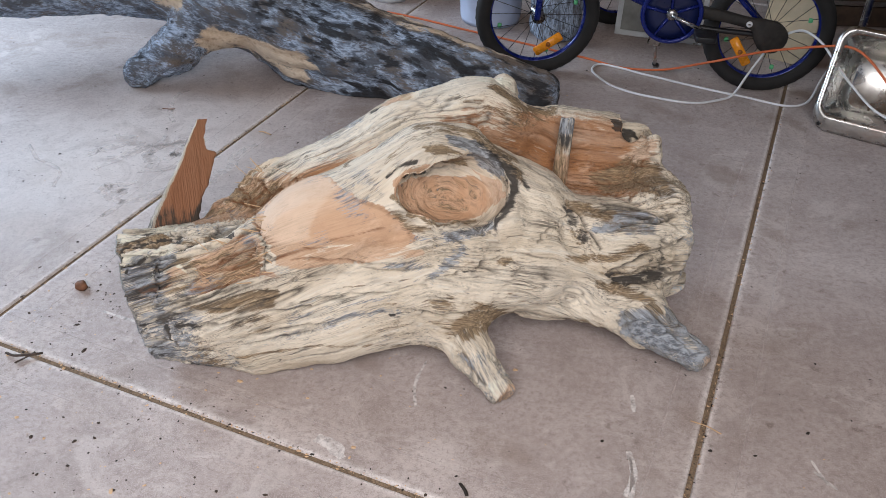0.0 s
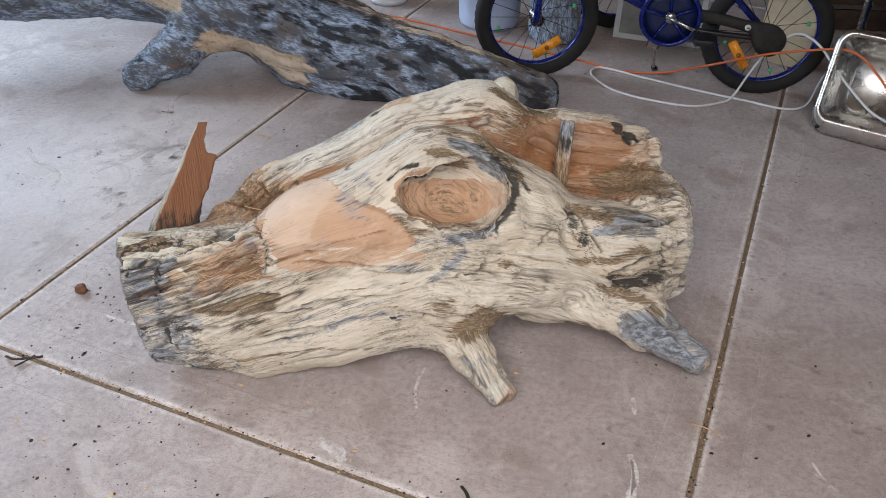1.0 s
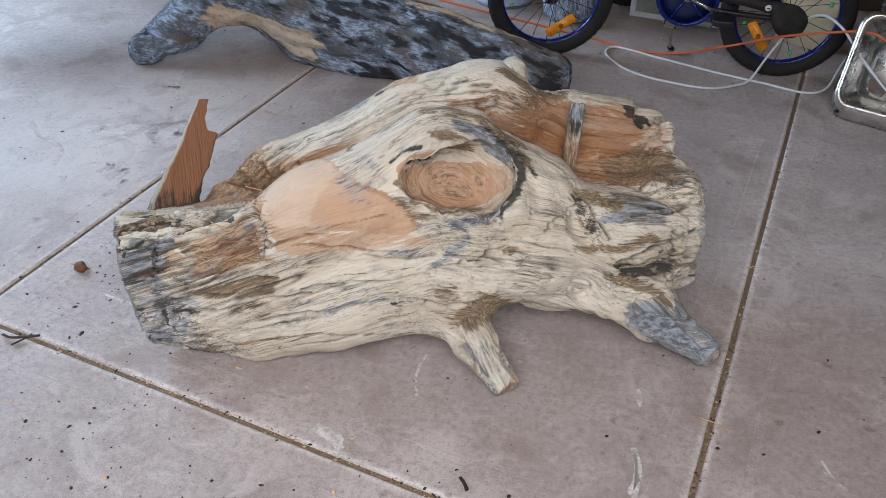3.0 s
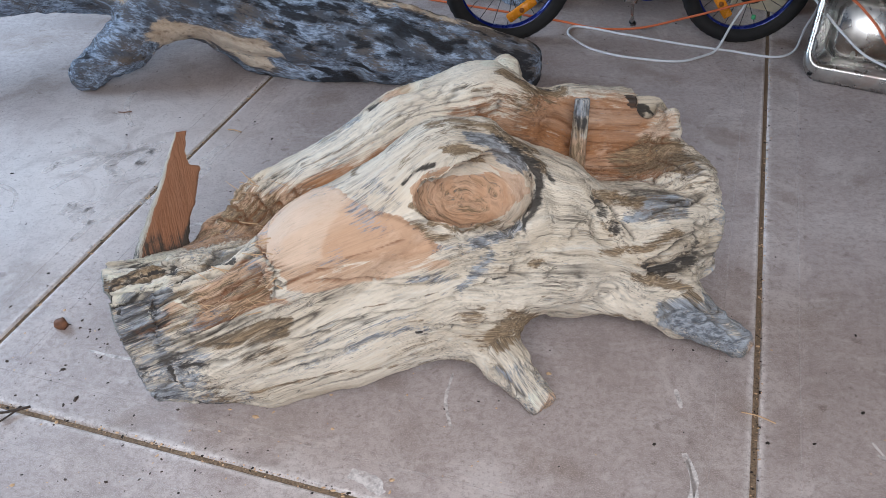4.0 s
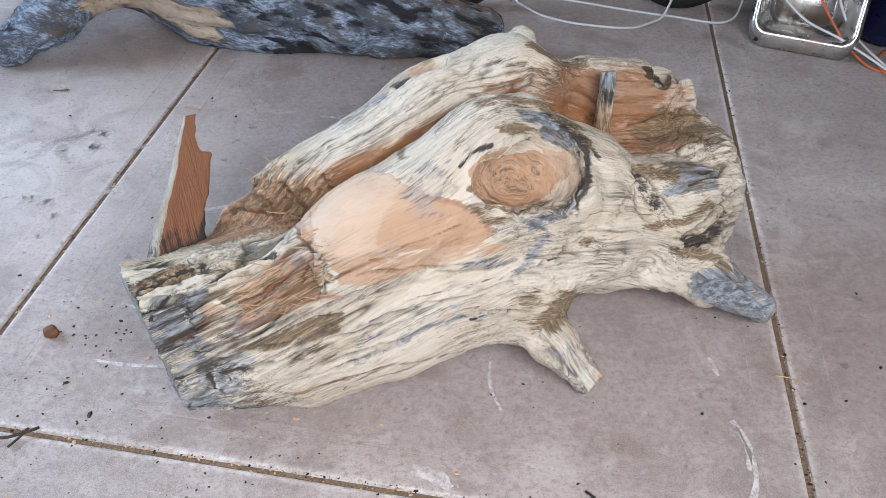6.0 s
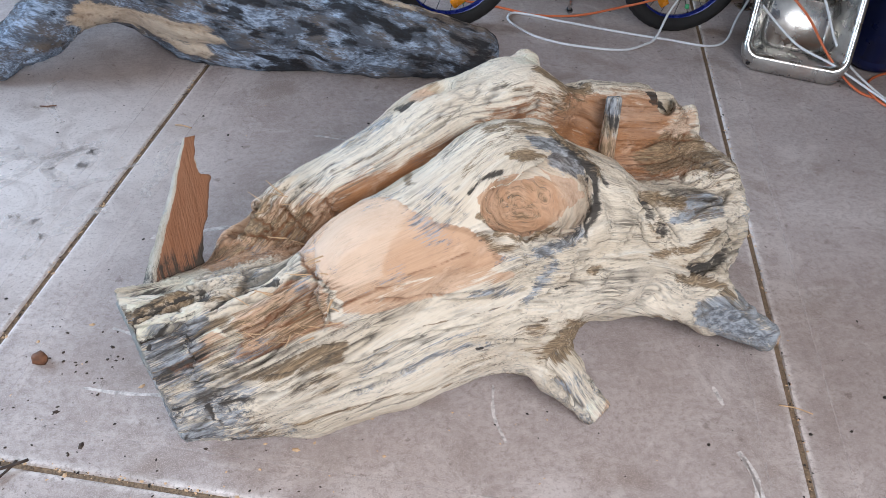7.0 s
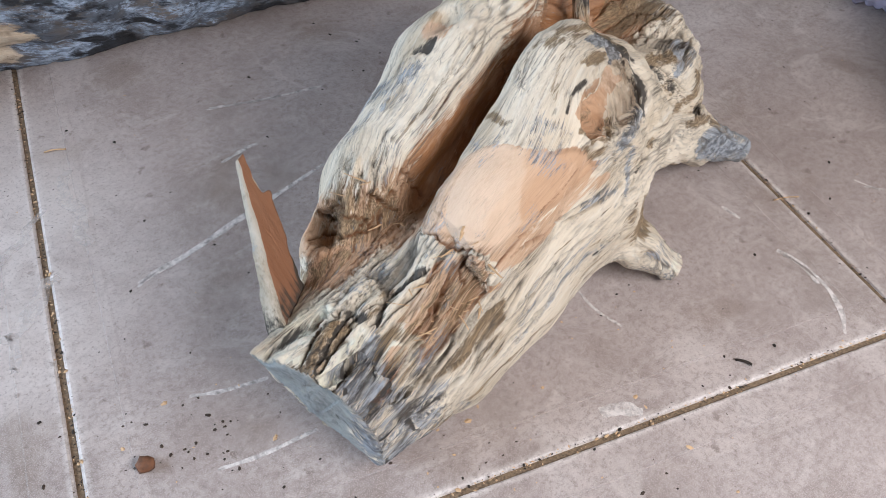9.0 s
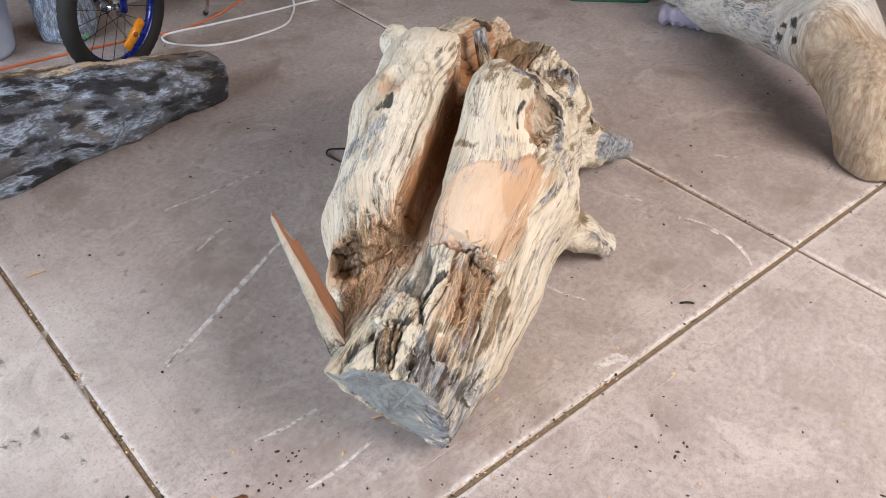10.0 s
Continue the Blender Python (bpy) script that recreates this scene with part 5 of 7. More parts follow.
    # drawn cracks joined with relief depth, which puts crevice shade into the colour
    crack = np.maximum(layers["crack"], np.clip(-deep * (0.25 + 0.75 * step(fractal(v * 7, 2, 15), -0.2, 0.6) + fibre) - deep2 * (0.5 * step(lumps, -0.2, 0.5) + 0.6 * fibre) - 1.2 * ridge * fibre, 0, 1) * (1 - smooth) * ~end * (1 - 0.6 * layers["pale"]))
    v = v + n * push[:, None]
    v[:, 2] = np.maximum(v[:, 2], 0.001)
    base = np.array((-0.05, 1.75, 0.0))
    thing = empty("driftwood_stump", base, "pale weathered driftwood stump with orange carved hollows on concrete", "stump")
    skin_mesh("trunk", v - base, q, grain, {"raw": raw, "worn": np.clip(worn, 0, 1), "burnt_shade": burnt_shade, "amber": amber, "sanded": smooth, "pink": layers["pink"], "pale": layers["pale"] * ~end, "sawn": end * step(v[:, 1] + 0.02 * lumps, 1.555, 1.575),
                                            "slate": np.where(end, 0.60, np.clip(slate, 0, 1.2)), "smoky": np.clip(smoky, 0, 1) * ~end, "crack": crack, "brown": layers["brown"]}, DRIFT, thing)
    return thing


STUMP = stump()


def solid(name, lows, highs, h, cones, cuts, planes, base, parent, material, direction, masks, relief=0.002):
    """A carved piece of its own: cones joined, cuts and planes taken off, with grain along a direction."""
    f = Field(lows, highs, h)
    for c in cones:
        f.add(*c)
    for c in cuts:
        f.cut(*c)
    for c in planes:
        f.shave(*c)
    v, q = f.skin()
    n = normals(v, q)
    ax = Vector(direction).normalized()
    m = np.array(ax.to_track_quat("X", "Z").to_matrix())
    g = (v - np.array(base)) @ m + 0.008 * np.stack([fractal(v * 7, 2, 4), fractal(v * 7, 2, 5), fractal(v * 7, 2, 6)], 1)
    push = relief * (fractal(g * (9, 50, 50), 3, 8) + 0.8 * fractal(v * 12, 2, 18))
    v = v + n * push[:, None]
    return skin_mesh(name, v - np.array(base), q, g, masks(v, n), material, parent)


# upright splinter: a torn plate, raw on the near face, pale on its back
def splinter():
    base = Vector((-0.05, 1.75, 0.0))
    o, u, w = Vector((-0.580, 1.788, 0.264)), Vector((0.781, 0.593, -0.198)).normalized(), Vector((-0.160, 0.495, 0.854)).normalized()
    n = u.cross(w).normalized()
    # outline across the plate: height, left edge, right edge, thickness
    rows = ((-0.04, -0.070, 0.050, 0.034), (0.0, -0.053, 0.054, 0.030), (0.036, -0.030, 0.066, 0.026), (0.07, -0.010, 0.086, 0.022), (0.105, 0.013, 0.101, 0.018),
            (0.138, 0.033, 0.113, 0.015), (0.143, 0.035, 0.113, 0.015), (0.149, 0.038, 0.091, 0.014), (0.183, 0.057, 0.091, 0.010), (0.21, 0.073, 0.099, 0.007), (0.222, 0.079, 0.103, 0.005))
    bm = bmesh.new()
    nu, nv = 14, 60
    grid = {}
    hs = [r[0] for r in rows]
    for j in range(nv + 1):
        hgt = hs[0] + (hs[-1] - hs[0]) * j / nv
        l, r, th = (float(np.interp(hgt, hs, [q[k] for q in rows])) for k in (1, 2, 3))
        l += 0.0025 * noise.noise((hgt * 60, 1, 0))
        r += 0.004 * noise.noise((hgt * 70, 5, 0))
        for i in range(nu + 1):
            s = i / nu
            a = l + (r - l) * s
            bulge = math.sqrt(max(0, 1 - (2 * s - 1) ** 4))
            dent = 0.003 * noise.noise((a * 90, hgt * 9, 3)) + 0.002 * noise.noise((a * 30, hgt * 30, 7))
            top = o + u * a + w * hgt
            grid[i, j, 0] = bm.verts.new(top - n * (th * (0.95 * (1 - s) ** 0.6 + 0.12) + dent) - base)
            grid[i, j, 1] = bm.verts.new(top + n * (0.0015 * bulge + 0.8 * dent) - base)
    for j in range(nv):
        for i in range(nu):
            bm.faces.new((grid[i, j, 0], grid[i + 1, j, 0], grid[i + 1, j + 1, 0], grid[i, j + 1, 0]))
            bm.faces.new((grid[i, j, 1], grid[i, j + 1, 1], grid[i + 1, j + 1, 1], grid[i + 1, j, 1]))
        for i in (0, nu):
            c = (grid[i, j, 0], grid[i, j + 1, 0], grid[i, j + 1, 1], grid[i, j, 1])
            bm.faces.new(c if i == 0 else c[::-1])
    for j in (0, nv):
        for i in range(nu):
            c = (grid[i, j, 0], grid[i, j, 1], grid[i + 1, j, 1], grid[i + 1, j, 0])
            bm.faces.new(c if j == 0 else c[::-1])
    ob = part("splinter", bm, SPLINT, STUMP, "upright torn splinter, reddish brown on its raw face")
    side = np.array(n)
    me = ob.data
    p = np.array([vv.co[:] for vv in me.vertices])
    back = np.tile([0.0, 0.0] + [0.0, 1.0] * nu, nv + 1)
    hgt = (p + np.array(base) - np.array(o)) @ np.array(w)
    acr = (p + np.array(base) - np.array(o)) @ np.array(u)
    for key, val in (("raw", np.where(back > 0, 0.95, 0.0)), ("worn", np.where(back > 0, 0.1, 0.25)), ("burnt_shade", np.clip(np.where(hgt < 0.06, 0.55 - hgt * 9, 0) + 0.55 * step(acr - 0.5 * hgt, 0.035, 0.055) * step(hgt, 0.13, 0.06), 0, 0.9))):
        me.attributes.new(key, "FLOAT", "POINT").data.foreach_set("value", val.astype(np.float32))
    me.attributes.new("grain", "FLOAT_VECTOR", "POINT").data.foreach_set("vector", np.stack([hgt, acr, (p + np.array(base) - np.array(o)) @ side], 1).astype(np.float32).ravel())


splinter()


def peg():
    base = (-0.05, 1.75, 0.0)

    def masks(v, n):
        t = v[:, 2]
        return {"raw": step(t, 0.43, 0.39) * 0.7, "amber": 0.5 + 0 * t, "worn": 0.4 + 0 * t, "smoky": step(t, 0.45, 0.42) * 0.6, "slate": step(t, 0.44, 0.455) * 0.9, "burnt_shade": 0.62 * step(np.abs(t - 0.435), 0.035, 0.005)}
    solid("peg", (0.27, 1.87, 0.28), (0.38, 2.02, 0.52), 0.003,
          (((0.318, 1.915, 0.33, 0.020), (0.327, 1.957, 0.478, 0.016), 0.004),), (),
          (((0.04, 0.33, 0.94), 1.111),), base, STUMP, DRIFT, (0.02, 0.27, 0.9), masks, 0.0015)


peg()


def wood_chips():
    """Torn fibres that stand up along the broken edge of the sanded face."""
    for k in range(44):
        bm = bmesh.new()
        L, wd = random.uniform(0.012, 0.05), random.uniform(0.0008, 0.0032)
        bend = random.uniform(-0.005, 0.005)
        rings = []
        for j in range(5):
            t = j / 4
            c = Vector((L * t, bend * t * t, 0))
            r = wd * (1 - 0.5 * t)
            rings.append([bm.verts.new(c + Vector((0, r * math.cos(a), 0.35 * r * math.sin(a)))) for a in (0.4, 2.0, 3.6, 5.2)])
        for p, s in zip(rings, rings[1:]):
            for i in range(4):
                bm.faces.new((p[i], p[(i + 1) % 4], s[(i + 1) % 4], s[i]))
        bm.faces.new(rings[-1])
        x = random.uniform(-0.46, -0.30)
        y = random.uniform(1.555, 1.65) if k % 3 else 1.56 + 0.02 * random.random()
        if k % 4 == 0:
            x, y = random.uniform(-0.42, -0.30), random.uniform(1.77, 1.84)
        hit, place, nn, _ = TRUNK_TREE(x, y)
        if not hit:
            bm.free()
            continue
        ob = part("splinter", bm, CHIP, STUMP)
        ob.matrix_basis = Matrix.Translation(Vector(place) - Vector((0.05 - 0.10, 0, 0)) * 0 - Vector((-0.05, 1.75, 0.0)) + Vector((0, 0, 0.001))) @ pose(0, 0, 0, 0, random.uniform(-40, -5), random.uniform(150, 260))


from mathutils.bvhtree import BVHTree

trunk_me = next(o for o in STUMP.children if o.name.startswith("trunk")).data
tree = BVHTree.FromPolygons([vv.co[:] for vv in trunk_me.vertices], [p.vertices[:] for p in trunk_me.polygons])


def TRUNK_TREE(x, y):
    place, nn, i, d = tree.ray_cast(Vector((x + 0.05, y - 1.75, 1.0)), Vector((0, 0, -1)))
    return (place is not None, place + Vector((-0.05, 1.75, 0)) if place else None, nn, d)


wood_chips()


# ---- the grey log behind ----
def far_log():
    f = Field((-2.2, 2.75, -0.01), (0.52, 3.75, 0.80), 0.008)
    f.add((-1.45, 3.42, 0.48, 0.2), (-0.60, 3.27, 0.22, 0.2), k=0.06)
    f.add((-0.60, 3.25, 0.19, 0.19), (-0.10, 3.075, 0.115, 0.135), k=0.02)
    f.add((-0.10, 3.075, 0.115, 0.135), (0.36, 2.985, 0.062, 0.078), k=0.02)
    f.add((-0.55, 3.185, 0.07, 0.12), (0.31, 2.955, 0.025, 0.06), k=0.03)
    f.add((-0.85, 3.22, 0.26, 0.13), (-1.03, 3.10, 0.12, 0.075), k=0.07)
    f.add((-1.03, 3.10, 0.12, 0.075), (-1.15, 3.05, 0.055, 0.06), k=0.05)
    f.add((-1.0, 3.28, 0.33, 0.13), (-1.85, 3.22, 0.26, 0.085), k=0.06)
    f.cut((-0.95, 3.0, -0.05, 0.10), (-0.62, 2.98, -0.04, 0.10), k=0.05)
    f.shave((1, -0.1, 0.05), 0.095, k=0.04, low=(0.2, -9, -9))
    f.shave((0, 0, -1), -0.002, k=0.01)
    v, q = f.skin()
    n = normals(v, q)
    ax = np.array((-0.03, 0.0, 0.0))
    yc = np.interp(v[:, 0], (-1.5, -0.6, 0.4), (3.42, 3.28, 3.02))
    zc = np.interp(v[:, 0], (-1.5, -0.6, 0.4), (0.5, 0.23, 0.09))
    g = np.stack([v[:, 0], v[:, 1] - yc, v[:, 2] - zc], 1)
    g += 0.02 * np.stack([fractal(v * 5, 2, 4), fractal(v * 5, 2, 5), fractal(v * 5, 2, 6)], 1)
    rough = fractal(g * (7, 28, 28), 3, 3)
    v = v + n * (0.009 * fractal(v * 5, 2, 2) + 0.007 * rough + 0.004 * fractal(v * 40, 2, 12))[:, None]
    v[:, 2] = np.maximum(v[:, 2], 0.001)
    strip, t = capsule_distance(v, (-0.86, 3.09, 0.17), (-0.56, 3.05, 0.11))
    strip = np.minimum(strip, capsule_distance(v, (-0.62, 3.055, 0.115), (-0.56, 3.045, 0.09))[0])
    knot, _ = capsule_distance(v, (-1.12, 3.16, 0.33), (-1.0, 3.13, 0.30))
    up = n @ np.array((0, 0.35, 0.937))
    raw = np.maximum(1.5 - strip / 0.062 + 0.35 * rough, 1.2 - knot / 0.05) + 0.12 * rough
    top = step(up + 0.10 * rough, 0.72, 0.86) * step(v[:, 0], -0.75, -0.55)
    burnt_shade = 0.52 + 0.45 * fractal(g * (16, 44, 44), 4, 14) + 0.26 * fractal(g * (4, 12, 12), 3, 24) - 0.4 * step(v[:, 0], -0.85, -1.0) + 0.12 * step(v[:, 0], 0.22, 0.34)
    base = np.array((-0.5, 3.15, 0.0))
    thing = empty("weathered_log", base, "blue grey weathered log with black streaks and a stripped branch", "log")
    skin_mesh("trunk", v - base, q, g, {"raw": np.clip(np.maximum(raw, top * (0.42 + 0.5 * rough)), 0, 1), "worn": np.clip(0.5 - 0.9 * top, 0, 1), "burnt_shade": np.clip(burnt_shade - 0.25 * top, 0, 1) * (1 - 0.8 * np.clip(raw, 0, 1)), "brown": np.maximum(top, 0.6 * step(v[:, 0], 0.15, 0.32)), "slate": np.clip(0.62 + 0.6 * fractal(g * (9, 22, 22), 4, 44), 0, 1.05) * (1 - 0.5 * top) * (1 - np.clip(raw, 0, 1)), "amber": np.clip(raw, 0, 1) * 0.35 * step(fractal(g * (5, 60, 60), 3, 61), 0.0, 0.4), "pink": np.clip(raw, 0, 1) * step(v[:, 2], 0.20, 0.10), "crack": np.maximum(np.clip(0.3 - np.abs(rough), 0, 1) * 1.2, np.clip(raw, 0, 1) * step(np.abs(fractal(g * (3, 55, 55), 2, 71)), 0.10, 0.02) * 0.75)}, GREYWOOD, thing)


far_log()


# ---- the pale arched log ----
def arched_log():
    f = Field((0.70, 0.3, -0.01), (2.4, 2.5, 0.8), 0.009)
    f.add((1.05, 0.96, 0.04, 0.095), (1.11, 1.01, 0.18, 0.105), k=0.06)
    f.add((1.11, 1.01, 0.18, 0.105), (1.33, 1.18, 0.265, 0.13), k=0.06)
    f.add((1.33, 1.18, 0.265, 0.13), (1.75, 1.63, 0.175, 0.145), k=0.06)
    f.add((1.75, 1.63, 0.175, 0.145), (2.15, 2.1, 0.12, 0.12), k=0.06)
    f.add((1.03, 0.94, 0.02, 0.10), (1.07, 0.96, 0.03, 0.10), k=0.03)
    f.cut((1.295, 1.334, 0.226, 0.018), (1.284, 1.324, 0.268, 0.014), k=0.008)
    f.cut((1.265, 1.294, 0.301, 0.012), (1.234, 1.269, 0.258, 0.015), k=0.008)
    f.cut((1.448, 1.504, 0.251, 0.016), k=0.008)
    f.cut((1.496, 1.561, 0.228, 0.02), (1.483, 1.531, 0.154, 0.008), k=0.008)
    f.shave((0, 0, -1), -0.002, k=0.01)
    v, q = f.skin()
    n = normals(v, q)
    e, t = capsule_distance(v, (1.05, 0.96, 0.0), (1.2, 1.06, 0.32))
    ax1, ax2 = np.array((0.12, 0.06, 0.99)), np.array((0.64, 0.74, -0.2))
    w = step(v[:, 0] - 0.4 * v[:, 2], 1.0, 1.25)[:, None]
    ax = ax1 * (1 - w) + ax2 * w
    s = np.sum((v - np.array((1.1, 1.0, 0.2))) * ax, axis=1)
    side = np.array((-0.75, 0.66, 0.0))
    over = np.cross(ax, side)
    off = v - np.array((1.1, 1.0, 0.2)) - s[:, None] * ax
    g = np.stack([s, off @ side, np.sum(off * over, axis=1)], 1)
    g += 0.02 * np.stack([fractal(v * 5, 2, 4), fractal(v * 5, 2, 5), fractal(v * 5, 2, 6)], 1)
    rough = fractal(g * (7, 32, 32), 3, 3)
    v = v + n * (0.012 * fractal(v * 6, 2, 2) + 0.0045 * rough)[:, None]
    v[:, 2] = np.maximum(v[:, 2], 0.001)
    z = np.zeros(len(v))
    low = step(v[:, 0] - 0.2 * v[:, 2], 1.24, 1.10)
    # cut holes darkened in colour to paint the shade within them
    pits = np.maximum.reduce([ball(v, c, (0.03, 0.03, 0.03)) for c in ((1.295, 1.334, 0.226), (1.284, 1.324, 0.268), (1.265, 1.294, 0.301), (1.234, 1.269, 0.258), (1.448, 1.504, 0.251), (1.496, 1.561, 0.228))])
    base = np.array((1.3, 1.2, 0.0))
    thing = empty("arched_log", base, "pale arched driftwood log standing on its tan cut foot", "log")
    skin_mesh("trunk", v - base, q, g, {"raw": z + 0.0, "worn": np.clip(0.45 - 0.5 * low, 0, 1), "burnt_shade": np.clip(np.maximum(0.5 * (fractal(v * (14, 14, 20), 2, 30) - 0.25) * (1 - low) + 0.05, 1.5 * pits), 0, 1), "brown": low, "smoky": np.clip(0.10 + 0.4 * fractal(g * (6, 16, 16), 3, 33), 0, 1), "pale": (1 - low) * 0.5, "slate": np.clip(0.40 + 0.6 * fractal(v * 9, 3, 31), 0, 1) * (1 - low)}, PALEWOOD, thing)


arched_log()

# ---- shapes for the loose things ----
def tube(points, r, n=10, closed=False, flat=1.0):
    """A round bar along points, smoothed between them."""
    pts = [Vector(p) for p in points]
    bm = bmesh.new()
    rings = []
    up = Vector((0.13, 0.21, 0.97)).normalized()
    for k, p in enumerate(pts):
        a = pts[k - 1] if k or closed else p
        b = pts[(k + 1) % len(pts)] if k + 1 < len(pts) or closed else p
        t = (b - a).normalized()
        s = t.cross(up)
        if s.length < 1e-3:
            s = t.cross(Vector((1, 0, 0)))
        s.normalize()
        w = s.cross(t)
        rr = r[k] if isinstance(r, (list, tuple)) else r
        rings.append([bm.verts.new(p + rr * (math.cos(q) * s + flat * math.sin(q) * w)) for q in (2 * math.pi * i / n for i in range(n))])
    pairs = list(zip(rings, rings[1:])) + ([(rings[-1], rings[0])] if closed else [])
    for p, q in pairs:
        for i in range(n):
            bm.faces.new((p[i], p[(i + 1) % n], q[(i + 1) % n], q[i]))
    if not closed:
        bm.faces.new(rings[0][::-1])
        bm.faces.new(rings[-1])
    return bm


def spline(points, steps=8):
    """Points of a smooth curve through the given ones."""
    p = [Vector(q) for q in points]
    p = [2 * p[0] - p[1]] + p + [2 * p[-1] - p[-2]]
    out = []
    for k in range(1, len(p) - 2):
        for j in range(steps):
            t = j / steps
            out.append(0.5 * (2 * p[k] + (p[k + 1] - p[k - 1]) * t + (2 * p[k - 1] - 5 * p[k] + 4 * p[k + 1] - p[k + 2]) * t * t + (3 * p[k] - p[k - 1] - 3 * p[k + 1] + p[k + 2]) * t ** 3))
    return out + [p[-2]]


def lathe(profile, n=48, axis="Z", caps=True):
    """A turned shape from (radius, height) pairs."""
    bm = bmesh.new()
    rings = []
    for r, z in profile:
        rings.append([bm.verts.new((r * math.cos(a), r * math.sin(a), z) if axis == "Z" else (r * math.cos(a), z, r * math.sin(a))) for a in (2 * math.pi * i / n for i in range(n))])
    for p, q in zip(rings, rings[1:]):
        for i in range(n):
            bm.faces.new((p[i], p[(i + 1) % n], q[(i + 1) % n], q[i]))
    for ring in (rings[0], rings[-1]) if caps else ():
        if (ring[0].co - ring[n // 2].co).length > 1e-4:
            bm.faces.new(ring)
    bmesh.ops.remove_doubles(bm, verts=bm.verts[:], dist=1e-5)
    return bm


def rounded(w, h, r, n=6):
    """A rounded rectangle from 0,0 to w,h as points."""
    out = []
    for cx, cy, a0 in ((w - r, r, -90), (w - r, h - r, 0), (r, h - r, 90), (r, r, 180)):
        for k in range(n + 1):
            a = radians(a0 + 90 * k / n)
            out.append((cx + r * math.cos(a), cy + r * math.sin(a)))
    return out


def rings_mesh(rings, cap0=False, cap1=True):
    bm = bmesh.new()
    vs = [[bm.verts.new(p) for p in ring] for ring in rings]
    n = len(vs[0])
    for p, q in zip(vs, vs[1:]):
        for i in range(n):
            bm.faces.new((p[i], p[(i + 1) % n], q[(i + 1) % n], q[i]))
    if cap0:
        bm.faces.new(vs[0][::-1])
    if cap1:
        bm.faces.new(vs[-1])
    return bm


def softbox(w, d, h, r=0.01, taper=0.0):
    """A box of that size on z = 0, centred, with rounded edges."""
    rings = []
    for k, (ins, z) in enumerate(((r, 0), (0.3 * r, 0.3 * r), (0, r), (0, h - r), (0.3 * r, h - 0.3 * r), (r, h))):
        g = taper * z / h
        ww, dd = w - 2 * ins + 2 * g, d - 2 * ins + 2 * g
        rings.append([(x - ww / 2, y - dd / 2, z) for x, y in rounded(ww, dd, max(0.002, min(4 * r, ww / 3) - ins), 5)])
    return rings_mesh(rings, True, True)


# ---- the children's bicycle ----
R_WHEEL = 0.235


def wheel(parent, x, y, yaw, reflector_at, tilt):
    rim = part("wheel", lathe([(0.180, -0.014), (0.192, -0.016), (0.199, -0.013), (0.197, -0.004), (0.197, 0.004), (0.199, 0.013), (0.192, 0.016), (0.180, 0.014), (0.176, 0.006), (0.176, -0.006), (0.180, -0.014)], 64, "Y", False), BLUE, parent, "blue painted wheel rim")
    rim.matrix_basis = pose(x, y, R_WHEEL, 0, 0, yaw)
    bm = bmesh.new()
    nu, nv = 96, 16
    rows = []
    for i in range(nu):
        a = 2 * math.pi * i / nu
        row = []
        for j in range(nv):
            b = 2 * math.pi * j / nv
            knob = 0.0022 if math.cos(b) > 0.1 and (i + (j % 2)) % 2 else 0
            rr = 0.029 + knob
            row.append(bm.verts.new(((0.2075 + rr * math.cos(b)) * math.cos(a), 1.06 * rr * math.sin(b), (0.2075 + rr * math.cos(b)) * math.sin(a))))
        rows.append(row)
    for i in range(nu):
        for j in range(nv):
            p, s = rows[i], rows[(i + 1) % nu]
            bm.faces.new((p[j], p[(j + 1) % nv], s[(j + 1) % nv], s[j]))
    part("tyre", bm, RUBBER, rim, "black knobbly rubber tyre")
    part("hub", lathe([(0.005, -0.055), (0.007, -0.05), (0.007, -0.036), (0.026, -0.034), (0.026, -0.030), (0.014, -0.026), (0.014, 0.026), (0.026, 0.030), (0.026, 0.034), (0.007, 0.036), (0.007, 0.05), (0.005, 0.055)], 24, "Y"), CHROME, rim, "chrome hub")
    for k in range(20):
        a = 2 * math.pi * k / 20
        b = a + (0.55 if k % 2 else -0.55)
        s = 0.031 if k % 4 < 2 else -0.031
        part("spoke", tube([(0.024 * math.cos(b), s, 0.024 * math.sin(b)), (0.178 * math.cos(a), 0, 0.178 * math.sin(a))], 0.0013, 6), SPOKE, rim)
        if k % 5 == 1:
            bead = part("spoke_bead", lathe([(0.002, -0.009), (0.008, -0.007), (0.008, 0.007), (0.002, 0.009)], 10), BEAD, rim, "small green spoke bead")
            bead.location = (0.15 * math.cos(a), 0.004, 0.15 * math.sin(a))
    a = radians(reflector_at)
    rings = [[(px_ * (1 - i) , yy, pz_ * (1 - i)) for px_, pz_ in [(p - 0.06, q - 0.017) for p, q in rounded(0.12, 0.034, 0.007, 3)]] for i, yy in ((0.0, -0.006), (0.0, 0.002), (0.08, 0.006))]
    ref = part("reflector", rings_mesh(rings, True, True), ORANGE, rim, "orange spoke reflector")
    ref.matrix_basis = Matrix.Translation((0.12 * math.cos(a), -0.018, 0.12 * math.sin(a))) @ pose(0, 0, 0, 0, -tilt, 0)
    d = part("reflector_stud", lathe([(0.009, -0.003), (0.009, 0.003), (0.006, 0.004)], 16, "Y"), DARKORANGE, ref, "dark orange round stud")
    d.location = (0, -0.008, 0)
    return rim


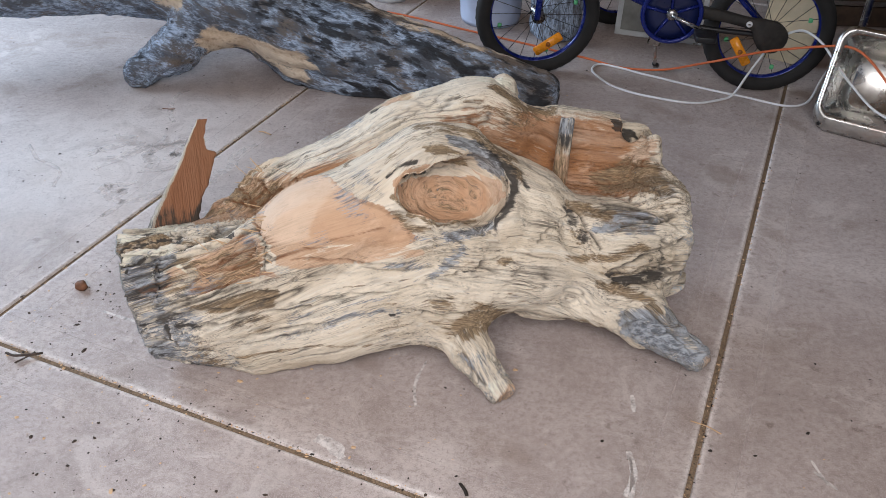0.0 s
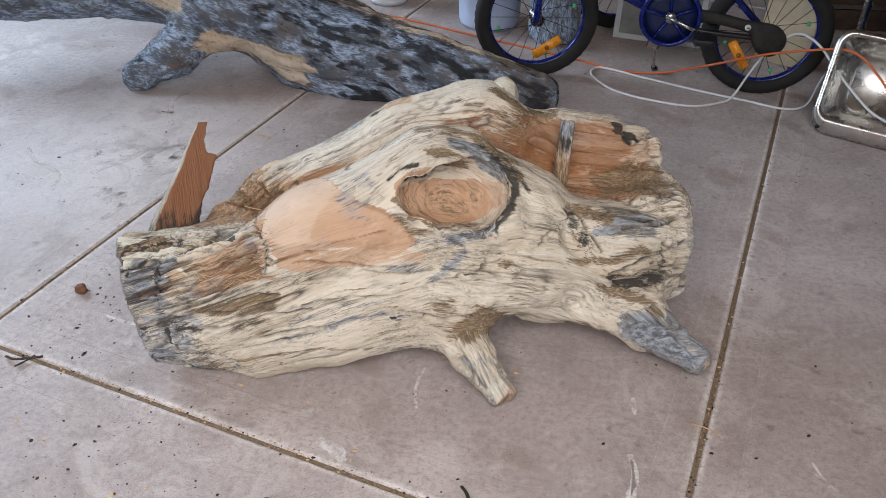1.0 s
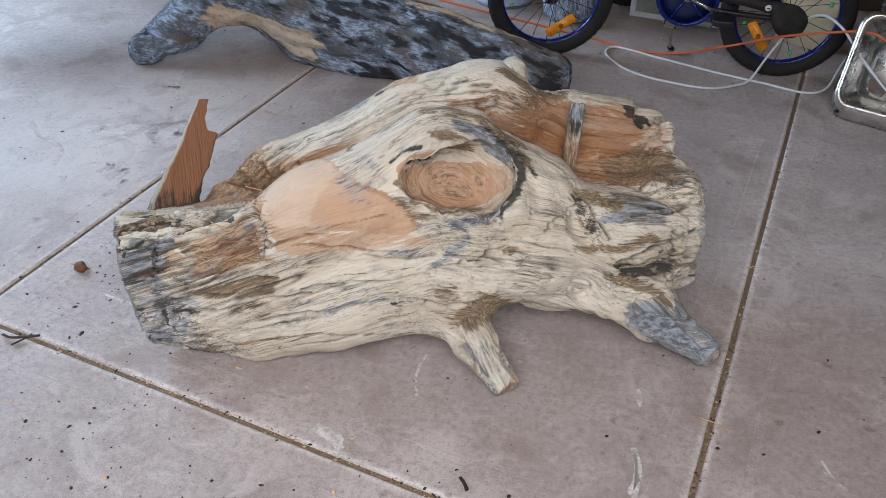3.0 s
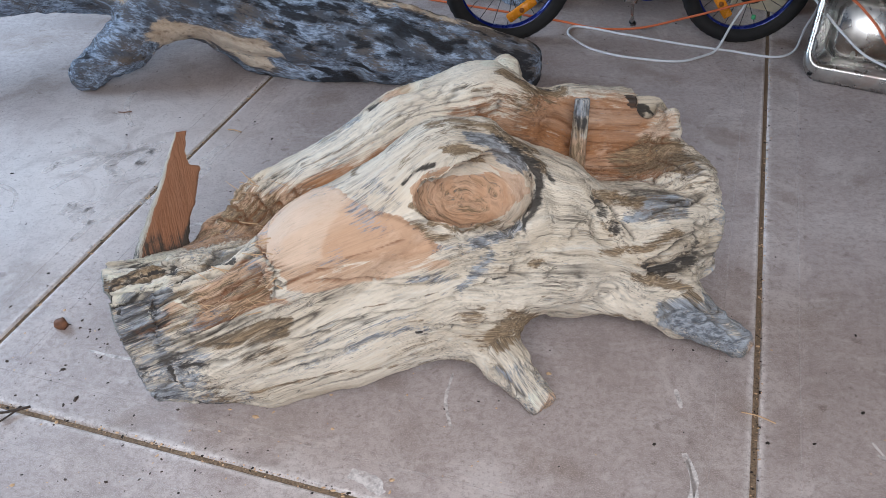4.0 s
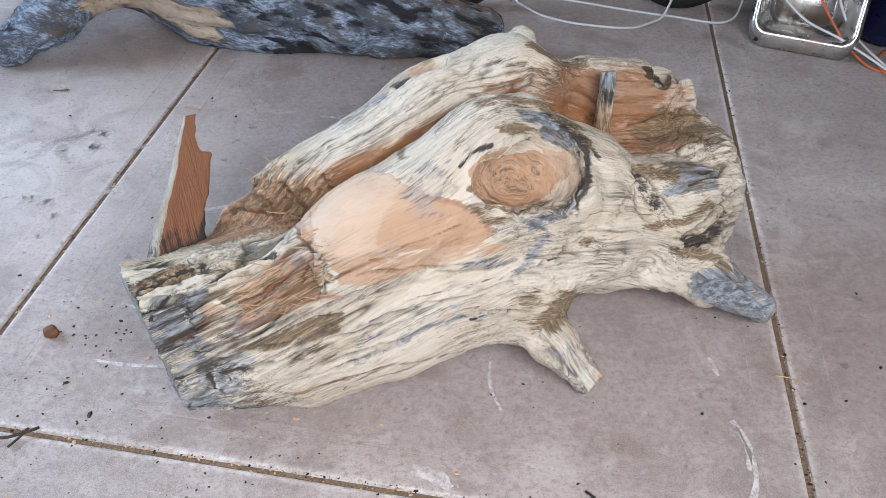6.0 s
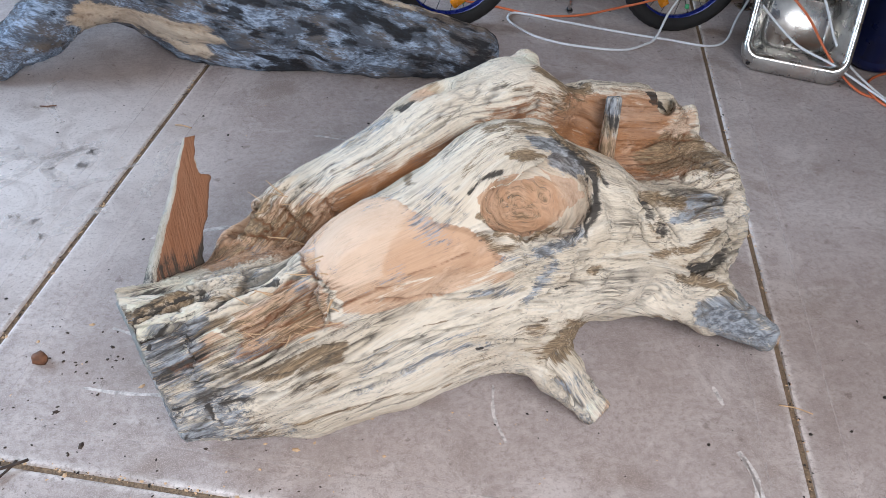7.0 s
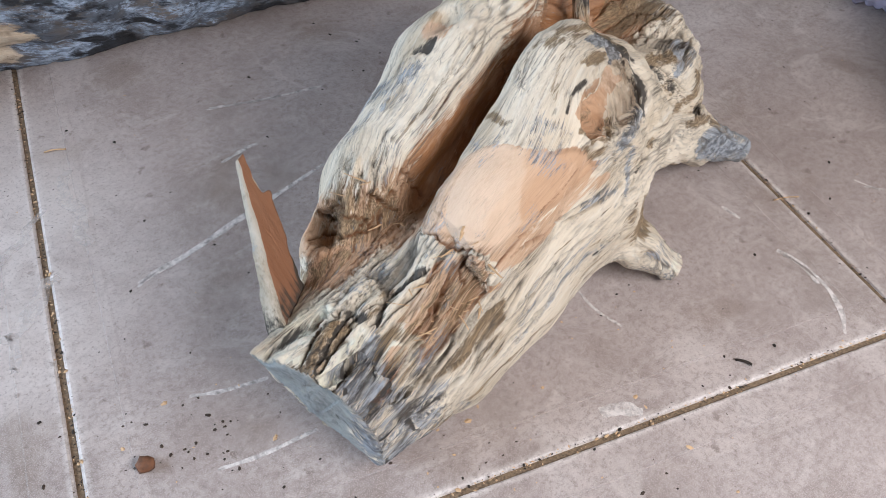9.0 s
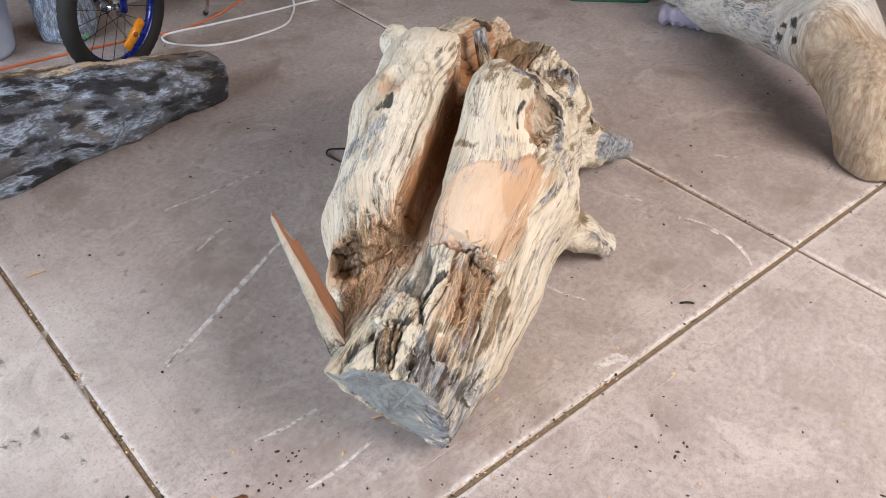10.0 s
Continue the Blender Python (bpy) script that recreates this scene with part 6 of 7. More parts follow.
def bicycle():
    base = Vector((0.325, 3.335, 0))
    yaw = math.degrees(math.atan2(3.265 - 3.335, 1.18 - 0.325))
    thing = empty("bicycle", base, "small blue and black children's bicycle standing on its kickstand", "bicycle")
    thing.rotation_euler = (0, 0, radians(yaw))
    L = math.hypot(0.855, 0.07)
    wheel(thing, 0, 0, 10, -67, 35)
    wheel(thing, L, 0, 0, -137, -55)
    bb = Vector((0.485, 0, 0.275))
    for name, pts, r in (("fork", [(0.0, -0.055, R_WHEEL), (0.01, -0.056, 0.34), (0.05, -0.045, 0.47), (0.06, 0, 0.50)], 0.012), ("fork", [(0.0, 0.055, R_WHEEL), (0.01, 0.056, 0.34), (0.05, 0.045, 0.47), (0.06, 0, 0.50)], 0.012)):
        part(name, tube(spline(pts, 5), r, 12), BLUE, thing, "blue painted fork blade")
    part("head_tube", tube([(0.055, 0, 0.48), (0.085, 0, 0.62)], 0.020, 14), BLUE, thing)
    part("down_tube", tube(spline([(0.07, 0, 0.53), (0.27, 0, 0.37), tuple(bb)], 6), 0.019, 14), BLUE, thing)
    part("seat_tube", tube([tuple(bb), (0.60, 0, 0.52)], 0.017, 14), BLUE, thing)
    part("top_tube", tube([(0.08, 0, 0.59), (0.59, 0, 0.48)], 0.016, 14), BLUE, thing)
    for s in (-0.06, 0.06):
        part("chain_stay", tube(spline([(bb.x, s * 0.5, bb.z), (0.60, s, 0.25), (L, s, R_WHEEL)], 5), 0.010, 10), BLACK, thing, "black chain stay")
        part("seat_stay", tube([(0.59, s * 0.5, 0.48), (L, s, R_WHEEL)], 0.008, 10), BLUE, thing)
    # chain guard with its badge, chain wheel, cranks and pedal
    outline = [(0.58, 0.335), (0.66, 0.325), (0.76, 0.305), (0.82, 0.300), (0.875, 0.290), (0.910, 0.255), (0.908, 0.212), (0.875, 0.180), (0.825, 0.186), (0.795, 0.222), (0.775, 0.262), (0.68, 0.285), (0.59, 0.298)]
    outline = [(p.x, p.y) for p in spline([(a, b, 0) for a, b in outline + outline[:1]], 4)][:-1]
    rings = [[((x - 0.80) * (1 - i) + 0.80, yy, (z - 0.26) * (1 - i) + 0.26) for x, z in outline] for i, yy in ((0.02, -0.064), (0.0, -0.07), (0.0, -0.084), (0.05, -0.09))]
    guard = part("chain_guard", rings_mesh(rings, True, True), DUSTY, thing, "dusty black plastic chain guard")
    badge = part("badge", lathe([(0.011, -0.002), (0.011, 0.002), (0.009, 0.003)], 20, "Y"), WHITE, guard, "round white badge with a dark bar")
    badge.location = (0.765, -0.093, 0.285)
    part("badge_bar", softbox(0.010, 0.002, 0.003, 0.0005), BLACK, badge).location = (0, -0.004, -0.0015)
    ring = part("chain_wheel", lathe([(0.096, -0.006), (0.108, -0.008), (0.112, 0.0), (0.108, 0.008), (0.096, 0.006), (0.096, -0.006)], 56, "Y", False), BLUE, thing, "blue chain wheel ring")
    ring.location = bb + Vector((0.0, -0.098, 0.03))
    part("cover", lathe([(0.0, 0.010), (0.06, 0.011), (0.097, 0.007), (0.097, 0.011), (0.0, 0.014)], 40, "Y", False), NAVY, ring, "dark blue disc behind the chain wheel")
    for k in range(5):
        a = 2 * math.pi * k / 5 + 0.4
        part("spider_arm", tube([(0.012 * math.cos(a), 0, 0.012 * math.sin(a)), (0.1 * math.cos(a), 0, 0.1 * math.sin(a))], 0.006, 8), BLUE, ring)
    part("bolt", lathe([(0.019, -0.012), (0.021, -0.006), (0.021, 0.006), (0.012, 0.012)], 24, "Y"), CHROME, ring, "chrome crank bolt")
    crank = part("crank", tube([(0, 0, 0), (0.06, -0.008, -0.022), (0.118, -0.012, -0.045)], 0.008, 10), CHROME, thing, "chrome crank arm")
    crank.location = ring.location + Vector((0, -0.014, 0))
    pedal = part("pedal", softbox(0.075, 0.09, 0.022, 0.004), BLACK, crank, "black block pedal")
    pedal.location = (0.118, -0.065, -0.056)
    stand = part("kickstand", tube(spline([(0.455, 0.03, 0.19), (0.47, 0.07, 0.10), (0.485, 0.115, 0.012)], 4), 0.007, 10), STEEL, thing, "steel kickstand with a black foot")
    part("foot", tube([(0.48, 0.105, 0.03), (0.495, 0.13, 0.012)], 0.010, 10), BLACK, stand)
    plate = part("bracket", softbox(0.05, 0.02, 0.06, 0.004), STEEL, thing, "crumpled foil-bright bracket")
    plate.matrix_basis = pose(0.455, 0.05, 0.13, 15, 10, 0)


bicycle()


# ---- steel sink bowl leaning on its side ----
def sink():
    o = Vector((1.285, 2.925, 0.056))
    u, w = Vector((0.87, -0.493, 0)).normalized(), Vector((0.22, 0.40, 0.88)).normalized()
    n = u.cross(w).normalized()
    thing = empty("sink", o - Vector((0, 0, 0.046)), "dull stainless steel sink bowl tipped up on the concrete, rust stained", "sink")
    W, H = 0.36, 0.33
    rings = []
    for ins, dep, rad, drop in ((0.012, -0.10, 0.05, 0), (0.0, -0.085, 0.055, 0.015), (-0.004, -0.055, 0.06, 0.030), (-0.005, -0.044, 0.06, 0.031), (-0.004, -0.030, 0.06, 0.022), (-0.002, -0.017, 0.058, 0.010), (0.006, -0.010, 0.05, 0.002), (0.014, -0.009, 0.045, 0), (0.020, -0.014, 0.04, 0), (0.028, -0.03, 0.04, 0), (0.040, -0.065, 0.045, 0), (0.048, -0.075, 0.05, 0), (0.056, -0.11, 0.05, 0), (0.066, -0.185, 0.05, 0), (0.08, -0.198, 0.04, 0)):
        ring = [o + u * (x + ins) + w * (y + ins - drop * max(0, 1 - 4 * y / H)) + n * dep for x, y in rounded(W - 2 * ins, H - 2 * ins, rad, 7)]
        rings.append([p - thing.location for p in ring])
    bowl = part("bowl", rings_mesh(rings, False, True), SINK, thing)
    sol = bowl.modifiers.new("thickness", "SOLIDIFY")
    sol.thickness, sol.offset = 0.0012, -1
    hole = part("screw_hole", lathe([(0.008, -0.001), (0.008, 0.001), (0.006, 0.0015)], 16), BLACK, thing, "dark screw hole")
    hole.matrix_basis = look(o + u * 0.030 - w * 0.016 + n * -0.026 - thing.location, o + u * 0.030 - w * 0.8 + n * 0.7 - thing.location)


sink()


def bin_tub():
    thing = empty("storage_bin", (1.98, 3.10, 0.0), "dark navy plastic storage bin on the concrete beside the sink", "bin")
    rings = []
    w0, d0 = 0.52, 0.46
    for g, z, r in ((-0.03, 0.004, 0.05), (-0.008, 0.012, 0.07), (0.0, 0.035, 0.08), (0.025, 0.40, 0.085), (0.045, 0.402, 0.09), (0.047, 0.43, 0.09), (0.035, 0.44, 0.085), (0.02, 0.43, 0.08), (0.0, 0.05, 0.07), (-0.03, 0.03, 0.05)):
        ww, dd = w0 + 2 * g, d0 + 2 * g
        rings.append([(x - ww / 2, y - dd / 2, z) for x, y in rounded(ww, dd, r, 6)])
    part("body", rings_mesh(rings, True, True), NAVY, thing)
    thing.rotation_euler = (0, 0, radians(9))


bin_tub()


def bucket(x, y, r, h, label, material, name="bucket"):
    thing = empty(name, (x, y, 0), label, name)
    part("pail", lathe([(r * 0.80, 0.004), (r * 0.86, 0.0), (r * 0.90, 0.02), (r, h - 0.02), (r * 1.05, h - 0.018), (r * 1.05, h), (r * 0.98, h), (r * 0.86, 0.03), (0.0, 0.025)], 56), material, thing)
    pts = [(r * 1.06 * math.cos(a), r * 0.5 * math.sin(a) * -1, h - 0.03 - 0.09 * math.sin(a)) for a in (math.pi * k / 16 for k in range(17))]
    part("handle", tube(pts, 0.003, 8), STEEL, thing, "wire handle")


bucket(0.15, 3.91, 0.15, 0.30, "pale blue white plastic bucket on the concrete", PALEBLUE)
bucket(-0.33, 4.14, 0.10, 0.2, "small white plastic pail on the concrete", WHITE, "pail")


def leaning(name, a, b, height, thick, lean, material, label, category, frame_w=0.0, inner=None):
    """A board standing on the line from a to b, leaning back."""
    a, b = Vector((*a, 0.0)), Vector((*b, 0.0))
    thing = empty(name, (a + b) / 2, label, category)
    u = (b - a).normalized()
    L = (b - a).length
    thing.rotation_euler = (radians(-lean), 0, math.atan2(u.y, u.x))
    if frame_w:
        for x0, x1, z0, z1 in ((-L / 2, L / 2, 0, frame_w), (-L / 2, L / 2, height - frame_w, height), (-L / 2, -L / 2 + frame_w, frame_w, height - frame_w), (L / 2 - frame_w, L / 2, frame_w, height - frame_w)):
            part("rail", box(x0, x1, -thick / 2, thick / 2, z0, z1), inner, thing, "bright aluminium rail", smooth=False)
        part("panel", box(-L / 2 + frame_w, L / 2 - frame_w, -thick / 4, thick / 4, frame_w, height - frame_w), material, thing, smooth=False)
    else:
        part("board", softbox(L, thick, height, 0.002), material, thing, smooth=False)
    return thing


leaning("window_frame", (0.70, 3.80), (1.06, 3.70), 0.7, 0.03, 8, GREYPANEL, "grey panel in a bright aluminium frame leaning up", "frame", 0.022, ALU)
leaning("plywood_board", (1.27, 3.62), (1.45, 3.50), 0.6, 0.018, 8, PLY, "pale plywood board leaning behind the bicycle", "board")
leaning("timber_post", (1.03, 3.86), (1.09, 3.86), 0.8, 0.06, 3, DARKWOOD, "dark timber offcut standing upright", "timber")


def crate():
    thing = empty("crate", (1.86, 4.25, 0), "dark brown slatted timber crate by the wall", "crate")
    for k in range(4):
        part("slat", softbox(0.6, 0.02, 0.09, 0.004), DARKWOOD, thing).location = (0, -0.25, 0.005 + 0.115 * k)
        part("slat", softbox(0.6, 0.02, 0.09, 0.004), DARKWOOD, thing).location = (0, 0.25, 0.005 + 0.115 * k)
    for sx in (-0.28, 0.28):
        for k in range(4):
            part("slat", softbox(0.02, 0.47, 0.09, 0.004), DARKWOOD, thing).location = (sx, 0, 0.005 + 0.115 * k)
        for sy in (-0.22, 0.22):
            part("post", softbox(0.035, 0.035, 0.46, 0.004), DARKWOOD, thing).location = (sx * 0.93, sy * 0.97, 0)


crate()
post = empty("steel_bracket", (1.60, 3.45, 0), "bent flat steel bracket standing behind the sink", "bracket")
part("upright", softbox(0.03, 0.008, 0.36, 0.002), STEEL, post)
part("base", softbox(0.09, 0.07, 0.006, 0.002), STEEL, post).location = (0.01, 0.0, 0)
bundle = empty("grey_stump", (0.42, 3.74, 0), "grey weathered wood offcut standing behind the wheel", "stump")
solid("offcut", (0.24, 3.56, -0.01), (0.64, 3.94, 0.5), 0.01, (((0.42, 3.74, 0.05, 0.10), (0.41, 3.76, 0.38, 0.085)), ((0.47, 3.72, 0.05, 0.06), (0.50, 3.73, 0.3, 0.05))), (), (((0, 0, -1), -0.002),), (0.42, 3.74, 0), bundle, GREYWOOD, (0, 0, 1), lambda v, n: {"raw": 0 * v[:, 0], "worn": 0 * v[:, 0] + 0.5, "slate": 0 * v[:, 0] + 0.7, "burnt_shade": 0 * v[:, 0] + 0.1}, 0.004)
# a second small wheel standing against the boards
spare = empty("spare_wheel", (0.72, 3.92, 0), "black spare bicycle wheel leaning behind", "wheel")
wheel(spare, 0, 0, 20, 60, 20)


# ---- cables on the floor ----
def cable(points, r, material, label):
    base = Vector(points[0])
    base.z = 0
    thing = empty("extension_cable", base, label, "cable")
    pts = spline([Vector(p) - base for p in points], 8)
    pts = [Vector((p.x + 0.003 * noise.noise((k * 0.21, 3, r * 900)), p.y + 0.003 * noise.noise((k * 0.21, 9, r * 900)), max(p.z, r))) for k, p in enumerate(pts)]
    part("lead", tube(pts, r, 10), material, thing)
    return thing


white_cable = cable(((1.98, 2.45, 0.004), (1.75, 2.54, 0.004), (1.69, 2.68, 0.02), (1.58, 2.80, 0.07), (1.47, 2.90, 0.11), (1.38, 3.00, 0.19), (1.33, 3.10, 0.25), (1.27, 3.18, 0.27), (1.20, 3.22, 0.21), (1.14, 3.23, 0.09),
       (1.06, 3.16, 0.006), (0.92, 3.10, 0.005), (0.76, 3.14, 0.005), (0.63, 3.22, 0.005), (0.565, 3.36, 0.005), (0.61, 3.43, 0.005), (0.76, 3.35, 0.005), (0.95, 3.25, 0.005), (1.13, 3.17, 0.005),
       (1.26, 3.11, 0.005), (1.345, 3.13, 0.02), (1.39, 3.16, 0.12), (1.43, 3.13, 0.25), (1.50, 3.06, 0.31), (1.57, 2.98, 0.25), (1.62, 2.86, 0.10), (1.70, 2.70, 0.02), (1.78, 2.58, 0.006), (2.0, 2.50, 0.006)), 0.0045, CABLEWHITE, "white extension cable looped loosely over the concrete and sink")
cable(((-0.9, 4.2, 0.004), (-0.45, 3.98, 0.004), (-0.2, 3.878, 0.004), (0.10, 3.72, 0.004), (0.51, 3.51, 0.004), (0.66, 3.415, 0.004), (0.82, 3.36, 0.02), (0.98, 3.26, 0.10), (1.14, 3.16, 0.19), (1.30, 3.08, 0.25), (1.41, 3.02, 0.27),
       (1.50, 2.94, 0.20), (1.58, 2.84, 0.08), (1.65, 2.73, 0.01), (1.75, 2.66, 0.006), (1.95, 2.66, 0.006), (2.02, 2.78, 0.006), (1.90, 2.86, 0.006), (1.74, 2.80, 0.006), (1.68, 2.66, 0.012), (1.76, 2.57, 0.006), (2.0, 2.56, 0.006)), 0.0045, CABLEORANGE, "orange extension cable trailing across the concrete")


plug = part("plug", softbox(0.03, 0.05, 0.026, 0.006, -0.003), WHITE, white_cable, "white three-pin plug")
plug.matrix_basis = pose(1.782 - 1.98, 2.355 - 2.45, 0.001, 0, 0, 20)
part("plug_lead", tube(spline([(1.782 - 1.98, 2.355 - 2.43, 0.016), (1.834 - 1.98, 2.399 - 2.45, 0.006), (0.0, 0.0, 0.005)], 6), 0.004, 8), CABLEWHITE, white_cable)


# ---- small things on the concrete ----
def pebble(name, x, y, r, material, label, category, squash=0.7):
    bm = bmesh.new()
    bmesh.ops.create_icosphere(bm, subdivisions=2, radius=r)
    for v in bm.verts:
        v.co *= 1 + 0.45 * noise.noise(v.co * (1.6 / r) + Vector((x * 9, y * 9, 0)))
        v.co.z = max(v.co.z * squash, -0.6 * r * squash)
    ob = part(name, bm, material, None)
    ob.location = (x, y, 0.6 * r * squash)
    ob.rotation_euler = (0, 0, x * 31)
    return tagged(ob, label, category)


pebble("wood_knot", -0.881, 1.822, 0.016, NUT, "small brown knot of wood lying on the concrete", "wood chip", 0.9)


def sliver(points, r, label, material, name="wood_sliver"):
    base = Vector((*points[0][:2], 0))
    thing = tagged(part(name, tube(spline([Vector(p) - base for p in points], 4), r, 6, flat=0.5), material, None), label, "wood chip")
    thing.location = base
    return thing


sliver(((0.615, 1.470, 0.004), (0.645, 1.456, 0.006), (0.675, 1.436, 0.004)), 0.0022, "thin pale wood sliver lying across a joint", CHIP)
sliver(((-0.955, 1.562, 0.006), (-0.93, 1.550, 0.010), (-0.90, 1.557, 0.008), (-0.87, 1.568, 0.006)), 0.0045, "dark bark twig lying over the joint", CRUMB, "twig")
sliver(((-0.92, 1.53, 0.006), (-0.90, 1.552, 0.007), (-0.89, 1.57, 0.006)), 0.003, "dark bark twig lying over the joint", CRUMB, "twig")
sliver(((-0.63, 2.72, 0.003), (-0.61, 2.715, 0.004), (-0.585, 2.70, 0.003)), 0.003, "pale wood sliver on the concrete", CHIP)
sliver(((-1.01, 2.86, 0.003), (-0.99, 2.855, 0.004), (-0.965, 2.86, 0.003)), 0.003, "small grey twig on the concrete", NUT, "twig")
sliver(((-0.575, 1.72, 0.004), (-0.565, 1.71, 0.006), (-0.55, 1.70, 0.004)), 0.004, "pale wood sliver beside the sawn end", CHIP)
sliver(((0.118, 1.262, 0.003), (0.128, 1.245, 0.005), (0.133, 1.232, 0.003)), 0.004, "black crumb of bark on the concrete", BARK, "bark_crumb")
hook = [(0.300, 2.356, 0.004), (0.277, 2.387, 0.006), (0.255, 2.412, 0.008), (0.236, 2.414, 0.008), (0.223, 2.398, 0.006), (0.219, 2.366, 0.004), (0.217, 2.338, 0.004), (0.221, 2.318, 0.004)]
tagged(part("wire_hook", tube(spline(hook, 5), 0.003, 8), BLACK, None), "bent dark wire hook on the concrete behind the stump", "hook")


def bottle():
    thing = empty("plastic_bottle", (1.66, 1.58, 0), "crushed clear violet plastic bottle under the arched log", "bottle")
    bm = bmesh.new()
    prof = [(0.004, 0.0), (0.034, 0.004), (0.042, 0.02)] + [(0.036 + 0.006 * math.cos(k * 1.9), 0.03 + 0.01 * k) for k in range(15)] + [(0.02, 0.20), (0.014, 0.22)]
    b = lathe(prof, 36)
    for v in b.verts:
        v.co.x *= 1 + 0.5 * noise.noise(v.co * 34)
        v.co.y *= 1 + 0.35 * noise.noise(v.co * 30 + Vector((5, 0, 0)))
    bm.free()
    ob = part("body", b, CLEAR, thing)
    ob.matrix_basis = Matrix.Translation((0.055, 0.265, 0.045)) @ pose(0, 0, 0, 90, 0, 8)


bottle()
pad = empty("green_mat", (1.95, 2.16, 0), "dark green folded mat on the concrete", "mat")
part("fold", softbox(0.30, 0.34, 0.02, 0.006), GREEN, pad).rotation_euler = (0, 0, 0.5)
part("fold", softbox(0.28, 0.30, 0.02, 0.006), GREEN, pad).matrix_basis = pose(0.01, 0.01, 0.0205, 0, 0, 33)


# grit and bark crumbs, too many to count
def grit(name, count, sizes, where, material, label):
    verts, faces = [], []
    for k in range(count):
        x, y = where()
        r = random.uniform(*sizes) * random.choice((0.6, 1, 1, 1.7))
        st = random.uniform(1, 1.9)
        a = random.uniform(0, 6.28)
        i = len(verts)
        hgt = r * random.uniform(0.5, 1.0)
        for q in range(5):
            t = a + q * 1.2566
            rr = r * random.uniform(0.7, 1.2)
            px_, py_ = rr * st * math.cos(t - a), rr * math.sin(t - a)
            verts.append((x + px_ * math.cos(a) - py_ * math.sin(a), y + px_ * math.sin(a) + py_ * math.cos(a), 0.0005))
        verts.append((x + random.uniform(-r, r) * 0.4, y + random.uniform(-r, r) * 0.4, hgt))
        for q in range(5):
            faces.append((i + q, i + (q + 1) % 5, i + 5))
    me = bpy.data.meshes.new(name)
    me.from_pydata(verts, [], faces)
    return tagged(from_mesh(name, me, material), label, "debris", kind="stuff")


def around(cx, cy, sx, sy):
    return lambda: (random.gauss(cx, sx), random.gauss(cy, sy))


def anywhere():
    return random.uniform(-2.2, 2.2), random.uniform(0.5, 4.2)


grit("bark_crumbs", 70, (0.0012, 0.0032), around(-0.84, 1.78, 0.10, 0.12), CRUMB, "dark bark crumbs scattered on the concrete")
grit("bark_crumbs", 260, (0.001, 0.0026), around(-0.75, 1.2, 0.38, 0.22), CRUMB, "dark bark crumbs scattered on the concrete")
grit("grit", 900, (0.0008, 0.0026), anywhere, BARK, "fine dark grit scattered on the concrete")
grit("sawdust", 160, (0.001, 0.003), around(-0.6, 1.5, 0.4, 0.25), CHIP, "pale wood chips scattered on the concrete")
grit("sawdust", 120, (0.001, 0.0025), anywhere, CHIP, "pale wood chips scattered on the concrete")


def in_joint():
    k = random.random()
    if k < 0.4:
        a, b = (-1.06, 1.63), (0.95, 0.90)
    elif k < 0.7:
        a, b = (-1.06, 1.63), (-0.5, 3.2)
    else:
        a, b = (0.5, 1.07), (1.26, 3.12)
    t = random.random()
    return a[0] + (b[0] - a[0]) * t + random.gauss(0, 0.004), a[1] + (b[1] - a[1]) * t + random.gauss(0, 0.004)


grit("joint_litter", 520, (0.0008, 0.002), in_joint, CHIP, "wood crumbs and sand caught in the joints")
grit("joint_litter", 420, (0.0008, 0.002), in_joint, BARK, "wood crumbs and sand caught in the joints")


# chalky drag marks and a hairline crack on the slabs
def mark(points, width, material, label, name="scrape"):
    pts = [Vector(p) for p in spline([(*p, 0.0) for p in points], 6)]
    bm = bmesh.new()
    rows = []
    for k, p in enumerate(pts):
        t = (pts[min(k + 1, len(pts) - 1)] - pts[max(k - 1, 0)]).normalized()
        s = Vector((-t.y, t.x, 0)) * width * (0.6 + 0.4 * math.sin(math.pi * k / (len(pts) - 1))) * (1 + 0.5 * noise.noise((k * 0.5, width * 99, 0)))
        rows.append((bm.verts.new(p - s + Vector((0, 0, 0.0012))), bm.verts.new(p + s + Vector((0, 0, 0.0012)))))
    for a, b in zip(rows, rows[1:]):
        bm.faces.new((a[0], b[0], b[1], a[1]))
    tagged(part(name, bm, material, None), label, "scrape", kind="structure")


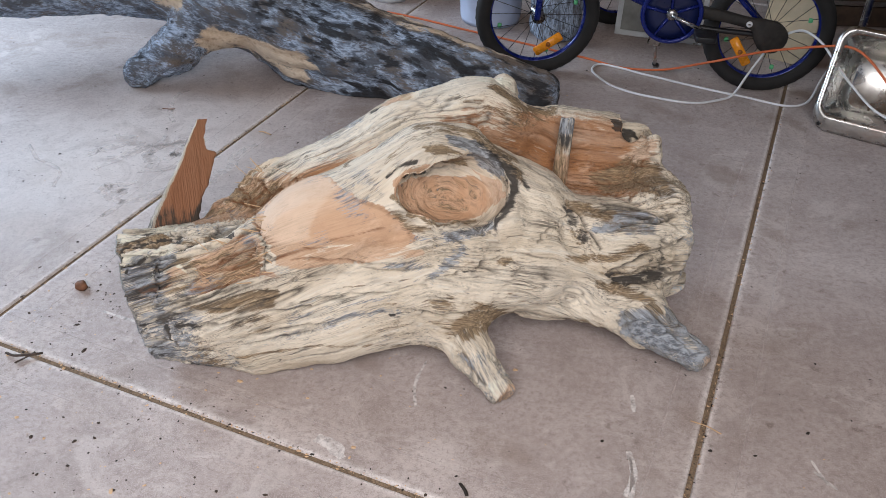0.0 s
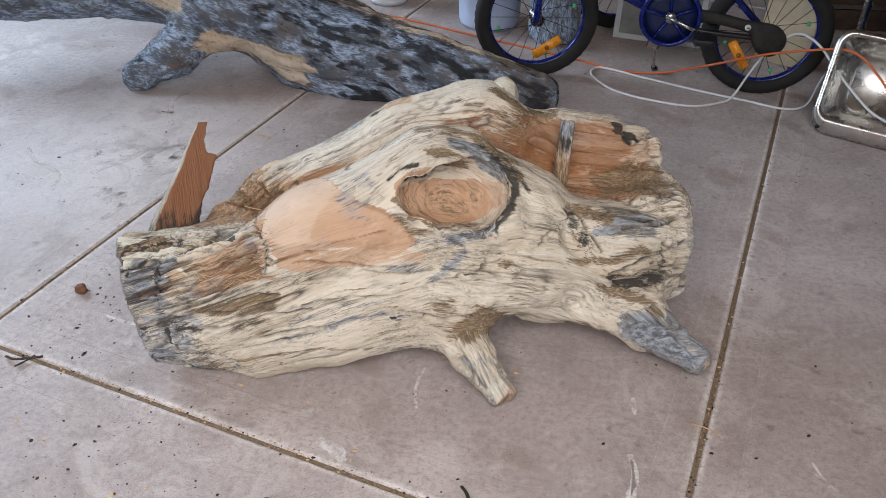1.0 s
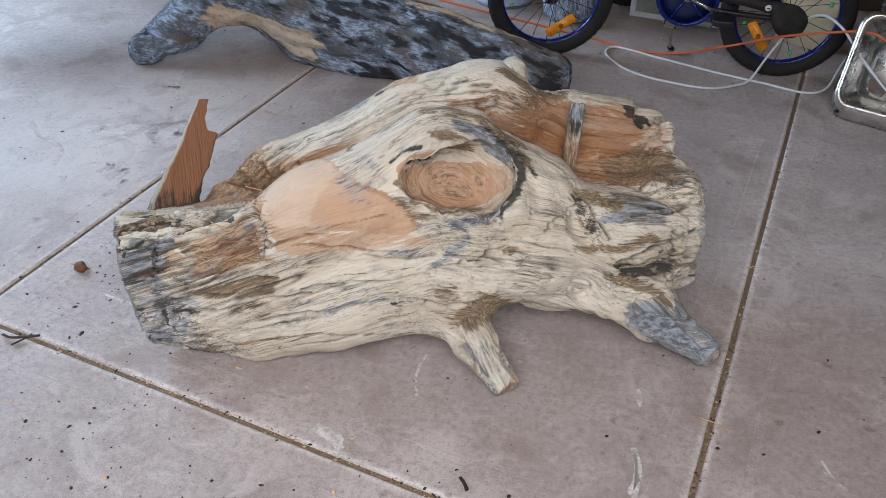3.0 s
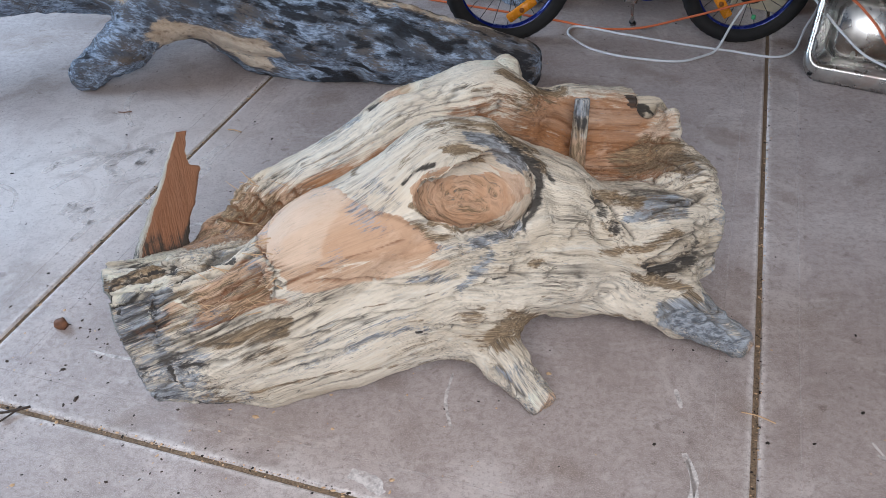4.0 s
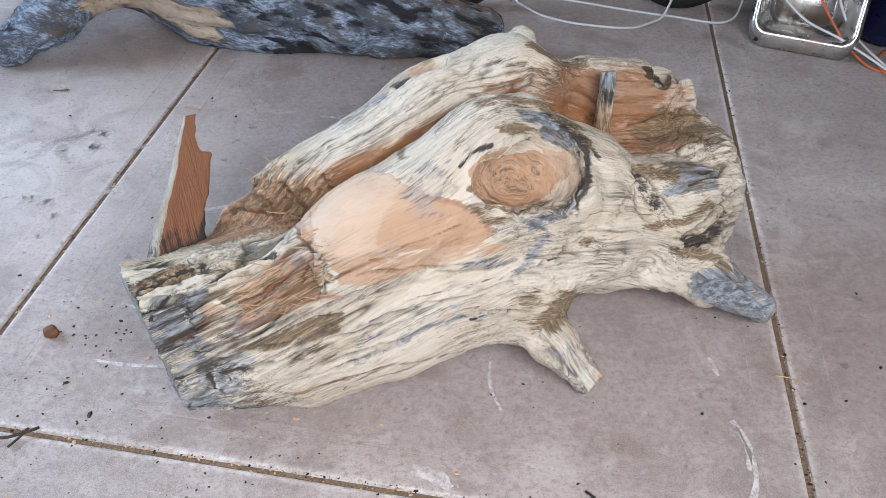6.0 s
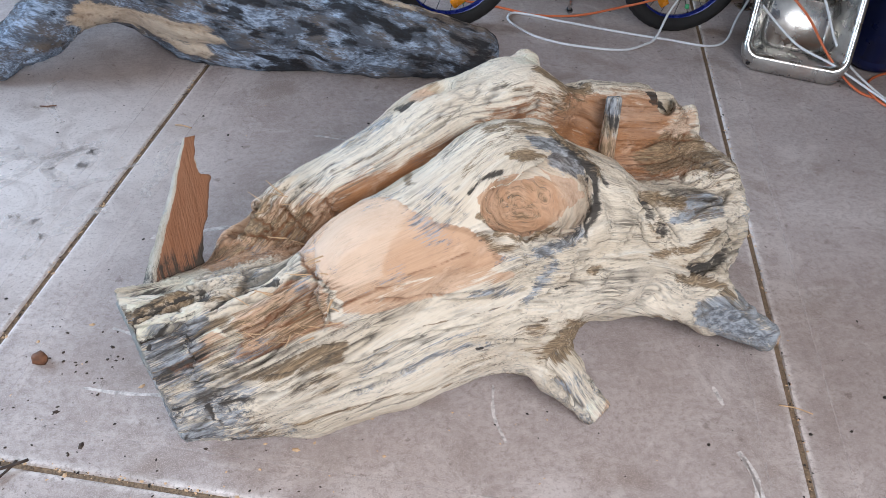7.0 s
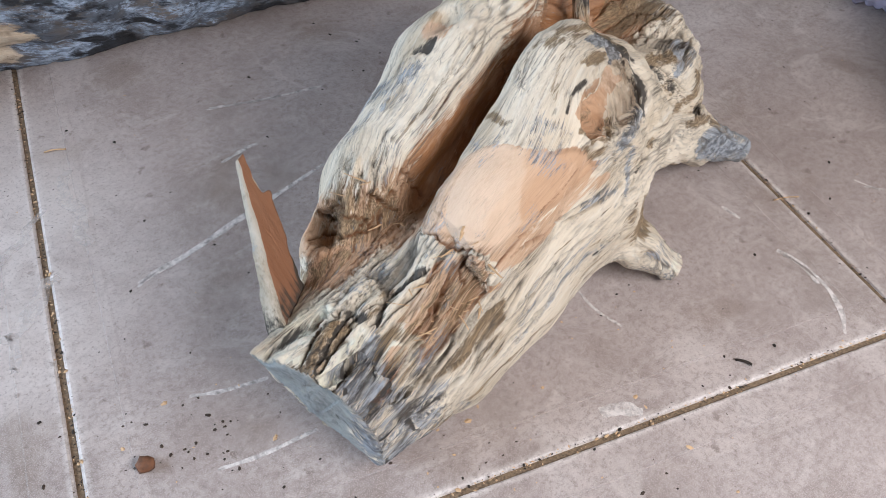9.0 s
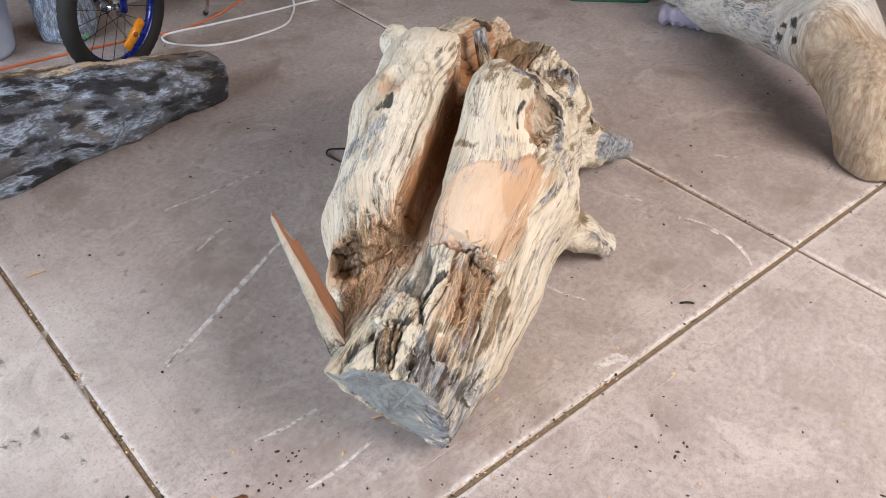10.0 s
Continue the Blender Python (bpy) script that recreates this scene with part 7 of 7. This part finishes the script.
SCRAPES = (
    (0.004, (-0.675, 2.207), (-0.556, 2.216), (-0.397, 2.238), (-0.139, 2.270)),
    (0.0025, (-0.232, 2.631), (-0.111, 2.579), (0.055, 2.529)),
    (0.003, (0.470, 1.360), (0.462, 1.261), (0.418, 1.188), (0.360, 1.144)),
    (0.0025, (-0.747, 1.898), (-0.692, 1.868), (-0.613, 1.838)),
    (0.0025, (-0.793, 1.735), (-0.716, 1.708), (-0.613, 1.687)),
    (0.003, (0.497, 1.543), (0.495, 1.490)),
    (0.004, (0.447, 1.255), (0.473, 1.314), (0.469, 1.374)),
    (0.002, (0.025, 1.618), (0.005, 1.540), (0.011, 1.469)),
    (0.009, (-0.191, 1.363), (-0.151, 1.342), (-0.128, 1.310)),
    (0.002, (-0.241, 2.628), (-0.159, 2.598), (-0.071, 2.561)),
    (0.0025, (-0.681, 2.199), (-0.636, 2.215), (-0.591, 2.218)),
    (0.002, (0.850, 1.380), (0.865, 1.314)),
    (0.003, (-0.328, 2.427), (-0.250, 2.437), (-0.219, 2.434)),
    (0.002, (0.847, 1.348), (0.881, 1.304)),
)
for pts in SCRAPES:
    mark(pts[1:], pts[0] * 1.9, CHALK, "chalky white drag scrape on the concrete")
# broad smears of cement skin on the slab behind the stump
for k in range(16):
    cx, cy, a = random.gauss(-0.86, 0.13), random.gauss(2.52, 0.16), random.uniform(0.3, 2.4)
    L, bend = random.uniform(0.05, 0.17), random.uniform(-0.3, 0.3)
    pts = [(cx + L * t * math.cos(a + bend * t) + random.gauss(0, 0.012), cy + L * t * math.sin(a + bend * t) + random.gauss(0, 0.012)) for t in (-1, -0.6, -0.2, 0.2, 0.6, 1)]
    mark(pts, random.uniform(0.006, 0.022), SMEAR, "pale cement smear on the concrete", "smear")
# trowelled margins beside the joints
for (ax, ay), (bx, by) in (((-1.06, 1.63), (0.48, 1.07)), ((-1.06, 1.63), (-0.55, 3.05)), ((0.53, 1.15), (1.22, 3.0)), ((0.52, 1.05), (1.0, 0.88))):
    d = Vector((bx - ax, by - ay, 0)).normalized()
    for off in (-0.085, 0.085):
        q = Vector((-d.y, d.x, 0)) * off
        pts = [(ax + q.x + (bx - ax) * k / 6, ay + q.y + (by - ay) * k / 6) for k in range(7)]
        mark(pts, 0.0016, FAINT, "faint trowelled line beside the joint", "trowel_line")
